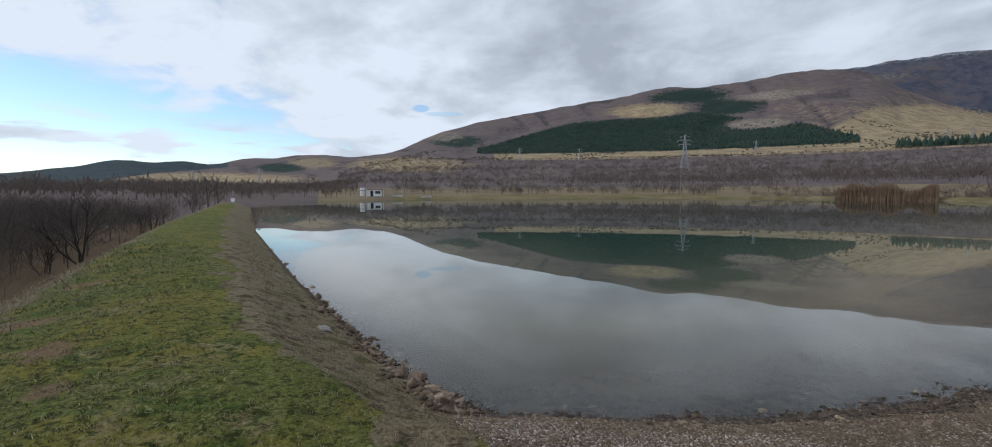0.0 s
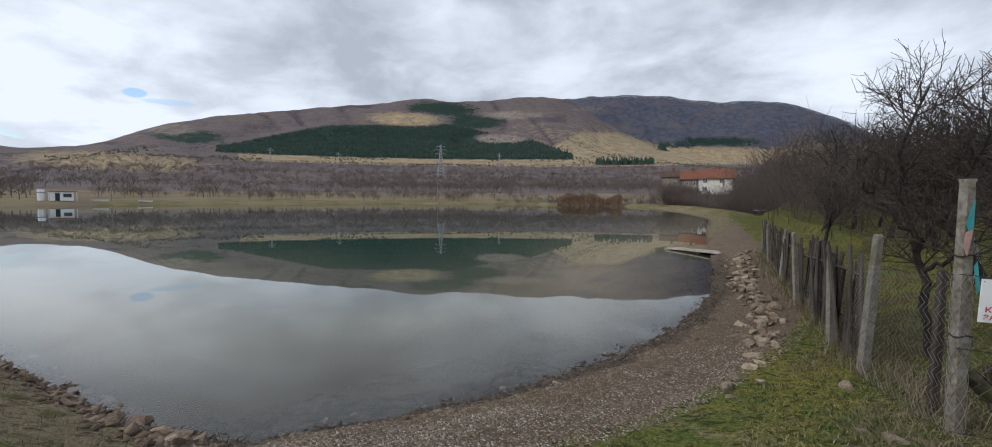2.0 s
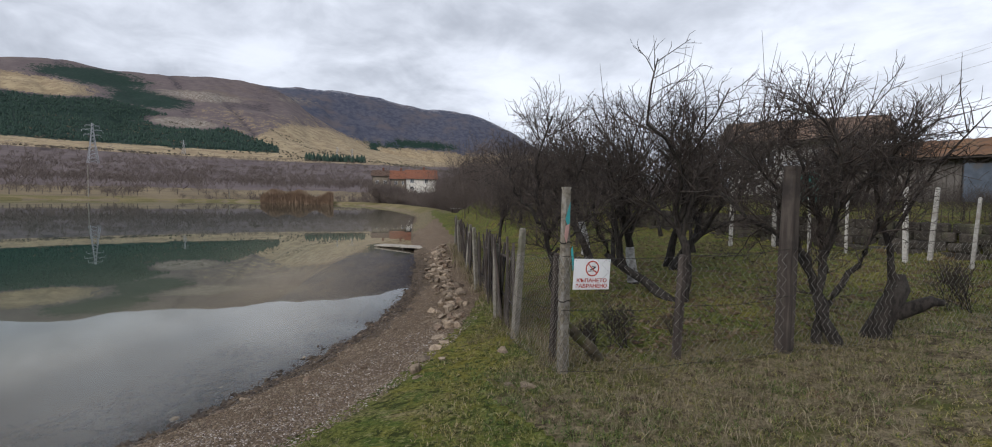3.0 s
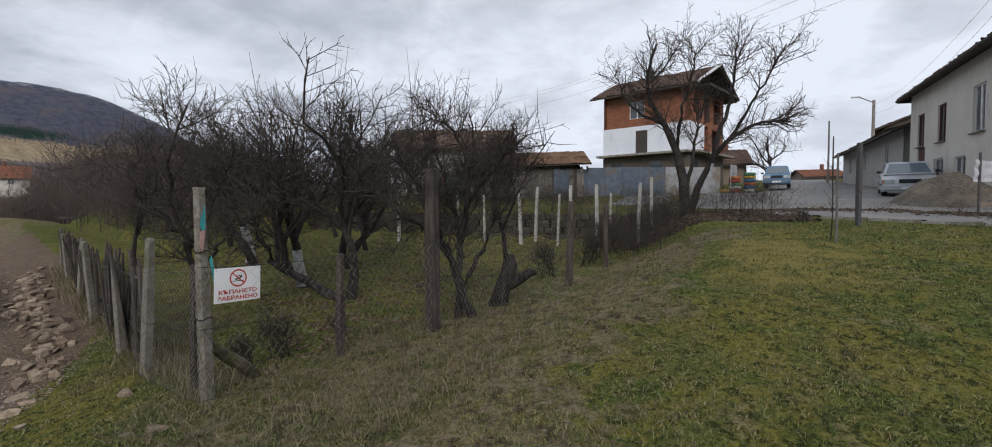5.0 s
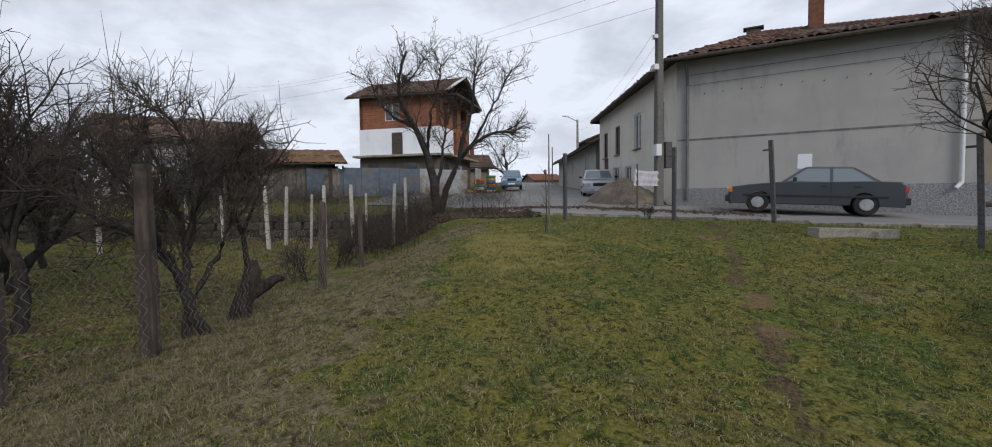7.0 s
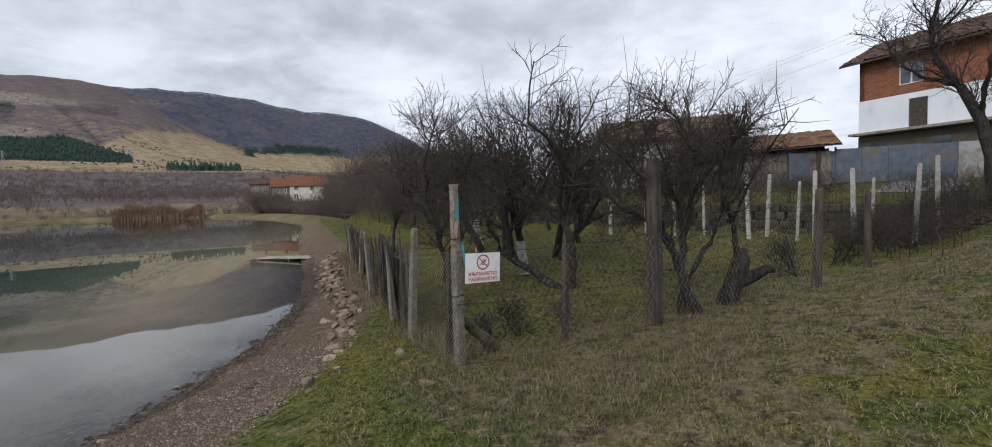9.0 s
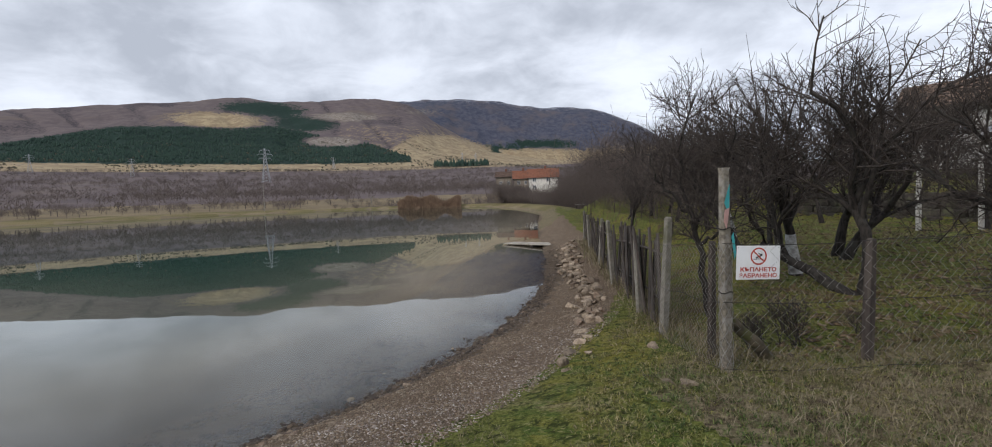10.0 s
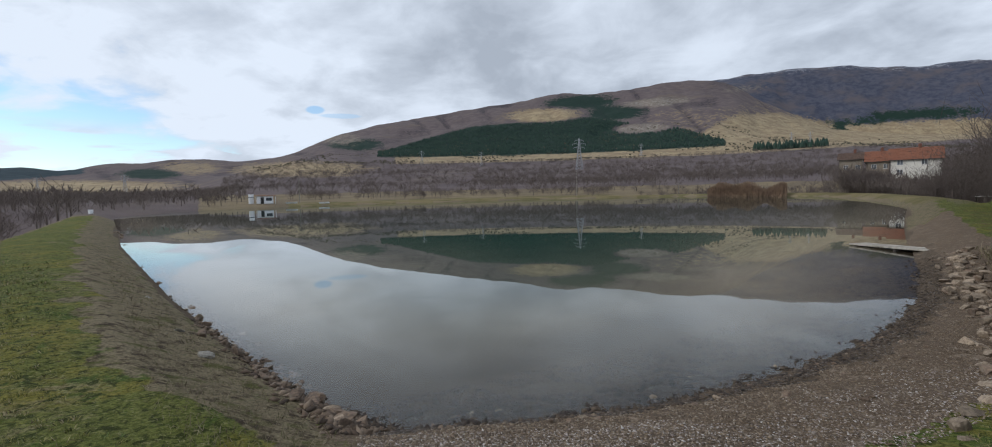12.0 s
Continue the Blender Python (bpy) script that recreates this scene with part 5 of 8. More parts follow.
def corner_house():
    c1, c0, c2 = (12.6, -16.7), (17.9, -9.5), (31.0, -10.9)
    b1, b2 = (24.0, -24.5), (33.0, -19.0)
    h = thing("corner_house", pose(17.9, -9.5, 2.0), "two-storey grey rendered house with a sagging tiled roof", "house")
    eave = 7.62
    put_wall(h, c0, c1, 1.2, eave, RENDER_GREY)
    m, ln = along(c0, c1)

    def on_end_wall(name, bm, mat, label=""):
        bm.transform(m)
        return placed(h, name, bm, mat, label)

    on_end_wall("plinth", box((ln - 0.02, 0.05, 1.55), (ln / 2, -0.022, 2.0), bevel=0.01), PLINTH, "speckled grey pebbledash plinth")
    on_end_wall("stain_ledge", box((ln - 0.1, 0.012, 0.07), (ln / 2, -0.004, 4.62)), LEDGE, "dark dirty ledge between the storeys")
    on_end_wall("poster", box((0.42, 0.012, 0.50), (ln * 0.47, -0.008, 3.62), tilt=(0, 1.5, 0)), FOAM, "blank white paper notice on the wall")
    for z in (6.78, 7.16):
        on_end_wall("wall_cable", tube((0.4, -0.04, z - 0.12), (ln, -0.04, z), 0.006, sides=5), BLACK_PAINT)
    for i in range(9):
        on_end_wall("wall_hook", tube((1.0 + 0.62 * i, -0.05, 6.3 + 0.02 * (i % 3)), (1.0 + 0.62 * i, 0.0, 6.3 + 0.02 * (i % 3)), 0.02, sides=5), BLACK_PAINT)
    bm = tube((ln - 0.75, -0.12, eave), (ln - 0.75, -0.12, 2.75), 0.06)
    add_tube(bm, (ln - 0.75, -0.12, 2.78), (ln - 0.9, -0.2, 2.6), 0.06)
    on_end_wall("downpipe", bm, PVC, "pale grey plastic downpipe")
    bm = tube((0.42, -0.45, eave - 0.1), (0.42, -0.42, eave - 0.35), 0.055)
    add_tube(bm, (0.42, -0.42, eave - 0.32), (0.42, -0.11, eave - 0.95), 0.055)
    add_tube(bm, (0.42, -0.11, eave - 0.92), (0.42, -0.11, 2.35), 0.055)
    on_end_wall("downpipe", bm, ZINC, "dull zinc downpipe with a bend below the eaves")
    # street side
    holes = [(1.3, 2.2, 4.9, 6.5), (4.4, 5.5, 4.85, 6.55), (8.2, 9.2, 4.9, 6.5), (11.0, 12.0, 4.95, 6.5), (6.0, 7.2, 2.55, 4.1), (8.4, 9.6, 2.75, 4.2), (10.8, 11.9, 2.8, 4.9)]
    m2, ln2 = along(c2, c0)
    holes = [(ln2 - b, ln2 - a, z0, z1) for a, b, z0, z1 in holes]
    front = put_wall(h, c2, c0, 1.6, eave, RENDER_CREAM, holes, label="cream rendered street front")
    for i, (x0, x1, z0, z1) in enumerate(holes):
        if i == 6:
            d = part("door", box((x1 - x0, 0.08, z1 - z0), ((x0 + x1) / 2, 0.1, (z0 + z1) / 2), bevel=0.01), RED_FRAME, front, "dark red-brown street door")
            part("handle", tube((x0 + 0.15, 0.02, 3.8), (x0 + 0.15, 0.07, 3.8), 0.025), ZINC, d)
        else:
            put_window(front, x0, x1, z0, z1, RED_FRAME if i in (2, 3) else PVC)
    bm = tube((24.6, -10.35, 7.3), (24.6, -10.35, 2.7), 0.05)
    placed(h, "downpipe", bm, ZINC)
    # rear walls that close the house
    put_wall(h, b2, c2, 2.0, eave, RENDER_OLD)
    put_wall(h, b1, b2, 2.0, eave, RENDER_OLD)
    put_wall(h, c1, b1, 1.2, eave, RENDER_OLD)
    r0, r1, r2 = (20.0, -13.9, 9.45), (16.9, -19.6, 9.3), (32.4, -15.0, 9.4)
    e = eave + 0.02

    def out(p, q, r=0.80):
        cx, cy = 22.0, -15.5
        d = math.hypot(p[0] - cx, p[1] - cy)
        return (p[0] + (p[0] - cx) / d * r, p[1] + (p[1] - cy) / d * r, e - 0.04)

    E1, E0, E2, B1, B2 = out(c1, 0), out(c0, 0), out(c2, 0), out(b1, 0), out(b2, 0)
    put_roof(h, (E1, E0, r0, r1), TILE, seed=3)
    put_roof(h, (E0, E2, r2, r0), TILE, seed=4)
    put_roof(h, (B2, B1, r1, r0), TILE_DARK, seed=5)
    put_roof(h, (B1, E1, r1, r1), TILE_DARK, seed=6)
    put_roof(h, (E2, B2, r2, r2), TILE_DARK, seed=7)
    put_roof(h, (B2, (B2[0] - 0.02, B2[1], B2[2]), r0, r2), TILE_DARK, seed=7)
    for a, b in ((E1, E0), (E0, E2)):
        placed(h, "gutter", tube((a[0], a[1], a[2] - 0.05), (b[0], b[1], b[2] - 0.05), 0.075, sides=8), SOFFIT, "rusty dark gutter")
    bm = bmesh.new()
    for i in range(30):
        t = i / 30
        p = Vector(r0).lerp(Vector(r1), t)
        add_tube(bm, p + Vector((0, 0, 0.03)), Vector(r0).lerp(Vector(r1), t + 0.036) + Vector((0, 0, 0.05)), 0.10, 0.12, 7)
    placed(h, "ridge_tiles", bm, TILE)
    bm = box((0.52, 0.52, 2.9), (18.75, -16.0, 10.2), 55, 0.01)
    add_box(bm, (0.64, 0.64, 0.10), (18.75, -16.0, 11.66), 55, 0.01)
    placed(h, "chimney", bm, CHIMNEY_BRICK, "tall red brick chimney")
    bm = box((0.55, 0.4, 0.5), (20.3, -14.3, 9.55), 55, 0.01)
    add_box(bm, (0.8, 0.5, 0.06), (20.3, -14.3, 9.85), 55)
    placed(h, "chimney", bm, SOFFIT, "small capped dark chimney")


corner_house()


def plain_house(name, label, p, q, depth, base, eave, rise, wall_mat, roof_mat, rows, overhang=0.5, gable_front=False, frame=None, chimney=True, tw=0.5, wall_label="", side_holes=None):
    """A house from plan corner p to q, depth to the left of that way; rows of windows (x0, x1, z0, z1) on the front."""
    h = thing(name, pose(p[0], p[1], base), label, "house")
    P, Q = Vector((*p, 0)), Vector((*q, 0))
    d = (Q - P).normalized()
    n = Vector((-d.y, d.x, 0))
    S, R = Q + n * depth, P + n * depth
    front = put_wall(h, p, q, base - 0.6, eave, wall_mat, rows, label=wall_label)
    for w in rows:
        put_window(front, *w, frame or PVC, sill=False)
    side = put_wall(h, (Q.x, Q.y), (S.x, S.y), base - 0.6, eave, wall_mat, side_holes or [(depth * 0.3, depth * 0.3 + 0.9, eave - 1.9, eave - 0.7)])
    if not side_holes:
        put_window(side, depth * 0.3, depth * 0.3 + 0.9, eave - 1.9, eave - 0.7, frame or PVC, sill=False)
    put_wall(h, (S.x, S.y), (R.x, R.y), base - 0.6, eave, wall_mat)
    put_wall(h, (R.x, R.y), (P.x, P.y), base - 0.6, eave, wall_mat)
    o = overhang
    up = Vector((0, 0, eave))
    if gable_front:
        A, B, C, D = P - d * o - n * o, R - d * o + n * o, S + d * o + n * o, Q + d * o - n * o
        r0, r1 = (P + Q) / 2 - n * o, (R + S) / 2 + n * o
        ends = ((P, Q), (S, R))
    else:
        A, B, C, D = Q + d * o - n * o, P - d * o - n * o, R - d * o + n * o, S + d * o + n * o
        r0, r1 = (Q + S) / 2 + d * o, (P + R) / 2 - d * o
        ends = ((Q, S), (R, P))
    lift = Vector((0, 0, eave + rise))
    drop = Vector((0, 0, eave - 0.18))
    put_roof(h, (A + drop, B + drop, r1 + lift, r0 + lift), roof_mat, tw=tw, th=0.5, amp=0.05)
    put_roof(h, (C + drop, D + drop, r0 + lift, r1 + lift), roof_mat, tw=tw, th=0.5, amp=0.05)
    inv = h.matrix_world.inverted()
    for a, b in (ends[1:] if side_holes else ends):
        mid = (a + b) / 2 + lift - Vector((0, 0, 0.25))
        inner = (P + S) / 2
        g = [a + up, b + up, mid]
        g += [v + (inner - (a + b) / 2).normalized() * 0.25 for v in g]
        mesh_part("gable", [inv @ v for v in g], [(0, 1, 2), (5, 4, 3), (0, 3, 4, 1), (1, 4, 5, 2), (2, 5, 3, 0)], wall_mat, h)
    if chimney:
        c = (P + S) / 2 + d * 0.8
        placed(h, "chimney", box((0.5, 0.5, 1.2), (c.x, c.y, eave + rise + 0.3), bevel=0.02), CHIMNEY_BRICK)
    return h, front, (P, Q, S, R, d, n)


# ---- the unfinished brick house ----
# ground-floor render with the shade under the floor slab put into its colour
SHADED_WALL = render_mat("raw_wall", (0.135, 0.112, 0.092), (0.10, 0.084, 0.07), (0.07, 0.058, 0.05))


def brick_house():
    K, L = (38.86, -0.43), (41.43, 6.19)
    h, front, (P, Q, S, R, d, n) = plain_house("brick_house", "unfinished three-storey brick house with a white-clad middle floor", L, K, 7.6, 3.0, 11.1, 1.9, BRICK, TILE_DARK,
                                               [(2.3, 3.6, 9.0, 10.4)], 0.85, tw=0.3, chimney=False, wall_label="bare red hollow brick",
                                               side_holes=[(0.9, 2.0, 9.1, 10.5), (3.1, 4.3, 8.7, 10.7), (5.2, 6.9, 8.7, 10.7), (3.0, 4.0, 6.25, 8.3), (4.9, 6.6, 6.6, 8.2)])
    m, ln = along(L, K)
    k, _ = along(K, (S.x, S.y))
    for mm, w in ((m, ln), (k, 7.6)):
        bm = bmesh.new()
        add_box(bm, (2.9, 0.10, 2.15), (1.45, -0.053, 7.3), bevel=0.01)
        if mm is m:
            add_box(bm, (w - 3.9, 0.10, 2.15), (3.9 + (w - 3.9) / 2, -0.053, 7.3), bevel=0.01)
            add_box(bm, (1.0, 0.08, 0.35), (3.4, -0.043, 8.2))
        bm.transform(mm)
        placed(h, "cladding", bm, FOAM, "white insulation boards on the middle floor")
        if mm is m:
            bm = box((0.9, 0.06, 1.85), (3.4, -0.032, 7.1))
            bm.transform(mm)
            placed(h, "balcony_door", bm, SOFFIT)
        bm = box((w + 0.5, 1.0, 0.16), (w / 2, -0.35, 6.10), bevel=0.01)
        bm.transform(mm)
        placed(h, "floor_slab", bm, CONCRETE, "raw concrete slab edge")
        bm = box((w + 0.06, 0.06, 2.9), (w / 2, -0.034, 4.5))
        bm.transform(mm)
        placed(h, "ground_floor", bm, SHADED_WALL)
        for x in (1.2, 4.6):
            bm = box((1.0, 0.05, 1.0), (x, -0.07, 5.0))
            bm.transform(mm)
            placed(h, "ground_window", bm, GLASS)
    # pale bargeboards along the gable towards the street
    mid = (Q + S) / 2 + d * 0.95
    edge = Q - n * 0.85 + d * 0.95
    for e in (edge, S + n * 0.85 + d * 0.95):
        a, b = Vector((e.x, e.y, 10.95)), Vector((mid.x, mid.y, 13.05))
        c = (a + b) / 2
        bm = tube(a, b, 0.12, sides=4)
        placed(h, "bargeboard", bm, PVC if e is edge else SOFFIT, "pale bargeboard" if e is edge else "dark bargeboard")
    # open attic with a bare balcony slab, a slim loggia rail on each floor
    bm = box((6.4, 1.5, 0.18), (3.8, -0.55, 10.95), bevel=0.01)
    bm.transform(k)
    placed(h, "balcony", bm, SOFFIT, "bare concrete balcony under the open attic")
    for x0, x1, z in ((3.1, 4.3, 8.7), (5.2, 6.9, 8.7), (4.9, 6.6, 6.6)):
        bm = tube((x0, -0.02, z + 0.9), (x1, -0.02, z + 0.9), 0.025, sides=5)
        for i in range(6):
            add_tube(bm, (x0 + (x1 - x0) * (i + 0.5) / 6, -0.02, z), (x0 + (x1 - x0) * (i + 0.5) / 6, -0.02, z + 0.9), 0.014, sides=4)
        bm.transform(k)
        placed(h, "loggia_rail", bm, GREY_STEEL)
    for x in (1.6, 6.0):
        bm = box((0.2, 0.2, 1.0), (x, 0.15, 11.5))
        bm.transform(k)
        placed(h, "attic_post", bm, CHIMNEY_BRICK)
    c = (P + S) / 2 - d * 1.2
    placed(h, "chimney", box((0.6, 0.5, 1.0), (c.x, c.y, 13.1), bevel=0.02), SOFFIT, "short dark chimney")


brick_house()

plain_house("village_house", "rendered house with a pale hipped tile roof behind bare trees", (38.6, 24.4), (43.2, 15.4), 9.0, 2.6, 7.6, 2.2, RENDER_PALE, TILE_WORN,
            [(2.0, 3.2, 5.4, 6.8), (6.0, 7.2, 5.4, 6.8)], 0.9, chimney=False)
plain_house("small_house", "low old house with a dark tiled roof", (55.0, -1.4), (55.4, -6.0), 6.0, 3.8, 6.3, 1.6, RENDER_OLD, TILE_DARK, [(1.2, 2.1, 4.9, 5.9)], 0.6)
plain_house("street_house", "old weathered house with dark overhanging eaves", (52.0, -13.4), (33.6, -11.5), 8.0, 3.0, 6.5, 1.5, RENDER_PALE, TILE_DARK, [(3.0, 4.0, 4.6, 5.9), (8.4, 9.4, 4.6, 5.9), (14.6, 15.6, 4.6, 5.9)], 0.7, chimney=False)
plain_house("street_house", "brown weathered house farther up the street", (62.0, -19.0), (51.0, -16.0), 8.0, 4.2, 8.6, 1.8, RENDER_OLD, TILE, [(1.5, 2.5, 6.2, 7.4), (5.5, 6.5, 6.2, 7.4)], 0.7, frame=RED_FRAME)
plain_house("street_house", "low house with an orange roof at the top of the street", (92.0, -18.6), (93.0, -24.2), 7.0, 4.4, 6.4, 1.2, RENDER_OLD, TILE_ORANGE, [(2.0, 3.0, 5.0, 5.9)], 0.5)
lake_group = "orange-roofed houses beyond the lake"
for args in (("lakeside_house", "pale two-storey house with an orange tile roof above the shore", (54.2, 141.5), (62.8, 138.2), 7.0, 4.0, 8.4, 2.8, RENDER_CREAM, TILE_ORANGE, [(1.2, 2.3, 7.0, 8.3), (5.6, 6.7, 7.0, 8.3), (1.2, 2.3, 4.6, 5.9)]),
             ("lakeside_house", "tan-walled house with an orange tile roof above the shore", (51.2, 147.0), (55.4, 145.4), 6.0, 4.2, 8.4, 2.6, RENDER_OLD, TILE_ORANGE, [(1.0, 2.0, 6.4, 7.6), (3.4, 4.4, 6.4, 7.6)]),
             ("lakeside_house", "small tan house with a brown tile roof above the shore", (47.2, 153.4), (51.8, 151.6), 6.0, 4.6, 9.4, 1.8, RENDER_OLD, TILE_DARK, [(1.0, 2.0, 6.6, 7.8), (3.6, 4.6, 6.6, 7.8)])):
    tagged(plain_house(*args, tw=1.0)[0], group=lake_group)


# ---- sheds and sheet fences along the lane ----
WALL_STONE = rough_mat("wall_stone", (0.060, 0.052, 0.043), (0.034, 0.030, 0.025), 9, 0.95, 0.7, 0.015, (0.075, 0.075, 0.045), 1.6, vary=0.3)


def sheds():
    s = thing("shed", pose(28.8, 8.0, 2.3), "patched grey plank shed with a rusty sheet roof", "shed")
    P, Q = Vector((27.1, 11.85, 0)), Vector((29.54, 5.63, 0))
    d = (Q - P).normalized()
    n = Vector((-d.y, d.x, 0))
    inv = s.matrix_world.inverted()
    rng = np.random.default_rng(3)
    ln, x, wide = (Q - P).length, 0.0, []
    while x < ln - 0.2:
        w = rng.uniform(0.16, 0.5)
        c = P + d * (x + w / 2)
        h = rng.uniform(1.75, 2.0)
        placed(s, "plank", box((w - 0.015, 0.03, h), (c.x, c.y, 2.6 + h / 2), math.degrees(math.atan2(d.y, d.x)), 0.004), GREY_PLANK if rng.random() > 0.3 else OLD_BOARD)
        x += w
    for a, b in ((P, P + n * 4), (Q, Q + n * 4), (P + n * 4, Q + n * 4)):
        placed(s, "side_wall", tube((a.x, a.y, 3.2), (b.x, b.y, 3.2), 0.01, sides=4), OLD_BOARD)
        c, e = (a + b) / 2, b - a
        placed(s, "side_wall", box((e.length, 0.06, 2.3), (c.x, c.y, 3.4), math.degrees(math.atan2(e.y, e.x))), OLD_BOARD)
    e0, e1 = P - d * 0.4 - n * 0.5 + Vector((0, 0, 4.5)), Q + d * 0.5 - n * 0.5 + Vector((0, 0, 4.7))
    r0, r1 = P - d * 0.4 + n * 2.2 + Vector((0, 0, 5.5)), Q + d * 0.5 + n * 2.2 + Vector((0, 0, 5.7))
    b0, b1 = P - d * 0.4 + n * 4.4 + Vector((0, 0, 4.55)), Q + d * 0.5 + n * 4.4 + Vector((0, 0, 4.65))
    put_roof(s, (e0, e1, r1, r0), RUST, 0.06, tw=0.4, th=1.6, amp=0.04)
    put_roof(s, (b1, b0, r0, r1), RUST, 0.06, tw=0.4, th=1.6, amp=0.04)
    g = [Q + Vector((0, 0, 4.2)), Q + n * 4 + Vector((0, 0, 4.2)), Q + n * 2.2 + Vector((0, 0, 5.4))]
    g += [v - d * 0.05 for v in g]
    mesh_part("gable", [inv @ v for v in g], [(0, 1, 2), (5, 4, 3), (0, 3, 4, 1), (1, 4, 5, 2), (2, 5, 3, 0)], OLD_BOARD, s)
    lean = thing("lean_to", pose(27.2, 11.2, 2.3), "lean-to with faded teal door boards and a pale sheet roof", "shed")
    for j in range(6):
        c = P - d * (0.2 + 0.27 * j)
        placed(lean, "door_board", box((0.26, 0.03, 1.7), (c.x, c.y, 3.3), math.degrees(math.atan2(d.y, d.x)), 0.004), TEAL)
    for k in (0.02, 1.75):
        c = P - d * k + n * 1.3
        placed(lean, "side_wall", box((2.6, 0.05, 1.8), (c.x, c.y, 3.3), math.degrees(math.atan2(n.y, n.x)), 0.004), OLD_BOARD)
    a0, a1 = P - d * 2.2 - n * 0.4 + Vector((0, 0, 4.2)), P + d * 0.0 - n * 0.4 + Vector((0, 0, 4.25))
    put_roof(lean, (a0, a1, a1 + n * 3 + Vector((0, 0, 0.7)), a0 + n * 3 + Vector((0, 0, 0.7))), SHEET_PALE, 0.05, tw=0.3, th=3.0, amp=0.03)
    # sheet-metal fence in panels between posts
    f = thing("sheet_fence", pose(31, 3, 2.4), "blue-grey sheet metal fence with pale patched panels", "fence")
    pts = [(28.7, 7.2), (29.9, 5.4), (30.9, 3.4), (31.2, 0.9), (31.6, -0.5), (32.3, -2.2)]
    tops = [4.4, 4.5, 4.5, 4.5, 4.45]
    for i, (a, b) in enumerate(zip(pts, pts[1:])):
        ln = math.hypot(b[0] - a[0], b[1] - a[1])
        t = math.degrees(math.atan2(b[1] - a[1], b[0] - a[0]))
        k = max(1, round(ln / 1.25))
        for j in range(k):
            u = (j + 0.5) / k
            x, y = a[0] + (b[0] - a[0]) * u, a[1] + (b[1] - a[1]) * u
            placed(f, "panel", box((ln / k - 0.02, 0.03, 1.75), (x, y, tops[i] - 0.9 + 0.02 * ((i + j) % 3)), t, 0.006), SHEET_BLUE if i < 3 else SHEET_PALE)
        placed(f, "post", tube((a[0] + 0.06, a[1], 2.2), (a[0] + 0.06, a[1], tops[i] + 0.1), 0.05), GREY_STEEL)
    g = thing("board_fence", pose(37, -3, 2.8), "pale upright plank fence beside the parked blue car", "fence")
    for i in range(22):
        u = i / 21
        placed(g, "plank", box((0.2, 0.025, 1.75), (32.9 + 7.5 * u, -2.8 - 1.0 * u, 3.75 + 0.4 * u), -8, 0.004), SHEET_PALE)
    low = thing("low_wall", pose(19, 3, 1.5), "low dark rubble wall holding up the lane", "wall")
    rng = np.random.default_rng(9)
    for row in range(4):
        for i in range(48):
            y = 0.9 + 15.0 * (i + 0.5 * (row % 2)) / 47 + rng.normal(0, 0.03)
            x = 16.62 + 0.1 * (y - 0.6) + 0.05 * row + rng.normal(0, 0.03)
            z = 1.12 + 0.012 * max(0, y - 10) + 0.25 * row
            placed(low, "stone", box((0.30, rng.uniform(0.27, 0.36), rng.uniform(0.22, 0.28)), (x, y, z), rng.uniform(82, 98) - 90, 0.05), WALL_STONE)


sheds()


# ---- road ----
ASPHALT = rough_mat("asphalt", (0.21, 0.205, 0.20), (0.16, 0.156, 0.153), 30, 0.9, 0.3, 0.006, (0.25, 0.235, 0.215), 0.35)


def build_road():
    c0, c1, c2 = np.array((17.9, -9.5)), np.array((12.6, -16.7)), np.array((31.0, -10.9))
    g = 0.2
    xs, ys = np.arange(2, 96, g), np.arange(-34, 5, g)
    X, Y = np.meshgrid(xs, ys, indexing="ij")
    w = (c1 - c0) / np.linalg.norm(c1 - c0)
    n1 = np.array((-0.806, 0.592))
    dist = (X - c0[0]) * n1[0] + (Y - c0[1]) * n1[1]
    t = (X - c0[0]) * w[0] + (Y - c0[1]) * w[1]
    edge = 0.25 * wavy(X, Y, 3.0, 3.0, 2)
    lane = (dist > 0.5) & (dist < 5.6 + edge) & (t > -3)
    f = np.array((0.99, -0.125))
    nf = np.array((0.125, 0.99))
    u = (X - c0[0]) * f[0] + (Y - c0[1]) * f[1]
    v = (X - c0[0]) * nf[0] + (Y - c0[1]) * nf[1]
    street = (v > 0.8 - 0.02 * u) & (v < 6.6 + edge - 0.035 * np.clip(u - 14, 0, 99)) & (u > -5.5) & (dist < 30)
    street &= ~((dist > 5.6 + edge) & (u < 1.0))
    path = (v >= 6) & (v < 9.6 + edge) & (u > -0.2 + edge) & (u < 13)
    path |= (np.abs(Y - 1.6) < 1.2 + edge) & (X > 21) & (X < 30)
    keep = lane | street | path
    keep = keep[:-1, :-1]
    Z = ground_z(X, Y) + 0.035
    i, j = np.nonzero(keep)
    ny = len(ys)
    q = np.stack([i * ny + j, (i + 1) * ny + j, (i + 1) * ny + j + 1, i * ny + j + 1], -1)
    used, inv = np.unique(q, return_inverse=True)
    verts = np.stack([X, Y, Z], -1).reshape(-1, 3)[used]
    ob = sheet("road", verts.tolist(), inv.reshape(-1, 4).tolist(), ASPHALT)
    tagged(ob, "worn grey asphalt road with crumbling edges", "road", kind="structure")


build_road()


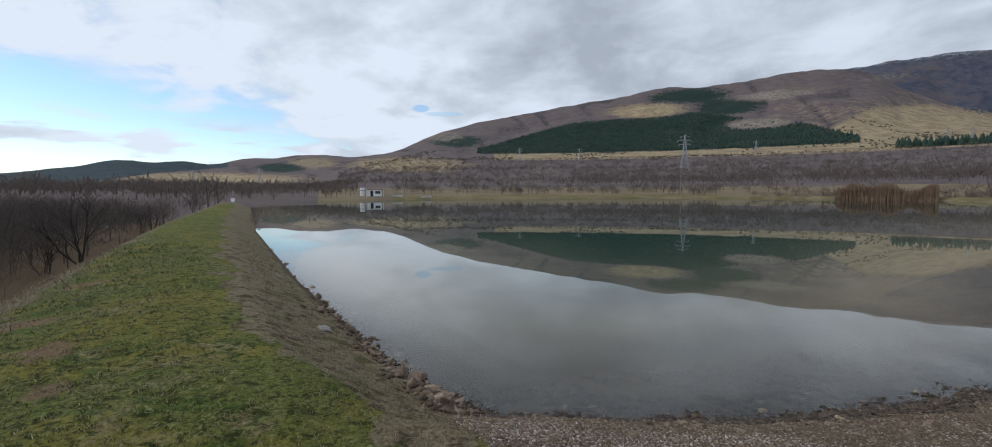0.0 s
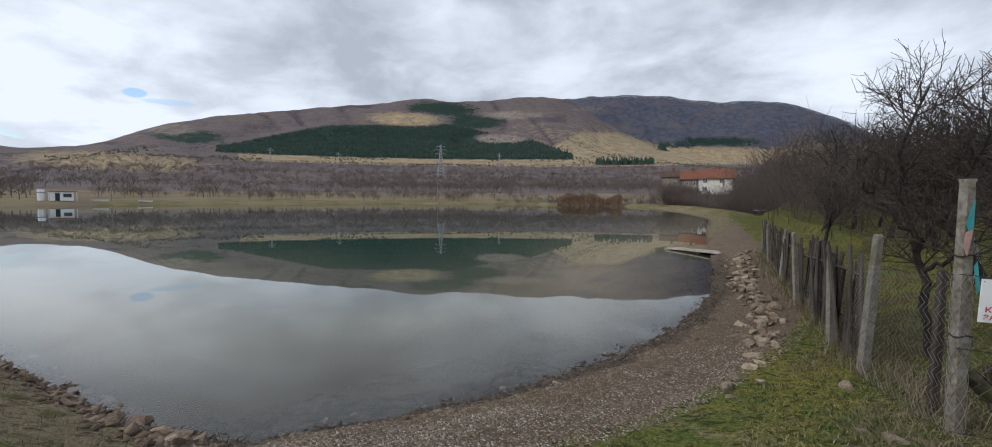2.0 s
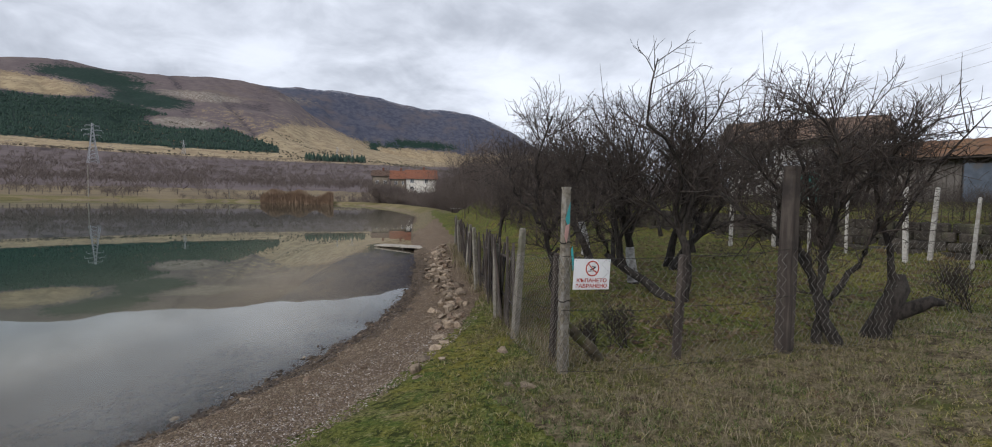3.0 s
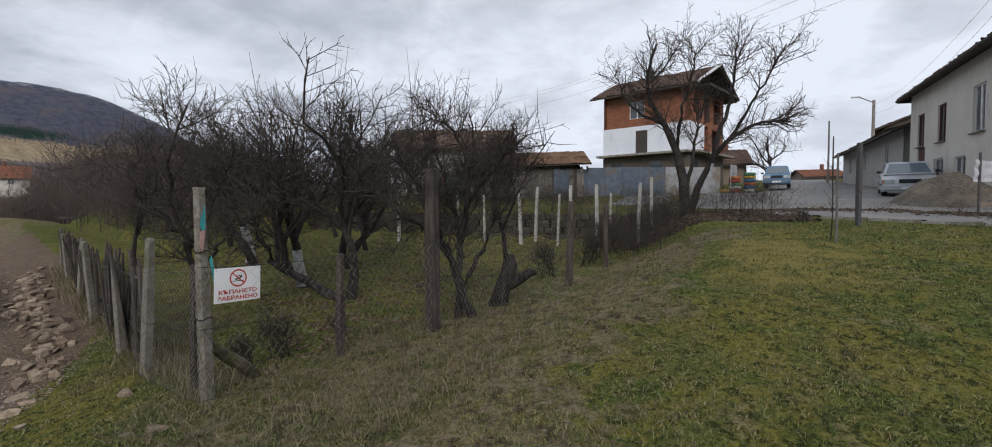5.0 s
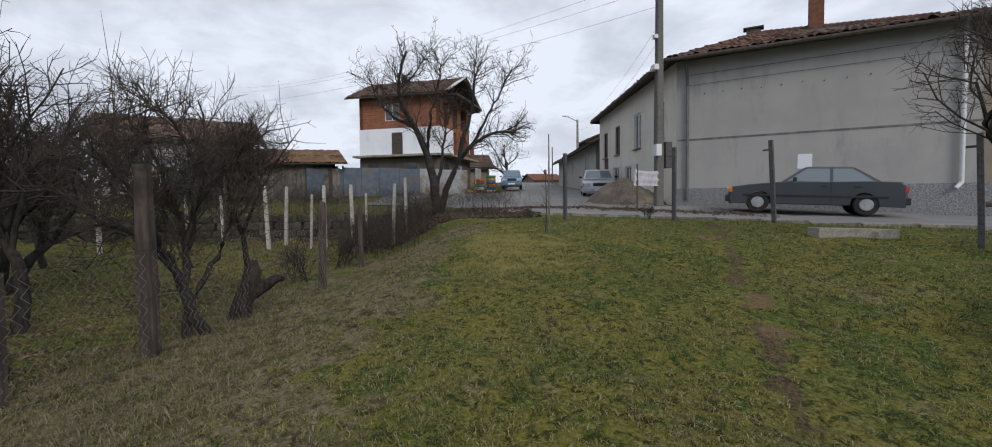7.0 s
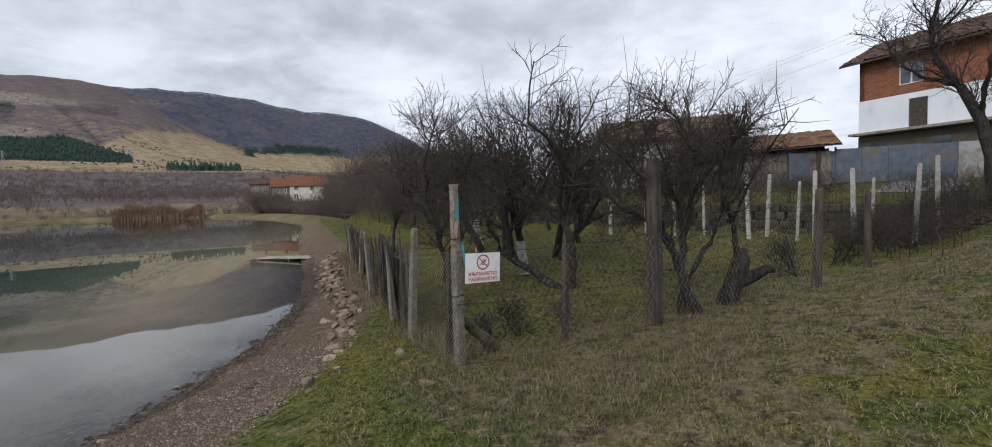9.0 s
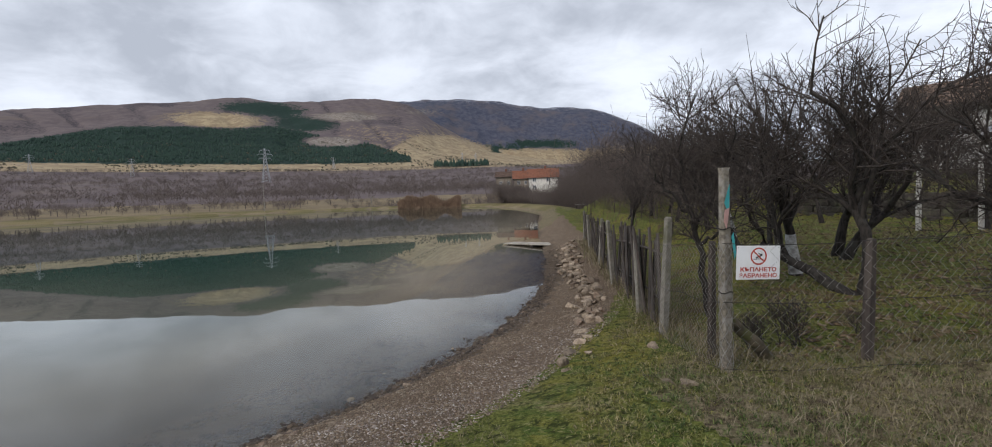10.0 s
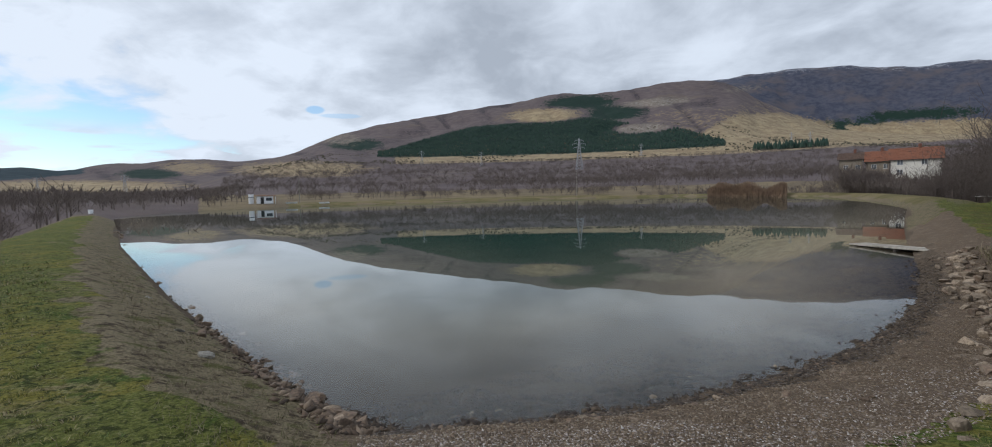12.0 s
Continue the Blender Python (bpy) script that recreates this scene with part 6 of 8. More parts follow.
def kerbs():
    # concrete slabs set along the verge, some broken away
    rng = np.random.default_rng(12)
    w, n = Vector((-0.593, -0.805, 0)), Vector((-0.806, 0.592, 0))
    p0 = Vector((17.9, -9.5, 0)) + n * 5.75
    for i in range(15):
        p = p0 + w * (-2.6 + 1.02 * i)
        k = thing("kerb_stone", pose(p.x, p.y, gz(p.x, p.y), rng.normal(0, 1), rng.normal(0, 1), math.degrees(math.atan2(w.y, w.x)) + rng.normal(0, 1.5)), "weathered concrete kerb stone at the road edge", "kerb", "kerb stones along the verge")
        part("stone", box((0.98, 0.16, 0.20), (0, 0, -0.03), bevel=0.015), CONCRETE, k)
    for x, y, t in ((8.6, -8.35, 84), ):
        k = thing("concrete_slab", pose(x, y, gz(x, y), 1, -2, t), "fallen concrete slab lying in the grass", "slab")
        part("slab", box((1.55, 0.36, 0.24), (0, 0, 0.02), bevel=0.02), CONCRETE, k)


kerbs()

# ---- parked cars ----
def paint_mat(name, c, rough=0.32):
    k = Kit(name)
    col = k.mix(k.ramp(k.noise(1.4, 5, 0.6), 0.4, 0.7), c, tuple(v * 0.82 for v in c))
    k.put(k.p.inputs["Coat Weight"], 0.4)
    return k.done(col, rough, 0.0, 0.5)


TYRE = rough_mat("tyre_rubber", (0.018, 0.018, 0.019), (0.035, 0.033, 0.031), 20, 0.9, 0.2, 0.003)
RIM = plain("wheel_rim", (0.45, 0.46, 0.47), 0.4, 0.6)
# pale blue base colour stands in for sky reflected in the panes
CAR_GLASS = Kit("car_glass").done((0.15, 0.185, 0.21), 0.05, 0.0, 0.7)
AMBER = plain("amber_lens", (0.55, 0.17, 0.02), 0.3)
LENS = plain("clear_lens", (0.55, 0.57, 0.58), 0.15)
TRIM = plain("black_trim", (0.02, 0.02, 0.021), 0.6)


def car(name, label, at, forward, length, width, height, body, cabin, belt, axles, wheel_r, paint, bumper, lamp_z, tilt=0.0):
    """body: upper outline from nose to tail (x, z); cabin: x of windscreen foot, roof front, roof rear, rear window foot."""
    h = thing(name, Matrix.Translation(at) @ pose(0, 0, 0, 0, tilt, math.degrees(math.atan2(-forward[1], -forward[0]))), label, "car")
    hw, x_off = width / 2, (axles[0] + axles[1]) / 2
    low = 0.24
    arch = []
    for ax in reversed(axles):
        arch += [(ax + (wheel_r + 0.05) * math.cos(a), low + 0.02 + (wheel_r + 0.08) * math.sin(a)) for a in np.linspace(0, math.pi, 9)]
    outline = list(body) + [(length - 0.03, low)] + arch + [(0.05, low)]
    bm = bmesh.new()
    cols = ((-hw, 0.075), (-hw + 0.03, 0.03), (-hw + 0.13, 0.0), (hw - 0.13, 0.0), (hw - 0.03, 0.03), (hw, 0.075))
    rings = []
    cx, cz = length / 2, 0.6
    for y, inset in cols:
        ring = []
        for x, z in outline:
            k = 1 - inset
            ring.append(bm.verts.new((cx + (x - cx) * (1 - inset * 0.5) - x_off, y, z if z < low + 0.01 else cz + (z - cz) * k)))
        rings.append(ring)
    n = len(outline)
    for a, b in zip(rings, rings[1:]):
        for i in range(n):
            bm.faces.new((a[i], a[(i + 1) % n], b[(i + 1) % n], b[i]))
    bm.faces.new(rings[0][::-1])
    bm.faces.new(rings[-1])
    bmesh.ops.recalc_face_normals(bm, faces=bm.faces)
    b = part("body", bm, paint, h)
    # cabin with tumblehome
    f0, r0, r1, f1 = (v - x_off for v in cabin)
    yb, yt = hw - 0.05, hw - 0.20
    zb, zt = belt - 0.03, height
    base = [(f0, yb, zb), (f1, yb, zb), (f1, -yb, zb), (f0, -yb, zb)]
    top = [(r0, yt, zt - 0.03), (r1, yt, zt - 0.03), (r1, -yt, zt - 0.03), (r0, -yt, zt - 0.03)]
    crown = [(r0 + 0.12, yt - 0.12, zt), (r1 - 0.12, yt - 0.12, zt), (r1 - 0.12, -yt + 0.12, zt), (r0 + 0.12, -yt + 0.12, zt)]
    faces = [(i, (i + 1) % 4, 4 + (i + 1) % 4, 4 + i) for i in range(4)] + [(4 + i, 4 + (i + 1) % 4, 8 + (i + 1) % 4, 8 + i) for i in range(4)] + [(8, 9, 10, 11)]
    mesh_part("cabin", base + top + crown, faces, paint, h)

    def on_side(s, x0, x1, x2, x3, name="side_window"):
        """A pane between belt x0-x1 and roof x2-x3 on side s."""
        def pt(x, t):
            return (x, s * (yb + (yt - yb) * t + 0.012), zb + (zt - 0.03 - zb) * t)
        q = [pt(x0, 0.10), pt(x1, 0.10), pt(x2, 0.93), pt(x3, 0.93)]
        mesh_part(name, q + [(x, y - s * 0.01, z) for x, y, z in q], [(0, 1, 2, 3), (7, 6, 5, 4), (0, 4, 5, 1), (1, 5, 6, 2), (2, 6, 7, 3), (3, 7, 4, 0)], CAR_GLASS, h)

    mid = (r0 + r1) / 2 + 0.05
    for s in (1, -1):
        on_side(s, f0 + (r0 - f0) * 0.25, mid - 0.04, mid - 0.04, r0 + 0.06)
        on_side(s, mid + 0.04, f1 - (f1 - r1) * 0.30, r1 - 0.06, mid + 0.04)
        part("door_line", box((0.012, 0.012, belt - 0.35), (mid, s * (hw + 0.001), 0.33 + (belt - 0.35) / 2)), TRIM, b)
        part("side_trim", box((length - 0.9, 0.02, 0.06), (length / 2 - x_off, s * (hw + 0.006), 0.52), bevel=0.006), TRIM, b)
        for x in (mid - 0.18, mid + 0.62):
            part("door_handle", box((0.16, 0.03, 0.03), (x, s * (hw + 0.012), belt - 0.12), bevel=0.006), TRIM, b)
        part("mirror", box((0.09, 0.16, 0.11), (f0 + 0.35, s * (hw + 0.08), belt + 0.08), bevel=0.02), TRIM, h)
    for name, xb, xt, sx in (("windscreen", f0, r0, -1), ("rear_window", f1, r1, 1)):
        q = []
        for t, y in ((0.12, 0.90), (0.12, -0.90), (0.90, -0.86), (0.90, 0.86)):
            q.append((xb + (xt - xb) * t + sx * 0.012, y * (yb + (yt - yb) * t), zb + (zt - 0.03 - zb) * t + 0.008))
        mesh_part(name, q + [(x - sx * 0.012, y, z - 0.01) for x, y, z in q], [(0, 1, 2, 3), (7, 6, 5, 4), (0, 4, 5, 1), (1, 5, 6, 2), (2, 6, 7, 3), (3, 7, 4, 0)], CAR_GLASS, h)
    for ax in axles:
        for s in (1, -1):
            bm = bmesh.new()
            made = bmesh.ops.create_cone(bm, cap_ends=True, segments=24, radius1=wheel_r, radius2=wheel_r, depth=0.19)["verts"]
            bmesh.ops.bevel(bm, geom=[e for e in bm.edges if len(e.link_faces) == 2 and any(len(f.verts) > 4 for f in e.link_faces)], offset=0.03, segments=2, affect="EDGES")
            bm.transform(Matrix.Translation((ax - x_off, s * (hw - 0.11), wheel_r)) @ Matrix.Rotation(radians(90), 4, "X"))
            w = part("wheel", bm, TYRE, h)
            bm = bmesh.new()
            bmesh.ops.create_cone(bm, cap_ends=True, segments=20, radius1=wheel_r * 0.57, radius2=wheel_r * 0.52, depth=0.03)
            bmesh.ops.create_cone(bm, cap_ends=True, segments=12, radius1=wheel_r * 0.2, radius2=wheel_r * 0.16, depth=0.06)
            for i in range(8):
                a = i * math.pi / 4
                add_box(bm, (wheel_r * 0.3, wheel_r * 0.07, 0.045), (math.cos(a) * wheel_r * 0.38, math.sin(a) * wheel_r * 0.38, 0), math.degrees(a))
            bm.transform(Matrix.Translation((ax - x_off, s * (hw - 0.005), wheel_r)) @ Matrix.Rotation(radians(-90 * s), 4, "X"))
            part("rim", bm, RIM, w)
    nose, tail = -x_off, length - x_off
    part("front_bumper", box((0.16, width - 0.02, 0.20), (nose + 0.03, 0, 0.40), bevel=0.03), bumper, h)
    part("rear_bumper", box((0.16, width - 0.02, 0.20), (tail - 0.03, 0, 0.42), bevel=0.03), bumper, h)
    part("grille", box((0.04, width * 0.4, 0.16), (nose + 0.0, 0, lamp_z), bevel=0.01), TRIM, h)
    part("number_plate", box((0.015, 0.5, 0.11), (nose - 0.055, 0, 0.38)), WHITE_ENAMEL, h)
    for s in (1, -1):
        part("headlight", box((0.12, 0.34, 0.17), (nose + 0.045, s * (hw - 0.22), lamp_z), bevel=0.02), LENS, h)
        part("indicator", box((0.12, 0.10, 0.14), (nose + 0.09, s * (hw - 0.045), lamp_z), bevel=0.015), AMBER, h)
        part("tail_light", box((0.10, 0.32, 0.16), (tail - 0.06, s * (hw - 0.16), lamp_z + 0.08), bevel=0.02), RED_PAINT, h)
    return h


def park():
    f = Vector((0.555, 0.832))
    x, y = 13.65, -11.5
    za, zb = gz(x + f.x * 1.3, y + f.y * 1.3), gz(x - f.x * 1.3, y - f.y * 1.3)
    tilt = math.degrees(math.atan2(za - zb, 2.6))
    car("dark_sedan", "dark grey old four-door saloon parked along the wall", (x, y, (za + zb) / 2 + 0.04), f, 4.43, 1.68, 1.38,
        [(0.0, 0.45), (0.02, 0.62), (0.10, 0.76), (0.6, 0.84), (1.35, 0.92), (2.4, 0.94), (3.6, 0.97), (4.30, 0.95), (4.40, 0.86), (4.43, 0.5)],
        (1.42, 2.02, 3.22, 3.92), 0.92, (0.84, 3.505), 0.305, paint_mat("graphite_paint", (0.040, 0.043, 0.050)), TRIM, 0.66, tilt)
    x, y = 26.6, -9.25
    car("silver_hatchback", "silver hatchback parked behind the heap of sand", (x, y, gz(x, y) + 0.04), (-0.966, 0.253), 4.03, 1.75, 1.47,
        [(0.0, 0.40), (0.03, 0.58), (0.20, 0.72), (0.8, 0.90), (1.05, 0.97), (2.4, 1.0), (3.8, 1.02), (3.95, 0.95), (4.03, 0.6)],
        (0.82, 1.72, 3.2, 3.88), 0.97, (0.80, 3.34), 0.31, paint_mat("silver_paint", (0.46, 0.47, 0.49), 0.28), paint_mat("silver_bumper", (0.42, 0.43, 0.45)), 0.66, -2.5)
    x, y = 35.8, -5.75
    car("blue_old_car", "small boxy pale blue old car by the plank fence", (x, y, gz(x, y) + 0.10), (-0.985, 0.17), 3.56, 1.50, 1.44,
        [(0.0, 0.45), (0.0, 0.72), (0.08, 0.82), (0.9, 0.90), (2.6, 0.92), (3.45, 0.88), (3.55, 0.75), (3.56, 0.5)],
        (1.05, 1.45, 2.5, 3.0), 0.90, (0.69, 2.71), 0.28, paint_mat("pale_blue_paint", (0.09, 0.20, 0.34), 0.6), paint_mat("blue_bumper", (0.10, 0.17, 0.25), 0.6), 0.68)


park()

# ---- fences ----
OLD_CONCRETE = rough_mat("mossy_concrete", (0.19, 0.175, 0.15), (0.12, 0.11, 0.092), 18, 0.95, 0.5, 0.006, (0.085, 0.085, 0.05), 3.0, vary=0.2)


def post(name, label, x, y, height, width, material, tilt=(0, 0), group="", taper=0.85, z=None, cap=True, turn=0.0):
    h = thing(name, Matrix.Translation((x, y, gz(x, y) if z is None else z)) @ pose(0, 0, 0, tilt[0], tilt[1], turn), label, "post", group)
    bm = bmesh.new()
    w = width / 2
    verts = []
    for zz, k in ((-0.3, 1.0), (height * 0.5, (1 + taper) / 2), (height - width * 0.3, taper), (height, taper * 0.55 if cap else taper)):
        verts.append([bm.verts.new((sx * w * k, sy * w * k, zz)) for sx, sy in ((-1, -1), (1, -1), (1, 1), (-1, 1))])
    for a, b in zip(verts, verts[1:]):
        for i in range(4):
            bm.faces.new((a[i], a[(i + 1) % 4], b[(i + 1) % 4], b[i]))
    bm.faces.new(verts[-1])
    vert_edges = [e for e in bm.edges if abs(e.verts[0].co.z - e.verts[1].co.z) > 0.05]
    bmesh.ops.bevel(bm, geom=vert_edges, offset=width * 0.12, segments=1, affect="EDGES")
    part("shaft", bm, material, h)
    return h


def chain_link(name, label, a, b, low, high, cell=0.08, thick=0.0016):
    """Woven diamond wire between plan points a and b."""
    ln = math.hypot(b[0] - a[0], b[1] - a[1])
    ux, uy = (b[0] - a[0]) / ln, (b[1] - a[1]) / ln
    rows = int((high - low) / (cell * 0.9))
    s = Sticks()
    rng = np.random.default_rng(int(ln * 100))
    n = int(ln / cell)
    us = np.arange(n + 1) * cell
    base = ground_z(a[0] + ux * us, a[1] + uy * us)
    ph = rng.uniform(0, 6, 2)
    for i in range(n):
        pts = []
        for j in range(rows + 1):
            u = us[i] + cell * (0.5 if j % 2 else -0.5) * 1.04 + cell * 0.5
            off = 0.006 * (1 if j % 2 else -1) + 0.03 * math.sin(u * 1.7 + ph[0]) * math.sin(j * 0.2 + ph[1])
            sag = -0.05 * (math.sin(u * math.pi / 1.6) ** 2) * (j / rows)
            pts.append((a[0] + ux * u - uy * off, a[1] + uy * u + ux * off, base[i] + low + (high - low) * j / rows + sag))
        s.add(pts, np.full(len(pts), thick), 3)
    h = thing(name, pose(a[0], a[1], float(base[0])), label, "fence")
    me = s.mesh("netting")
    me.transform(h.matrix_world.inverted())
    dress("netting", me, WIRE, h, "rusty grey diamond netting")
    for t in (0.03, 0.55, 1.0):
        w = Sticks()
        k = 9
        w.add([(a[0] + ux * ln * i / k, a[1] + uy * ln * i / k, float(gz(a[0] + ux * ln * i / k, a[1] + uy * ln * i / k)) + low + (high - low) * t - 0.04 * math.sin(math.pi * (i * 2 / k % 1))) for i in range(k + 1)], np.full(k + 1, 0.003), 4)
        me = w.mesh("line_wire")
        me.transform(h.matrix_world.inverted())
        dress("line_wire", me, RUST_WIRE, h)
    return h


MOSSY_WOOD = rough_mat("mossy_wood", (0.060, 0.050, 0.034), (0.13, 0.105, 0.072), 16, 0.95, 0.7, 0.01, (0.085, 0.09, 0.028), 5.0)
POST_WHITE = rough_mat("limed_concrete", (0.42, 0.41, 0.38), (0.28, 0.268, 0.245), 16, 0.93, 0.5, 0.006, (0.24, 0.22, 0.19), 3.0, vary=0.15)
POST_CONCRETE = rough_mat("mottled_concrete", (0.215, 0.19, 0.15), (0.11, 0.095, 0.075), 26, 0.95, 0.8, 0.008, (0.30, 0.285, 0.26), 5.0)


def fences():
    corner = post("corner_post", "weathered concrete corner post with scraps of cloth", 3.09, 3.45, 1.80, 0.078, POST_CONCRETE, (1.5, -1.5), cap=False)
    rng = np.random.default_rng(4)

    def cloth(points, mat, label):
        bm = bmesh.new()
        n = len(points)
        points = [(p[0] * 0.7, p[1] * 0.7, p[2]) for p in points]
        front = [bm.verts.new(p) for p in points]
        back = [bm.verts.new((p[0] + 0.004, p[1] + 0.006, p[2])) for p in points]
        bm.faces.new(front)
        bm.faces.new(back[::-1])
        for i in range(n):
            bm.faces.new((front[i], back[i], back[(i + 1) % n], front[(i + 1) % n]))
        bmesh.ops.recalc_face_normals(bm, faces=bm.faces)
        part("cloth_scrap", bm, mat, corner, label)

    teal, pink = plain("teal_cloth", (0.05, 0.34, 0.36), 0.9), plain("pink_cloth", (0.50, 0.30, 0.27), 0.9)
    cloth([(-0.075, -0.085, 1.50), (-0.02, -0.088, 1.62), (0.005, -0.087, 1.66), (0.0, -0.084, 1.46), (-0.03, -0.08, 1.44)], teal, "faded teal cloth scrap")
    cloth([(-0.085, -0.083, 1.34), (-0.07, -0.085, 1.44), (0.0, -0.085, 1.46), (-0.015, -0.08, 1.36), (-0.05, -0.09, 1.28)], pink, "faded pink cloth scrap")
    cloth([(0.075, -0.03, 1.20), (0.10, -0.04, 1.24), (0.13, -0.05, 1.05), (0.11, -0.04, 1.0)], teal, "faded teal cloth scrap")
    for z in (0.72, 1.28):
        s = Sticks()
        s.add([(0.062 * math.cos(a), 0.062 * math.sin(a), z + 0.01 * math.sin(3 * a)) for a in np.linspace(0, 6.28, 12)], np.full(12, 0.006), 4)
        dress("wire_binding", s.mesh("wire_binding"), RUST_WIRE, corner)
    s = Sticks()
    for i in range(5):
        for way in (1, -1):
            turn = np.linspace(0, 1, 26)
            ang = i * 1.2566 + way * turn * 9.4
            s.add(np.stack([0.058 * np.cos(ang), 0.058 * np.sin(ang), 0.03 + 1.12 * turn], -1), np.full(26, 0.0022), 3)
    dress("wire_sleeve", s.mesh("wire_sleeve"), WIRE, corner, "diamond netting wrapped round the post")
    strut = thing("fallen_log", Matrix.Translation((3.55, 3.55, gz(3.55, 3.55))), "mossy rotten prop leaning at the corner post", "log")
    s = Sticks()
    s.add([(-0.38, -0.04, 0.46), (-0.2, 0.0, 0.30), (-0.02, 0.0, 0.16), (0.16, 0.03, -0.04)], (0.045, 0.055, 0.06, 0.065), 8)
    dress("log", s.mesh("log"), MOSSY_WOOD, strut, smooth=True)
    second = post("fence_post", "thin dark wooden post behind the netting", 3.27, 3.84, 1.15, 0.06, OLD_BOARD, (-2, 3), "fence posts")
    # netting from the corner, and along the orchard's grass side
    chain_link("chain_link_fence", "sagging chain-link fence along the grass slope", (2.99, 3.37), (5.50, 2.58), 0.02, 1.15)
    chain_link("chain_link_fence", "sagging chain-link fence along the grass slope", (5.50, 2.58), (8.85, 1.62), 0.02, 1.15)
    chain_link("chain_link_fence", "chain-link fence on the shore side of the orchard", (2.98, 3.40), (3.55, 5.15), 0.02, 1.15)
    post("fence_post", "thin dark wooden fence post", 4.45, 3.2, 1.12, 0.075, OLD_BOARD, (1, 1), "fence posts")
    post("fence_post", "stout weathered wooden fence post", 5.55, 2.66, 2.02, 0.15, OLD_BOARD, (0.5, -1), "fence posts", cap=False)
    post("fence_post", "dark wooden fence post", 8.9, 1.7, 1.55, 0.12, OLD_BOARD, (1, 2), "fence posts")
    post("fence_post", "dark wooden fence post", 11.0, 1.35, 1.4, 0.10, OLD_BOARD, (-1, 2), "fence posts")
    # shore side: concrete posts and old boards
    line = [(3.62, 5.0), (4.15, 6.3), (4.75, 7.7), (5.35, 9.1), (5.95, 10.5), (6.6, 11.9), (7.25, 13.4), (7.9, 14.9), (8.6, 16.5), (9.3, 18.0)]
    for i, (x, y) in enumerate(line[:1] + line[1::2]):
        post("fence_post", "leaning light concrete fence post", x - 0.05, y, rng.uniform(1.15, 1.45), 0.085, OLD_CONCRETE, (rng.normal(0, 2), rng.normal(0, 2.5)), "fence posts along the shore")
    bf = thing("board_fence", pose(*line[0], gz(*line[0])), "dark decayed upright board fence along the shore", "fence")
    u, x, y = 0.25, *line[0]
    total = math.hypot(line[-1][0] - x, line[-1][1] - y)
    dx, dy = (line[-1][0] - x) / total, (line[-1][1] - y) / total
    ang = math.degrees(math.atan2(dy, dx))
    while u < total:
        w = rng.uniform(0.09, 0.18)
        if rng.random() > 0.07:
            bx, by = x + dx * u, y + dy * u
            bx, by = bx + rng.normal(0, 0.03), by + rng.normal(0, 0.03)
            hgt = rng.uniform(1.0, 1.38)
            bm = box((w, 0.022, hgt), (0, 0, hgt / 2 - 0.03), bevel=0.004)
            bm.transform(Matrix.Translation((bx, by, gz(bx, by))) @ pose(0, 0, 0, rng.normal(0, 4), rng.normal(0, 3.5), ang))
            placed(bf, "board", bm, OLD_BOARD)
        u += w + rng.uniform(0.0, 0.06)
    for z in (0.35, 0.95):
        s = Sticks()
        s.add([(x + dx * t, y + dy * t, gz(x + dx * t, y + dy * t) + z + 0.03 * math.sin(t)) for t in np.linspace(0, total, 14)], np.full(14, 0.018), 4)
        me = s.mesh("rail")
        me.transform(bf.matrix_world.inverted())
        dress("rail", me, OLD_BOARD, bf)
    # far side of the orchard: pale posts along the lane
    for i, az in enumerate((67.0, 71.3, 73.0, 75.6, 77.1, 80.2, 81.6, 84.6, 86.2, 64.0, 61.0, 57.0)):
        a = radians(az)
        r = (14.6 if i % 2 else 15.6) / max(0.6, math.sin(a)) * (0.93 if 3 < i < 7 else 1.0)
        px, py = r * math.sin(a) + 0.15, r * math.cos(a) - 0.35
        post("fence_post", "slim whitish concrete post of the orchard's rear fence", px, py, 1.85 if i % 3 else 1.6, 0.10 if i % 3 else 0.07, POST_WHITE, (rng.normal(0, 1.5), rng.normal(0, 1.5)), "rear fence posts")
    chain_link("chain_link_fence", "rear chain-link fence of the orchard", (14.3, 1.2), (15.2, 8.5), 0.3, 1.5, 0.14)
    # steel posts along the verge
    for i, (x, y, hgt, t) in enumerate(((13.53, -3.94, 1.88, 0), (12.04, -6.45, 1.9, 0), (10.6, -8.2, 1.95, 3.0), (7.25, -9.5, 1.95, 2.0))):
        h = post("steel_post", "grey steel fence post standing in the verge", x, y, hgt, 0.09, GREY_STEEL, (0, t), "steel posts along the verge", taper=1.0, cap=False, turn=35)
        part("bracket", box((0.16, 0.03, 0.04), (0.10, 0, hgt - 0.22)), GREY_STEEL, h)
    g = thing("rail_fence", pose(7.25, -9.5, gz(7.25, -9.5)), "weathered wooden rail beside the verge", "fence")
    placed(g, "rail", tube((7.25, -9.55, gz(7.25, -9.5) + 0.75), (5.0, -11.6, gz(7.25, -9.5) + 0.8), 0.05, sides=6), GREY_PLANK)
    placed(g, "post", tube((5.0, -11.6, gz(5.0, -11.6) - 0.1), (5.0, -11.6, gz(5.0, -11.6) + 1.1), 0.06, sides=6), GREY_PLANK)
    st = thing("sapling_stake", pose(10.28, -2.73, gz(10.28, -2.73)), "thin stake tied to a young bare sapling", "stake")
    part("stake", tube((0, 0, -0.1), (0.01, 0, 1.55), 0.022, 0.018, 6), GREY_PLANK, st)
    s = Sticks()
    s.add([(0.14, 0.05, 0), (0.13, 0.03, 0.5), (0.12, 0.04, 0.95), (0.13, 0.05, 1.35)], (0.012, 0.010, 0.008, 0.004), 5)
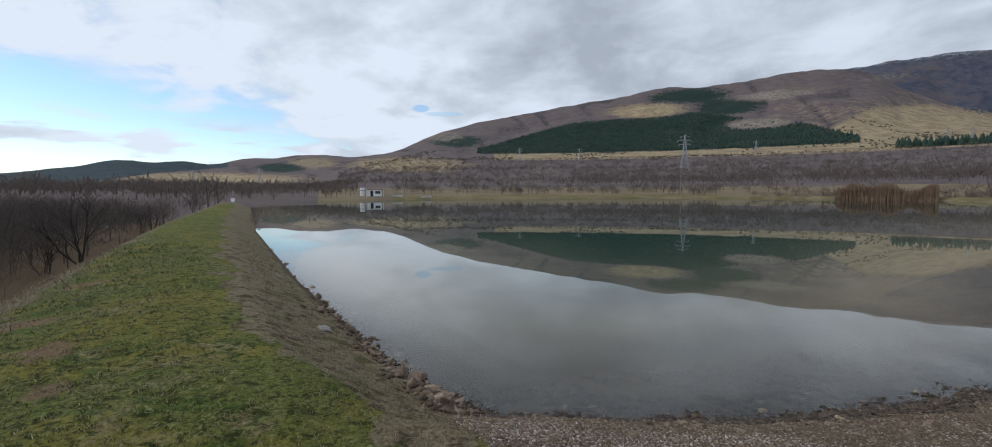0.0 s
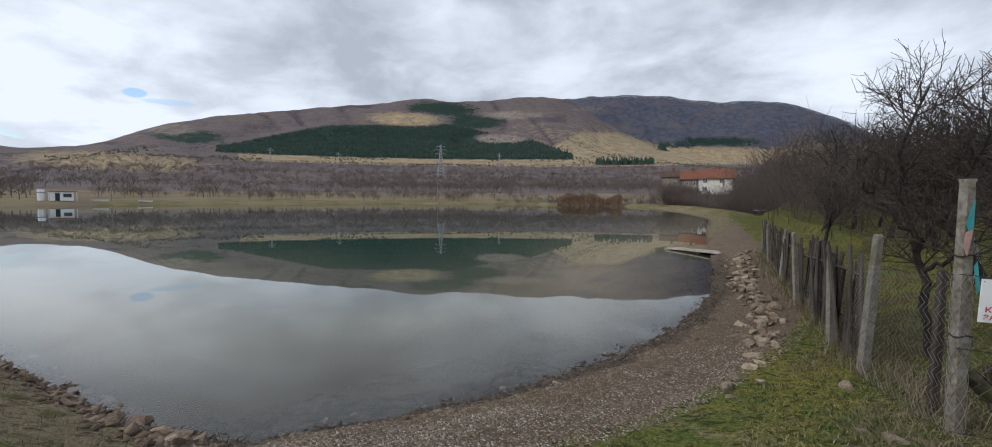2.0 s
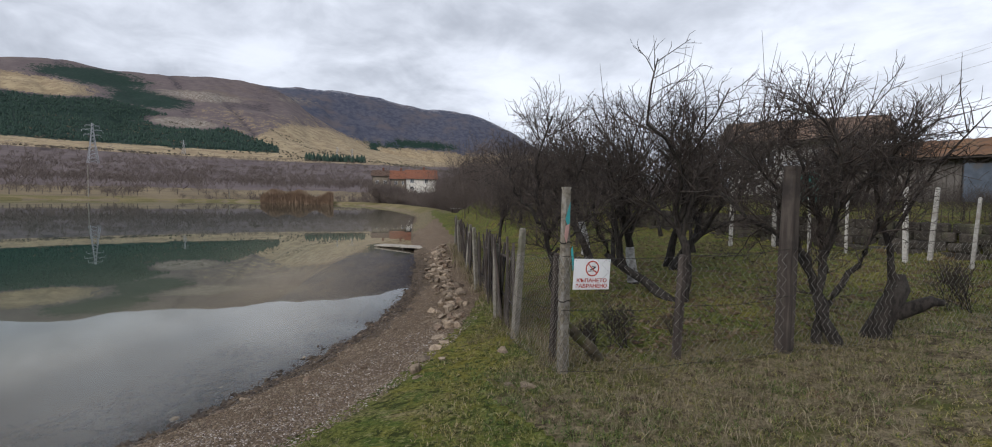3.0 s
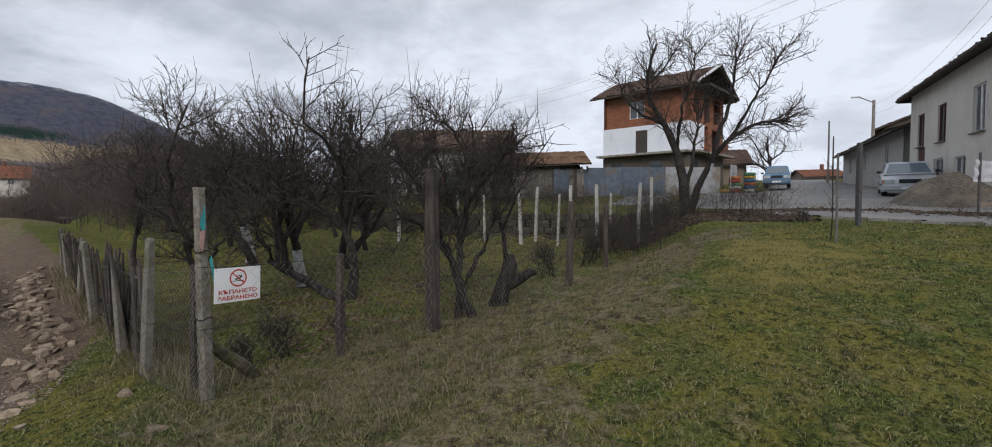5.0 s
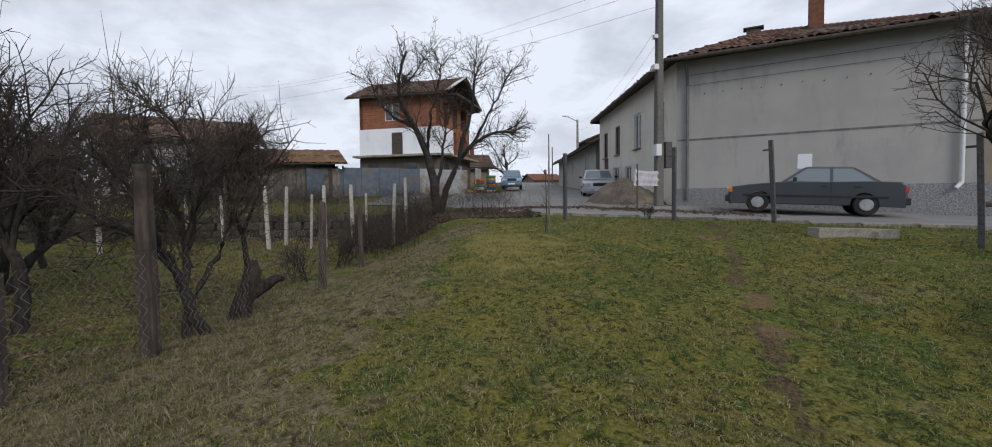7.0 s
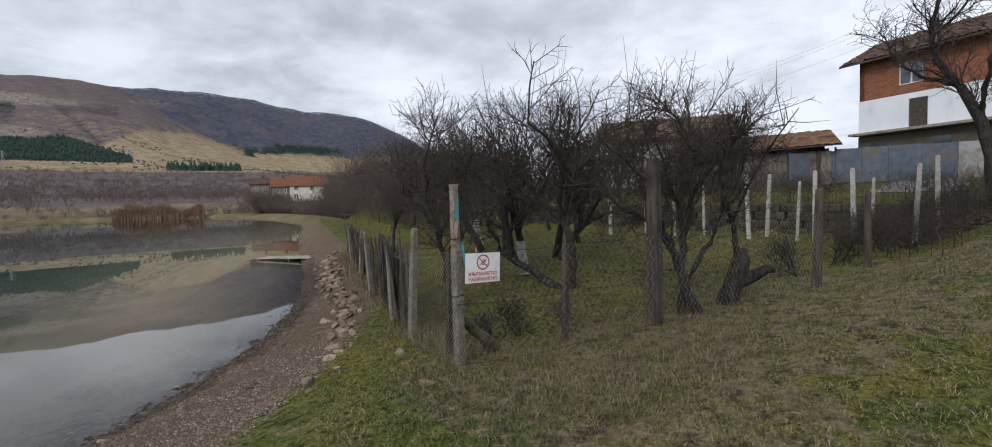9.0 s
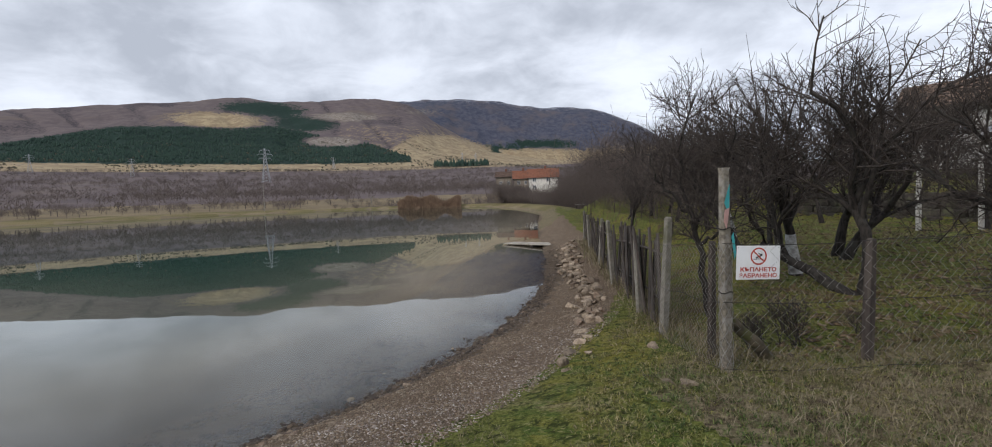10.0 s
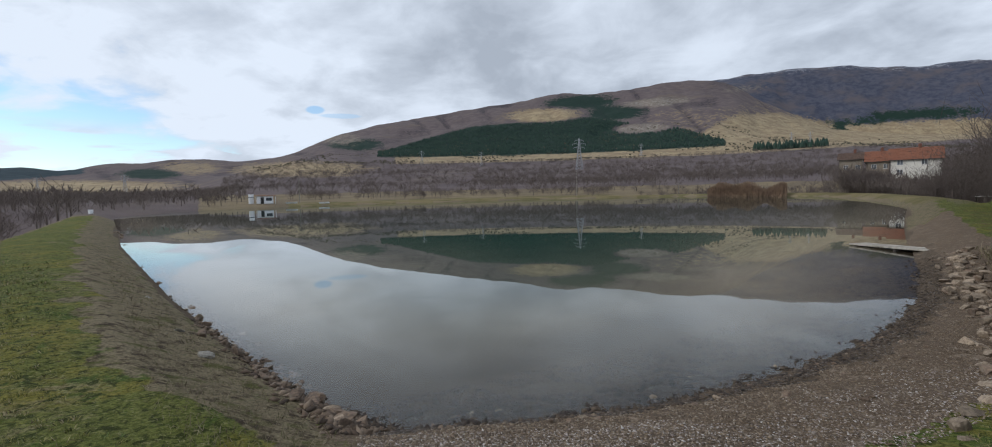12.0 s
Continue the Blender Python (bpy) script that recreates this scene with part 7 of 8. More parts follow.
    for i in range(12):
        z, a = 0.5 + 0.07 * i, i * 2.4
        twig = Sticks()
        twig.add([(0.125, 0.04, z), (0.125 + 0.16 * math.cos(a), 0.04 + 0.16 * math.sin(a), z + 0.22)], (0.005, 0.002), 3)
        dress("twig", twig.mesh("twig"), TWIG, st)
    dress("sapling", s.mesh("sapling"), TWIG, st)


fences()


# ---- the notice on the fence ----
def notice():
    h = thing("warning_sign", Matrix.Translation((3.27, 3.27, 1.725)) @ pose(0, 0, 0, 0, 2.5, -10), "white enamel notice forbidding bathing, wired to the netting", "sign")
    part("plate", box((0.40, 0.006, 0.29), bevel=0.002), WHITE_ENAMEL, h, "white plate with rounded corners")

    def words(text, z, width):
        cu = bpy.data.curves.new("words", "FONT")
        cu.body, cu.align_x, cu.align_y, cu.size, cu.extrude, cu.offset = text, "CENTER", "CENTER", 0.05, 0.0008, 0.0012
        tmp = bpy.data.objects.new("words", cu)
        scene.collection.objects.link(tmp)
        bpy.context.view_layer.update()
        me = bpy.data.meshes.new_from_object(tmp.evaluated_get(bpy.context.evaluated_depsgraph_get()))
        bpy.data.objects.remove(tmp)
        xs = [v.co.x for v in me.vertices]
        k = width / (max(xs) - min(xs))
        me.transform(Matrix.Translation((0, -0.0045, z)) @ Matrix.Rotation(radians(90), 4, "X") @ Matrix.Diagonal((k, 0.95, 1, 1)))
        me.materials.clear()
        dress("lettering", me, RED_PAINT, h, "red capital letters")

    words("КЪПАНЕТО", -0.060, 0.33)
    words("ЗАБРАНЕНО", -0.112, 0.345)
    bm = bmesh.new()
    for i in range(36):
        a, b = i * math.pi / 18, (i + 1) * math.pi / 18
        ring = [bm.verts.new((r * math.cos(t), -0.0042, 0.055 + r * math.sin(t))) for r, t in ((0.062, a), (0.075, a), (0.075, b), (0.062, b))]
        bm.faces.new(ring)
    add_box(bm, (0.135, 0.002, 0.010), (0, -0.0045, 0.055), tilt=(0, 42, 0))
    part("ring", bm, RED_PAINT, h, "red ring with a slash")
    bm = bmesh.new()
    add_box(bm, (0.014, 0.0016, 0.014), (0.026, -0.0044, 0.068), bevel=0.0006)
    add_box(bm, (0.055, 0.0016, 0.012), (0.0, -0.0044, 0.052), tilt=(0, -20, 0))
    add_box(bm, (0.028, 0.0016, 0.008), (0.008, -0.0044, 0.074), tilt=(0, 25, 0))
    for i in range(3):
        add_box(bm, (0.03, 0.0016, 0.006), (-0.034 + 0.034 * i, -0.0044, 0.030 + 0.002 * (i % 2)))
    part("pictogram", bm, BLACK_PAINT, h, "black swimmer pictogram over waves")
    s = Sticks()
    for x in (-0.185, 0.185):
        s.add([(x, -0.006, 0.125), (x, 0.01, 0.16), (x + 0.01, 0.03, 0.20)], (0.0025, 0.0025, 0.0025), 4)
    dress("tie_wire", s.mesh("tie_wire"), RUST_WIRE, h)


notice()


# ---- poles, wires, street furniture ----
PALE_STEEL = plain("pale_steel", (0.40, 0.41, 0.43), 0.6, 0.2)


def lattice_tower(name, label, x, y, height, group=""):
    h = thing(name, pose(x, y, gz(x, y), 0, 0, 20), label, "pylon", group)
    s = Sticks()

    def leg(sx, sy, z):
        w = 0.095 * height * (1 - z / height) ** 1.3 + 0.012 * height
        return np.array((sx * w, sy * w, z))

    zs = np.linspace(0, height, 12)
    t = height * 0.004
    for sx, sy in ((1, 1), (1, -1), (-1, 1), (-1, -1)):
        s.add([leg(sx, sy, z) for z in zs], np.full(12, t * 1.5), 4)
    for i in range(11):
        a, b = zs[i], zs[i + 1]
        for (p, q) in (((1, 1), (1, -1)), ((1, -1), (-1, -1)), ((-1, -1), (-1, 1)), ((-1, 1), (1, 1))):
            s.add([leg(*p, a), leg(*q, b)], (t, t), 3)
            s.add([leg(*q, a), leg(*p, b)], (t, t), 3)
    dress("mast", s.mesh("mast"), PALE_STEEL, h)
    for z, w in ((0.70, 0.17), (0.82, 0.21), (0.93, 0.14)):
        s = Sticks()
        for k in (1, -1):
            s.add([leg(k, 0, z * height), (k * w * height, 0, z * height + 0.01 * height)], (t * 1.4, t), 4)
            s.add([leg(k, 0, z * height + 0.04 * height), (k * w * height, 0, z * height + 0.01 * height)], (t, t), 3)
            s.add([(k * w * height, 0, z * height), (k * w * height, 0, z * height - 0.05 * height)], (t * 1.5, t * 1.5), 4)
        dress("crossarm", s.mesh("crossarm"), PALE_STEEL, h)
    return h


def poles():
    lattice_tower("pylon", "tall pale lattice pylon standing among the far orchards", -88.2, 593.5, 38.0, "pylons")
    tower = None
    for az, r in ((-20.0, 760), (-27.0, 820), (-1.5, 900), (13.2, 1000), (14.8, 1010), (-56.0, 800), (-62.0, 900)):
        x, y = r * math.sin(radians(az)), r * math.cos(radians(az))
        if tower:
            copy_thing(tower, pose(x, y, gz(x, y), 0, 0, 30))
        else:
            tower = lattice_tower("pylon", "lattice pylon at the foot of the mountain", x, y, 23.0, "pylons")
    h = thing("utility_pole", pose(16.95, -8.35, gz(16.95, -8.35)), "tall square concrete pole with meter box and brackets", "utility pole")
    bm = bmesh.new()
    w0, w1, top = 0.145, 0.095, 10.6
    rings = [[bm.verts.new((sx * w, sy * w, z)) for sx, sy in ((-1, -1), (1, -1), (1, 1), (-1, 1))] for z, w in ((-0.3, w0), (top, w1))]
    for i in range(4):
        bm.faces.new((rings[0][i], rings[0][(i + 1) % 4], rings[1][(i + 1) % 4], rings[1][i]))
    bm.faces.new(rings[1])
    bmesh.ops.bevel(bm, geom=[e for e in bm.edges if abs(e.verts[0].co.z - e.verts[1].co.z) > 1], offset=0.03, segments=1, affect="EDGES")
    part("shaft", bm, rough_mat("pole_concrete", (0.155, 0.15, 0.14), (0.11, 0.105, 0.10), 18, 0.92, 0.4, 0.006), h)
    part("meter_box", box((0.30, 0.20, 0.42), (-0.22, 0.16, 2.05), bevel=0.015), PVC, h, "white meter box")
    part("cabinet", box((0.34, 0.24, 0.95), (0.10, -0.36, 1.9), bevel=0.015), GREY_STEEL, h, "grey cable cabinet")
    part("junction_box", box((0.34, 0.18, 0.20), (-0.12, 0.22, 5.0), bevel=0.01), PVC, h)
    part("junction_box", box((0.2, 0.14, 0.14), (-0.10, 0.20, 6.1), bevel=0.01), PVC, h)
    for z in (9.4, 9.9, 10.4):
        part("bracket", box((0.08, 1.0, 0.07), (0, 0, z), 40), GREY_STEEL, h)
        for k in (-0.45, 0.45):
            part("insulator", tube((k * math.sin(radians(-40)), k * math.cos(radians(40)), z + 0.03), (k * math.sin(radians(-40)), k * math.cos(radians(40)), z + 0.16), 0.035), PVC, h)
    s = Sticks()
    s.add([(0.19, -0.12, 1.0), (0.18, -0.12, 5.0), (0.15, -0.1, 9.0)], (0.02, 0.02, 0.02), 5)
    s.add([(-0.05, 0.21, 2.2), (-0.1, 0.2, 5.0), (-0.08, 0.17, 9.4)], (0.012, 0.012, 0.012), 5)
    dress("cable", s.mesh("cable"), BLACK_PAINT, h)
    b = thing("tarpaulin", pose(16.5, -7.75, 0), "white tarpaulin sheet hung beside the pole", "tarpaulin")
    bm = bmesh.new()
    bmesh.ops.create_grid(bm, x_segments=14, y_segments=8, size=0.5)
    for v in bm.verts:
        u, w = v.co.x, v.co.y
        v.co = Vector((u * 1.6, 0.035 * math.sin(9 * u) * (0.6 - w) + 0.02 * math.sin(14 * w), w * 0.58 + 3.15 - 0.06 * (1 - 4 * u * u) * (w + 0.5)))
    bm.transform(pose(0, 0, 0, 0, 0, -58))
    bmesh.ops.solidify(bm, geom=bm.faces[:], thickness=0.006)
    part("sheet", bm, plain("tarpaulin_sheet", (0.50, 0.49, 0.52), 0.7), b, smooth=True)
    part("prop", tube((-0.34, 0.55, gz(16.2, -7.2) - 0.1), (-0.34, 0.55, 3.6), 0.03), GREY_STEEL, b)
    # overhead wires
    for i, (p, q, sag) in enumerate((((16.9, -8.0, 10.3), (58, 24, 15.5), 1.2), ((16.6, -8.4, 9.9), (56, 27, 14.4), 1.3), ((17.2, -8.4, 9.4), (55, 30, 13.0), 1.4), ((17.0, -8.3, 8.6), (46.4, -13.9, 9.9), 0.7),
                                    ((17.0, -8.4, 10.3), (2.0, -34, 11.5), 0.9), ((17.2, -8.2, 9.9), (3.0, -35, 11.0), 1.0), ((17.0, -8.4, 8.2), (46.2, -13.7, 9.2), 0.9))):
        w = thing("overhead_wire", pose(*p), "thin dark overhead wire", "wire", "overhead wires")
        s = Sticks()
        s.add([(np.array(q) - p) * t + (0, 0, -4 * sag * t * (1 - t)) for t in np.linspace(0, 1, 24)], np.full(24, 0.006), 4)
        dress("strand", s.mesh("strand"), WIRE, w)
    l = thing("street_lamp", pose(46.3, -13.85, gz(46.3, -13.85)), "concrete street lamp post with one arm", "street lamp")
    part("pole", tube((0, 0, -0.2), (0, 0, 6.6), 0.15, 0.10, 8), CONCRETE, l)
    part("arm", tube((0, 0, 6.4), (-0.2, 1.0, 6.85), 0.035, sides=6), GREY_STEEL, l)
    part("lamp_head", box((0.22, 0.62, 0.12), (-0.24, 1.25, 6.88), 10, 0.04), PVC, l)
    for x, y, hgt in ((56.0, -13.2, 6.0), (64, -15.5, 5.0)):
        t = thing("telegraph_pole", pose(x, y, gz(x, y)), "thin wooden telegraph pole up the street", "pole", "telegraph poles")
        part("pole", tube((0, 0, -0.2), (0.05, 0, hgt), 0.10, 0.07, 7), GREY_PLANK, t)
    for x, y, hgt in ((-110.6, 129.1, 7.5), (-29.0, 187.0, 9.5), (8.0, 186.0, 5.0), (48.0, 139.0, 7.0), (52.5, 136.5, 7.5)):
        t = thing("telegraph_pole", pose(x, y, gz(x, y)), "pale pole standing on the far bank", "pole", "telegraph poles")
        part("pole", tube((0, 0, -0.2), (0, 0, hgt), 0.13, 0.09, 7), CONCRETE, t)
        part("crossbar", box((1.0, 0.08, 0.08), (0, 0, hgt - 0.3)), GREY_PLANK, t)


poles()


def street_clutter():
    p = thing("sand_pile", pose(20.1, -8.4, gz(20.1, -8.4)), "heap of brown building sand at the roadside", "sand heap")
    bm = bmesh.new()
    bmesh.ops.create_grid(bm, x_segments=44, y_segments=44, size=2.1)
    for v in bm.verts:
        r = math.hypot(v.co.x * 0.95, v.co.y)
        h = 1.2 * max(0.0, 1 - r / 1.75) ** 0.95 + 0.5 * max(0.0, 1 - math.hypot(v.co.x - 1.0, v.co.y - 0.7) / 1.2)
        v.co.z = h - 0.12 + 0.11 * noise.fractal((v.co.x * 1.7, v.co.y * 1.7, 3), 0.8, 2.0, 4) * min(1, h * 4)
    part("mound", bm, rough_mat("sand", (0.16, 0.135, 0.11), (0.085, 0.072, 0.06), 14, 0.95, 0.6, 0.02, (0.20, 0.165, 0.125), 1.5), p, smooth=True)
    colours = {k: plain("tyre_" + k, c, 0.8, 0, 0.2, 5) for k, c in (("red", (0.35, 0.06, 0.04)), ("green", (0.07, 0.22, 0.12)), ("yellow", (0.50, 0.33, 0.07)), ("blue", (0.04, 0.15, 0.33)), ("white", (0.5, 0.5, 0.48)), ("orange", (0.45, 0.14, 0.04)))}
    for x, y, names in ((33.6, -3.1, ("red", "white", "green", "red", "orange")), (33.8, -3.95, ("white", "blue", "orange", "blue", "yellow", "green")), (32.9, -2.4, ("yellow",))):
        for i, c in enumerate(names):
            t = thing("painted_tyre", pose(x, y, gz(x, y) + 0.20 * i + 0.03, 0, 0, 40 * i), "old car tyre painted %s, stacked by the fence" % c, "tyre", "painted tyres")
            bm = bmesh.new()
            rings = []
            for k in range(20):
                a = k * math.pi / 10
                ring = [bm.verts.new(((0.22 + rr) * math.cos(a), (0.22 + rr) * math.sin(a), zz)) for rr, zz in ((0.0, 0.03), (0.07, 0.0), (0.12, 0.03), (0.12, 0.16), (0.07, 0.19), (0.0, 0.16))]
                rings.append(ring)
            for k in range(20):
                a, b = rings[k], rings[(k + 1) % 20]
                for j in range(6):
                    bm.faces.new((a[j], b[j], b[(j + 1) % 6], a[(j + 1) % 6]))
            part("tyre", bm, colours[c], t, smooth=True)
    b = thing("bench", pose(4.0, -6.15, gz(4.0, -6.15), 0, 0, -52), "low weathered grey wooden bench on the grass", "bench")
    for y in (-0.13, 0.0, 0.13):
        part("seat_board", box((1.7, 0.115, 0.035), (0, y, 0.43), bevel=0.006), GREY_PLANK, b)
    for x in (-0.65, 0.65):
        for y in (-0.14, 0.14):
            part("leg", box((0.06, 0.06, 0.43), (x, y * 1.15, 0.21), tilt=(8 if y < 0 else -8, 0, 0)), GREY_PLANK, b)
        part("stretcher", box((0.05, 0.32, 0.05), (x, 0, 0.14)), GREY_PLANK, b)


street_clutter()


# ---- by the lake ----
PALE_PLANK = rough_mat("pale_plank", (0.42, 0.385, 0.33), (0.29, 0.26, 0.22), 12, 0.95, 0.4, 0.006, (0.20, 0.18, 0.15), 2.0, vary=0.2)


def lakeside():
    j = thing("jetty", pose(8.7, 20.9, 0, 0, 0, 0), "short pale plank jetty lying on the shore", "jetty")
    a, b = Vector((7.6, 23.0, 0.06)), Vector((9.25, 19.4, 0.17))
    d = (b - a).normalized()
    n = Vector((-d.y, d.x, 0)).normalized()
    for k in range(3):
        o = n * (k - 1) * 0.26
        bm = box(((b - a).length, 0.24, 0.06), (0, 0, 0), bevel=0.01)
        bm.transform(Matrix.Translation((a + b) / 2 + o) @ d.to_track_quat("X", "Z").to_matrix().to_4x4())
        placed(j, "plank", bm, PALE_PLANK)
    for t in (0.08, 0.5, 0.9):
        p = a.lerp(b, t)
        placed(j, "bearer", tube(p - n * 0.42 - Vector((0, 0, 0.09)), p + n * 0.42 - Vector((0, 0, 0.09)), 0.06, sides=6), OLD_BOARD)
        placed(j, "pile", tube(p + n * 0.3 - Vector((0, 0, 0.7)), p + n * 0.3, 0.05, sides=6), OLD_BOARD)
    t = thing("picnic_table", pose(26.0, 51.0, gz(26.0, 51.0), 0, 0, 30), "small wooden picnic table on the bank", "table")
    part("tabletop", box((1.5, 0.7, 0.06), (0, 0, 0.74), bevel=0.01), GREY_PLANK, t)
    for x in (-0.55, 0.55):
        for y in (-0.3, 0.3):
            part("leg", box((0.08, 0.08, 0.72), (x, y, 0.36)), OLD_BOARD, t)
    # the white cabins and boats at the far corner
    x0, y0 = -115.2, 119.7
    base = gz(x0, y0)
    h = thing("fishing_hut", pose(x0, y0, base, 0, 0, 45), "white cabin with a red-brown canopy at the water", "hut")
    part("cabin", box((4.6, 2.4, 2.3), (-0.4, 0, 1.2), bevel=0.03), WHITE_ENAMEL, h)
    part("canopy", box((5.6, 2.9, 0.14), (-0.2, -0.2, 2.5), tilt=(3, 0, 0)), CHIMNEY_BRICK, h, "red-brown sheet canopy")
    part("doorway", box((0.9, 0.06, 1.9), (-1.2, -1.21, 1.05)), TRIM, h)
    part("window", box((1.6, 0.06, 0.9), (0.7, -1.21, 1.4)), GLASS, h)
    for x in (-2.9, 2.5):
        part("post", tube((x, -1.5, 0), (x, -1.5, 2.4), 0.06, sides=6), WHITE_ENAMEL, h)
    k = thing("water_tank", pose(x0 - 3.4, y0 - 2.6, gz(x0 - 3.4, y0 - 2.6)), "white upright tank beside the cabin", "tank")
    part("tank", tube((0, 0, 0), (0, 0, 2.9), 0.75, 0.75, 18), WHITE_ENAMEL, k)
    part("band", tube((0, 0, 1.9), (0, 0, 2.1), 0.77, 0.77, 18), SHEET_BLUE, k)
    for bx, by, tt in ((-109.5, 124.0, 30), (-103.0, 131.5, 60)):
        b = thing("rowing_boat", pose(bx, by, max(gz(bx, by), 0.0) + 0.02, 0, 0, tt), "small white rowing boat pulled up on the bank", "boat", "rowing boats")
        bm = bmesh.new()
        prof = [(-1.6, 0.45), (-1.0, 0.62), (0.2, 0.66), (1.2, 0.45), (1.8, 0.05)]
        rows = [[bm.verts.new((x, s * w, z)) for s, w, z in ((-1, w, 0.5), (-1, w * 0.6, 0.05), (1, w * 0.6, 0.05), (1, w, 0.5))] for x, w in prof]
        for p, q in zip(rows, rows[1:]):
            for i in range(3):
                bm.faces.new((p[i], p[i + 1], q[i + 1], q[i]))
        bm.faces.new(rows[0])
        bmesh.ops.solidify(bm, geom=bm.faces[:], thickness=0.04)
        part("hull", bm, WHITE_ENAMEL, b)
        part("thwart", box((0.25, 1.1, 0.04), (0, 0, 0.4)), GREY_PLANK, b)
    m = thing("marker_stone", pose(-83.8, 51.3, gz(-83.8, 51.3)), "small white marker block at the far end of the dam", "marker")
    part("block", box((0.5, 0.5, 0.75), (0, 0, 0.3), bevel=0.05), WHITE_ENAMEL, m)


lakeside()

# ---- stones, shingle, turf ----
def stone_mesh(seed):
    rng = np.random.default_rng(seed)
    bm = bmesh.new()
    bmesh.ops.create_icosphere(bm, subdivisions=2, radius=0.5)
    sharp = rng.uniform(0.10, 0.16)
    cuts = [(Vector(rng.normal(0, 1, 3)).normalized(), rng.uniform(sharp, 0.30)) for _ in range(11)]
    for v in bm.verts:
        for n, d in cuts:
            over = v.co.dot(n) - d
            if over > 0:
                v.co -= n * over
        v.co += Vector(rng.normal(0, 0.008, 3))
        v.co.z *= 0.62
    me = bpy.data.meshes.new("stone")
    bm.to_mesh(me)
    bm.free()
    return me


STONES = [stone_mesh(100 + i) for i in range(10)]


def place_stone(parent, x, y, size, rng, material_of, sink=0.3, z=None):
    me = STONES[int(rng.integers(len(STONES)))]
    key = material_of
    name = me.name + "_" + key.name
    use = bpy.data.meshes.get(name)
    if not use:
        use = me.copy()
        use.name = name
        use.materials.append(key)
    ob = new("stone", use)
    ob.parent = parent
    s = size * rng.uniform(0.8, 1.25, 3)
    zz = (gz(x, y) if z is None else z) + size * (0.34 - sink)
    ob.matrix_world = Matrix.Translation((x, y, zz)) @ Euler(rng.uniform(-0.35, 0.35, 2).tolist() + [rng.uniform(0, 6.28)]).to_matrix().to_4x4() @ Matrix.Diagonal((*s, 1))
    return ob


def shore_stones():
    rng = np.random.default_rng(61)
    row = new("stone_row")
    tagged(row, "row of pale rough stones along the bank above the shingle", "stones", kind="structure")
    path = np.array([(2.35, 5.0), (3.0, 6.0), (3.65, 7.0), (4.6, 9.1), (6.4, 13.4), (8.7, 18.6)])
    seg = np.r_[0, np.cumsum(np.hypot(*np.diff(path, axis=0).T))]
    for i in range(190):
        u = 1.6 + (seg[-1] - 1.6) * rng.random() ** 0.9
        k = np.searchsorted(seg, u) - 1
        t = (u - seg[k]) / (seg[k + 1] - seg[k])
        p = path[k] + (path[k + 1] - path[k]) * t
        d = (path[k + 1] - path[k]) / (seg[k + 1] - seg[k])
        off = rng.normal(0.0, 0.17)
        place_stone(row, p[0] + d[1] * off, p[1] - d[0] * off, rng.uniform(0.12, 0.36), rng, STONE if rng.random() < 0.8 else DARK_STONE, 0.24)
    for x, y, s in ((2.15, 4.85, 0.26), (2.05, 4.6, 0.2), (2.4, 5.25, 0.3), (2.55, 5.0, 0.24), (2.72, 5.55, 0.28), (2.95, 5.75, 0.22), (3.15, 4.6, 0.18), (2.62, 3.35, 0.3), (2.5, 3.5, 0.16), (3.05, 6.2, 0.3)):
        place_stone(row, x, y, s, rng, STONE, 0.34)
    rip = new("riprap")
    tagged(rip, "brown angular stones facing the dam at the waterline", "stones", kind="structure")
    for i in range(290):
        a = 4.4 + 46 * rng.random() ** 2.0
        b = 1.92 + rng.normal(0, 0.15)
        x, y = a * DAM_U[0] + b * DAM_N[0], a * DAM_U[1] + b * DAM_N[1]
        place_stone(rip, x, y, (0.07 + 0.22 * rng.random() ** 2) * (1 + 0.01 * a), rng, STONE if rng.random() < 0.2 else DARK_STONE, 0.25)
    for a, b, s in ((7.4, 1.2, 0.34), (9.2, 1.1, 0.30), (13.0, 1.0, 0.36)):
        x, y = a * DAM_U[0] + b * DAM_N[0], a * DAM_U[1] + b * DAM_N[1]
        ob = place_stone(rip, x, y, s, rng, CONCRETE, 0.42)
    loose = new("beach_stones")
    tagged(loose, "loose stones on the shingle and in the shallows", "stones", kind="structure")
    for i in range(70):
        u = rng.random() ** 1.2
        x = -2.2 + 7.5 * u
        y = np.interp(x, [-2.6, -1.3, 0.8, 2.2, 3.5, 5.2], [4.35, 5.0, 6.5, 7.9, 9.6, 12.6]) + rng.normal(-0.3, 0.6)
        place_stone(loose, x, float(y), rng.uniform(0.04, 0.15), rng, DARK_STONE if rng.random() < 0.6 else STONE, 0.3)


shore_stones()


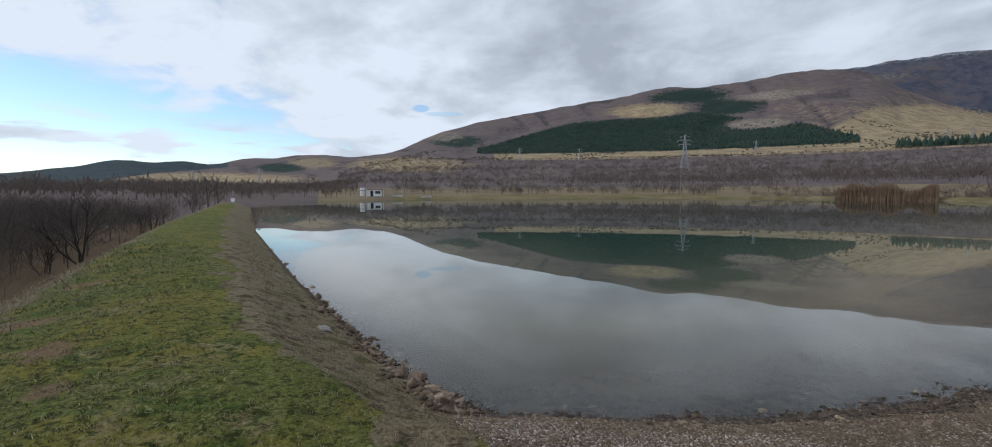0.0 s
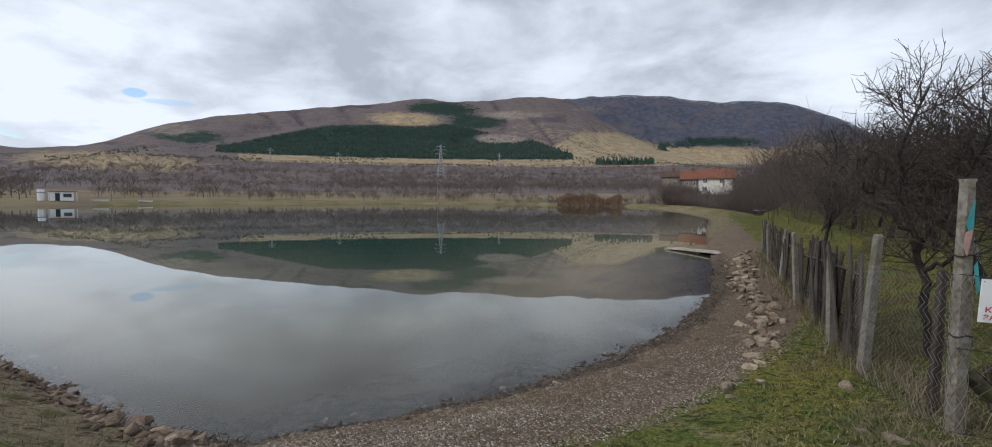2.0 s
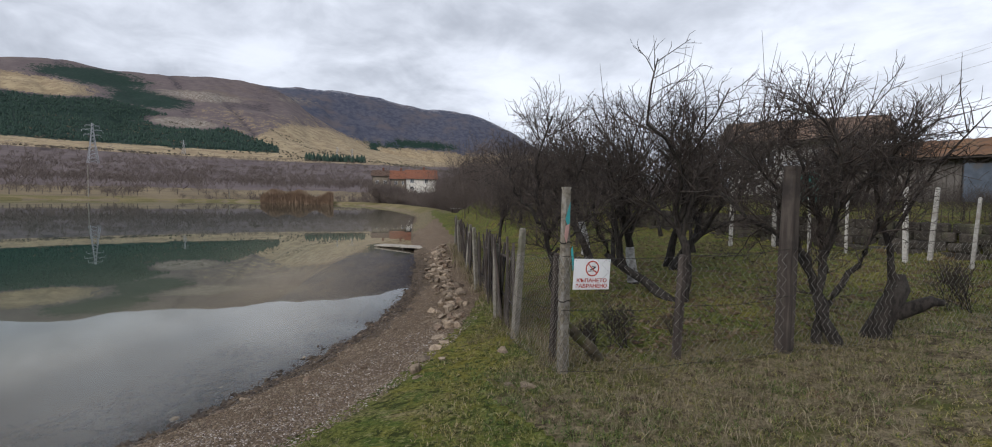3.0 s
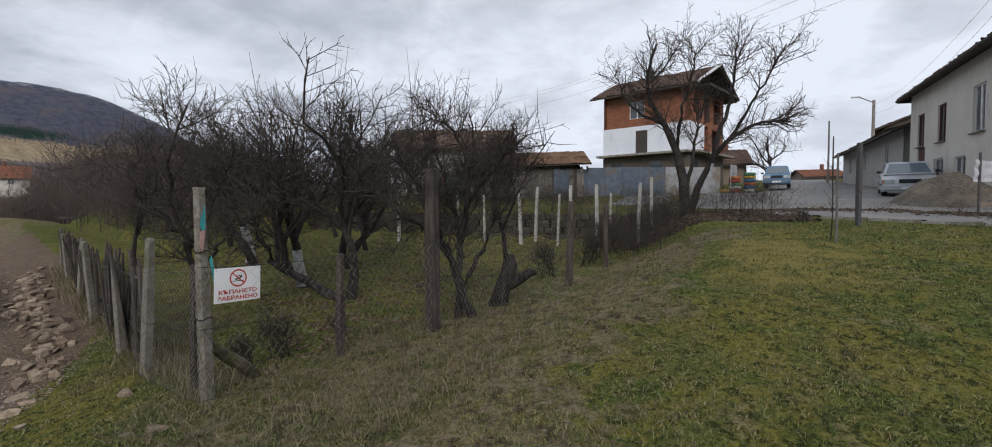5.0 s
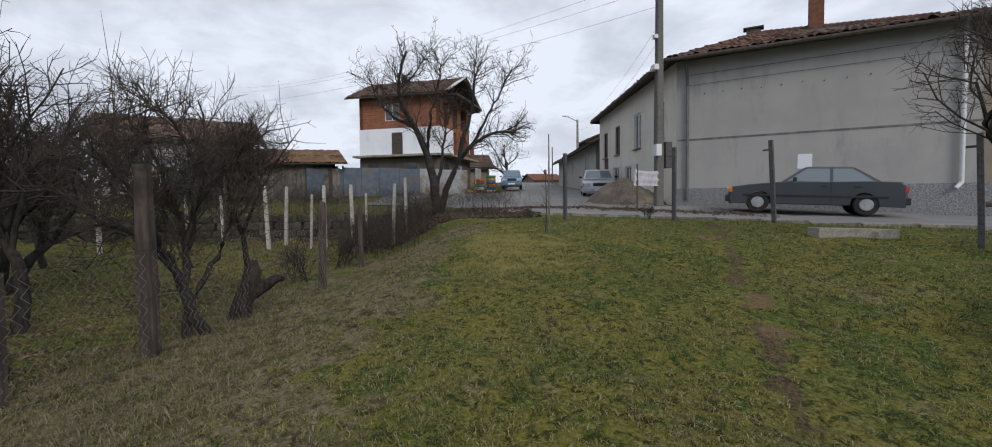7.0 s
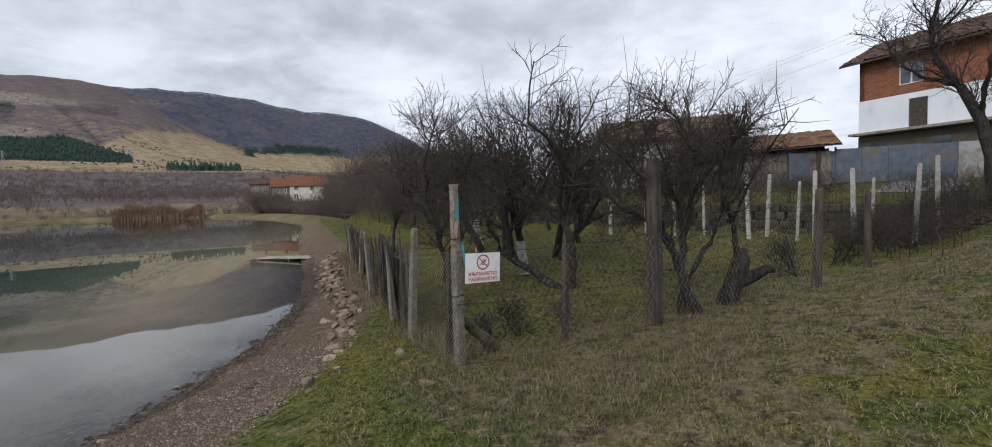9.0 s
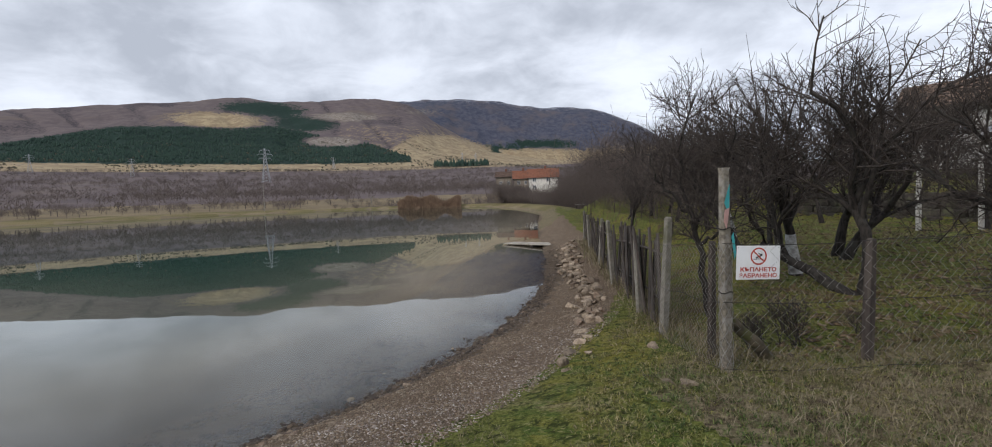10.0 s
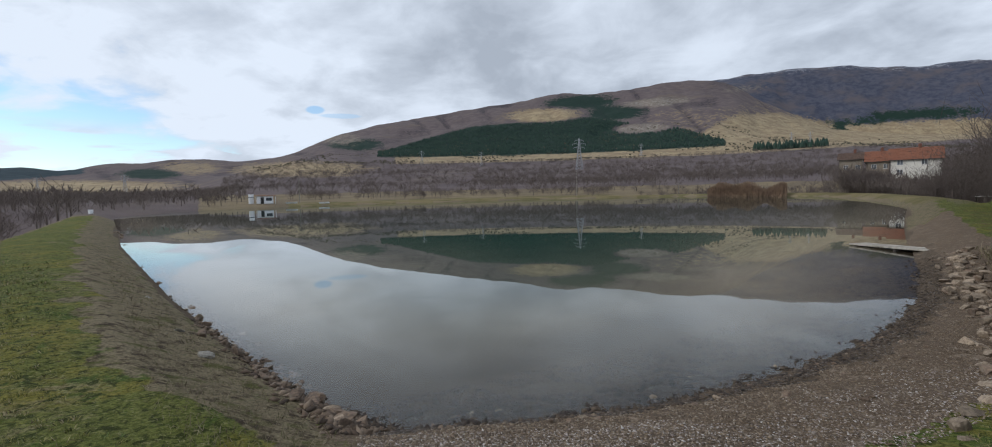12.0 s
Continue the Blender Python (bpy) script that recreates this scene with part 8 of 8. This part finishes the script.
def chips(name, label, category, xy, size, material, flat=0.45, lift=0.0, seed=1):
    """Many small angular bits lying on the ground, one mesh."""
    rng = np.random.default_rng(seed)
    n = len(xy)
    base = np.array([(1, 0, 0), (0, 1, 0), (-1, 0, 0), (0, -1, 0), (0, 0, 1), (0, 0, -1)], float)
    s = rng.uniform(*size, n)[:, None, None]
    v = base[None] * rng.uniform(0.5, 1.3, (n, 6, 1)) * s * np.array((1, 1, flat))
    a = rng.uniform(0, 6.28, n)
    c, sn = np.cos(a)[:, None], np.sin(a)[:, None]
    tilt = rng.normal(0, 0.35, (n, 1))
    x, y, z = v[..., 0] * rng.uniform(0.6, 1.8, (n, 1)), v[..., 1], v[..., 2]
    z = z + x * tilt
    X, Y = x * c - y * sn, x * sn + y * c
    g = ground_z(xy[:, 0], xy[:, 1])
    P = np.stack([X + xy[:, :1], Y + xy[:, 1:2], z + (g + lift)[:, None] + s[:, :, 0] * flat * 0.3], -1).reshape(-1, 3)
    tri = np.array([(0, 1, 4), (1, 2, 4), (2, 3, 4), (3, 0, 4), (1, 0, 5), (2, 1, 5), (3, 2, 5), (0, 3, 5)])
    F = (tri[None] + (np.arange(n) * 6)[:, None, None]).reshape(-1, 3)
    ob = dress(name, bare_mesh(name, P, F), material)
    return tagged(ob, label, category, kind="stuff")


def bare_mesh(name, P, F):
    me = bpy.data.meshes.new(name)
    me.vertices.add(len(P))
    me.vertices.foreach_set("co", np.asarray(P, np.float32).ravel())
    k = F.shape[1]
    me.loops.add(F.size)
    me.loops.foreach_set("vertex_index", F.astype(np.int32).ravel())
    me.polygons.add(len(F))
    me.polygons.foreach_set("loop_start", np.arange(0, F.size, k, dtype=np.int32))
    me.update(calc_edges=True)
    me.validate()
    return me


def island_mat(name, colours, rough=0.9):
    """Colours that change from bit to bit."""
    k = Kit(name)
    geo = k.nt.nodes.new("ShaderNodeNewGeometry")
    ramp = k.nt.nodes.new("ShaderNodeValToRGB")
    ramp.color_ramp.interpolation = "CONSTANT"
    el = ramp.color_ramp.elements
    while len(el) < len(colours):
        el.new(0.5)
    for i, c in enumerate(colours):
        el[i].position = i / len(colours)
        el[i].color = (*c, 1)
    k.nt.links.new(geo.outputs["Random Per Island"], ramp.inputs[0])
    return k.done(k.mix(k.ramp(k.noise(60, 3), 0.3, 0.7, 0.0, 0.3), ramp.outputs[0], (0.1, 0.085, 0.07)), rough, 0, 0.2)


SHINGLE = island_mat("shingle", [(0.225, 0.165, 0.110), (0.145, 0.105, 0.070), (0.27, 0.21, 0.15), (0.095, 0.070, 0.049), (0.31, 0.26, 0.205), (0.18, 0.135, 0.097), (0.12, 0.09, 0.068)])
SHELLS = island_mat("shells", [(0.48, 0.43, 0.39), (0.35, 0.295, 0.265), (0.25, 0.205, 0.185), (0.55, 0.51, 0.48), (0.17, 0.14, 0.125), (0.40, 0.34, 0.30)])
WET_SHINGLE = island_mat("wet_shingle", [(0.05, 0.036, 0.027), (0.085, 0.062, 0.046), (0.035, 0.027, 0.022), (0.12, 0.09, 0.068), (0.06, 0.045, 0.035), (0.17, 0.14, 0.115)], 0.5)
LITTER = island_mat("litter", [(0.035, 0.026, 0.02), (0.07, 0.05, 0.036), (0.11, 0.08, 0.055), (0.05, 0.037, 0.03)])
RUBBLE = island_mat("rubble", [(0.16, 0.115, 0.08), (0.085, 0.06, 0.043), (0.12, 0.083, 0.058), (0.06, 0.043, 0.032), (0.22, 0.165, 0.12)])
LEAVES = island_mat("dead_leaves", [(0.13, 0.085, 0.045), (0.09, 0.058, 0.034), (0.17, 0.12, 0.07), (0.06, 0.042, 0.03), (0.21, 0.16, 0.10)])
BLADES = island_mat("grass_blades", [(0.085, 0.105, 0.020), (0.17, 0.175, 0.042), (0.26, 0.235, 0.075), (0.045, 0.060, 0.013), (0.33, 0.28, 0.15), (0.20, 0.20, 0.055), (0.030, 0.044, 0.010)], 0.8)
BLADES_GREEN = island_mat("green_blades", [(0.050, 0.085, 0.016), (0.105, 0.150, 0.034), (0.028, 0.048, 0.010), (0.16, 0.195, 0.058)], 0.8)
BLADES_PALE = island_mat("pale_blades", [(0.26, 0.225, 0.08), (0.20, 0.18, 0.05), (0.11, 0.115, 0.026), (0.34, 0.285, 0.17), (0.075, 0.058, 0.028)], 0.85)
STRAWS = island_mat("straw_blades", [(0.22, 0.18, 0.11), (0.16, 0.128, 0.076), (0.29, 0.245, 0.165), (0.11, 0.086, 0.055), (0.11, 0.115, 0.04)], 0.9)


def strew():
    rng = np.random.default_rng(77)

    def spread(n, r0, r1, a0, a1, power=1.0):
        a = np.radians(rng.uniform(a0, a1, n))
        r = r0 + (r1 - r0) * rng.random(n) ** power
        return np.stack([r * np.sin(a), r * np.cos(a)], -1)

    def dam_place(p):
        return p @ DAM_U, p @ DAM_N

    p = spread(130000, 2.6, 18, -35, 42, 1.5)
    s, (al, ac) = shore_distance(p[:, 0], p[:, 1]), dam_place(p)
    beach = (s > -0.5) & (s < 2.15) & ((ac > 1.55) | (al < 1.0)) & (al < 4.9)
    damp = beach & (s < 0.52 + 0.22 * wavy(p[:, 0], p[:, 1], 1.2, 6.0, 3))
    chips("wet_shingle", "dark wet shingle and rotted leaves at the water's edge", "shingle", p[damp][:11000], (0.006, 0.024), WET_SHINGLE, 0.4, seed=9)
    beach &= ~damp
    chips("shingle", "brown and grey shingle on the shore", "shingle", p[beach][:24000], (0.004, 0.016), SHINGLE, 0.5, seed=2)
    band = beach & (s > 0.95 + 0.4 * wavy(p[:, 0], p[:, 1], 1.7, 2.0, 3)) & (p[:, 1] < 6.8)
    chips("shells", "broken shells and pale grit on the upper beach", "shells", p[band][-13000:], (0.004, 0.014), SHELLS, 0.35, seed=3)
    q = spread(75000, 3.2, 20, -36, 35, 1.25)
    s, (al, ac) = shore_distance(q[:, 0], q[:, 1]), dam_place(q)
    wrack = (np.abs(s - 0.10) < 0.27 + 0.06 * wavy(q[:, 0], q[:, 1], 0.9, 5.0, 3)) & (al < 5.2)
    chips("drift_litter", "dark twigs and rotted leaves along the waterline", "litter", q[wrack], (0.010, 0.045), LITTER, 0.35, seed=4)
    under = (s < -0.1) & (s > -2.4) & (al < 5.5) & (rng.random(len(s)) < np.exp(s * 0.55)) & (wavy(q[:, 0], q[:, 1], 1.6, 8.0, 3) > -0.25)
    chips("sunken_litter", "dark leaves and stones under the shallow water", "litter", q[under][:9000], (0.012, 0.055), LITTER, 0.4, seed=5)
    m = np.stack([4.2 + 30 * rng.random(3600) ** 1.6, 1.93 + rng.normal(0, 0.15, 3600)], -1)
    chips("dam_rubble", "brown stone shards and soil on the dam's water face", "rubble", m[:, :1] * DAM_U + m[:, 1:] * DAM_N, (0.012, 0.07), RUBBLE, 0.5, seed=7)
    u = rng.random(5200)
    e = np.stack([np.interp(u, [0, 0.3, 0.55, 0.8, 1.0], [16.9, 17.8, 17.3, 15.3, 13.4]) + rng.normal(-0.1, 0.28, 5200), np.interp(u, [0, 0.3, 0.55, 0.8, 1.0], [0.6, -3.0, -5.6, -7.4, -9.7]) + rng.normal(0, 0.25, 5200)], -1)
    chips("verge_litter", "dark soil crumbs and dead leaves along the road edge", "litter", np.concatenate([e, np.stack([rng.uniform(14.2, 17.0, 2600), rng.uniform(-3.4, 1.6, 2600)], -1)]), (0.02, 0.075), LITTER, 0.45, 0.02, seed=8)
    # fallen leaves in the orchard and under the dam
    o = spread(30000, 4.5, 20, 30, 92, 1.2)
    fy = 3.5 - 0.21 * (o[:, 0] - 3.08)
    ok = (o[:, 1] > fy + 0.1) & (o[:, 0] > 3.2 + 0.429 * (o[:, 1] - 3.5)) & (shore_distance(o[:, 0], o[:, 1]) > 4.2)
    chips("fallen_leaves", "brown fallen leaves under the fruit trees", "leaves", o[ok][:5500], (0.015, 0.05), LEAVES, 0.25, 0.01, seed=6)

    def blades(name, label, pts, h, w, material, lean, seed):
        r2 = np.random.default_rng(seed)
        n = len(pts)
        dist = np.hypot(pts[:, 0], pts[:, 1])
        k = np.clip(dist / 6.5, 1.0, 2.4)
        hh, ww = r2.uniform(*h, n) * k ** 0.25, r2.uniform(*w, n) * k
        a, t = r2.uniform(0, 6.28, n), r2.normal(0, lean, (n, 2))
        g = ground_z(pts[:, 0], pts[:, 1])
        base = np.stack([pts[:, 0], pts[:, 1], g - 0.004], -1)
        side = np.stack([np.cos(a) * ww, np.sin(a) * ww, np.zeros(n)], -1)
        mid = base + np.stack([t[:, 0] * hh * 0.35, t[:, 1] * hh * 0.35, hh * 0.6], -1)
        tip = base + np.stack([t[:, 0] * hh, t[:, 1] * hh, hh * (1 - 0.25 * np.hypot(t[:, 0], t[:, 1]))], -1)
        P = np.stack([base - side, base + side, mid + side * 0.7, mid - side * 0.7, tip], 1).reshape(-1, 3)
        o5 = (np.arange(n) * 5)[:, None]
        F = np.concatenate([o5 + np.array([[0, 1, 2]]), o5 + np.array([[0, 2, 3]]), o5 + np.array([[3, 2, 4]])], 0)
        ob = dress(name, bare_mesh(name, P, F), material)
        tagged(ob, label, "grass", kind="stuff")

    def allowed(g):
        s, (al, ac) = shore_distance(g[:, 0], g[:, 1]), dam_place(g)
        fy = 3.5 - 0.21 * (g[:, 0] - 3.08)
        roadside = ((g[:, 0] - 17.9) * -0.806 + (g[:, 1] + 9.5) * 0.592) < 5.75
        street = ((g[:, 0] - 17.9) * 0.125 + (g[:, 1] + 9.5) * 0.99) < 6.7
        dam = (al > 0.4) & (g[:, 0] < 2)
        ok = (s > 2.2 + 0.3 * wavy(g[:, 0], g[:, 1], 0.8, 3.0, 3)) & ~(roadside & (g[:, 0] > 6)) & ~(street & (g[:, 0] > 13.5))
        ok &= ~dam | ((ac < 0.75 + 0.25 * wavy(g[:, 0], g[:, 1], 1.1, 6.0, 3)) & (ac > -2.6))
        trail = np.abs((g[:, 1] + 6.9) + (g[:, 0] - 11.2) * 0.47)
        ok &= ~((trail < 0.22 + 0.2 * rng.random(len(g))) & (g[:, 0] > 1.5) & (rng.random(len(g)) < 0.75))
        return ok, (g[:, 1] > fy) & (g[:, 0] > 3.0 + 0.429 * (g[:, 1] - 3.5))

    # turf grows in tufts: deep green, yellow-green and bleached ones
    c = np.concatenate([spread(26000, 1.8, 18, -80, 150, 1.15), spread(9000, 2.2, 9, 15, 150, 1.0)])
    ok, inside = allowed(c)
    tone = 0.75 * wavy(c[:, 0], c[:, 1], 2.2, 11.0, 4) + 0.4 * wavy(c[:, 0], c[:, 1], 6.5, 3.0, 3) + 0.35 * wavy(c[:, 0], c[:, 1], 0.7, 4.0, 3) + rng.normal(0, 0.28, len(c))
    bare = wavy(c[:, 0], c[:, 1], 1.4, 19.0, 4)
    ok &= (bare < 0.75) & (~inside | (bare < 0.25))
    for name, label, lo, hi, mat, h in (("turf", "deep green grass tufts", 0.38, 9, BLADES_GREEN, (0.022, 0.055)), ("turf", "yellow-green short grass", -0.2, 0.38, BLADES, (0.02, 0.045)), ("turf", "bleached winter grass", -9, -0.2, BLADES_PALE, (0.015, 0.045))):
        pick = c[ok & (tone > lo) & (tone <= hi)]
        size = np.clip(np.hypot(pick[:, 0], pick[:, 1]) / 6, 0.7, 2.2)
        per = 9
        pts = np.repeat(pick, per, 0) + rng.normal(0, 0.026, (len(pick) * per, 2)) * np.repeat(size, per)[:, None]
        blades(name, label, pts, h, (0.0018, 0.0046), mat, 0.95, 21)
    d = np.concatenate([spread(110000, 1.8, 22, -85, 150, 1.3), spread(30000, 3.5, 9, 18, 75, 1.0)])
    s, (al, ac) = shore_distance(d[:, 0], d[:, 1]), dam_place(d)
    fy = 3.5 - 0.21 * (d[:, 0] - 3.08)
    slope = (al > 0.6) & (d[:, 0] < 1) & (((ac > 0.45) & (s > 0.45)) | (ac < -2.2))
    verge = (np.abs(d[:, 1] - fy + 0.8) < 1.15 + 0.3 * wavy(d[:, 0], d[:, 1], 1.3, 7.0, 3)) & (d[:, 0] > 2.4)
    edge = (np.abs(s - 3.0) < 0.6) & (d[:, 1] > 5.2) & (d[:, 0] > 2.3)
    rest = (s > 3) & (wavy(d[:, 0], d[:, 1], 2.1, 15.0, 4) > 0.12) & (rng.random(len(s)) < 0.7)
    roadside = ((d[:, 0] - 17.9) * -0.806 + (d[:, 1] + 9.5) * 0.592) < 5.7
    keep = (slope & ((ac > 1.65) | (s > 0.4))) | verge | edge | rest
    keep &= ~(roadside & (d[:, 0] > 6)) & (s > 0.4) & ~((ac > 1.6) & (al < 4.6) & (s < 2.2))
    blades("dry_grass", "flattened straw-coloured dead grass", d[keep], (0.03, 0.11), (0.0014, 0.003), STRAWS, 0.95, 22)
    # rough tussocks against the fence and on the bank
    t = np.concatenate([np.stack([rng.uniform(3.2, 9.0, 5200), np.zeros(5200)], -1)])
    t[:, 1] = 3.5 + (t[:, 0] - 3.1) * 2.33 + rng.normal(0.2, 0.35, 5200) + rng.uniform(-0.6, 0.2, 5200)
    keep = wavy(t[:, 0], t[:, 1], 0.9, 5.0, 3) > -0.2
    blades("tussocks", "long yellow-green tussocks at the foot of the fence", t[keep], (0.10, 0.30), (0.002, 0.004), STRAWS, 0.6, 23)


strew()
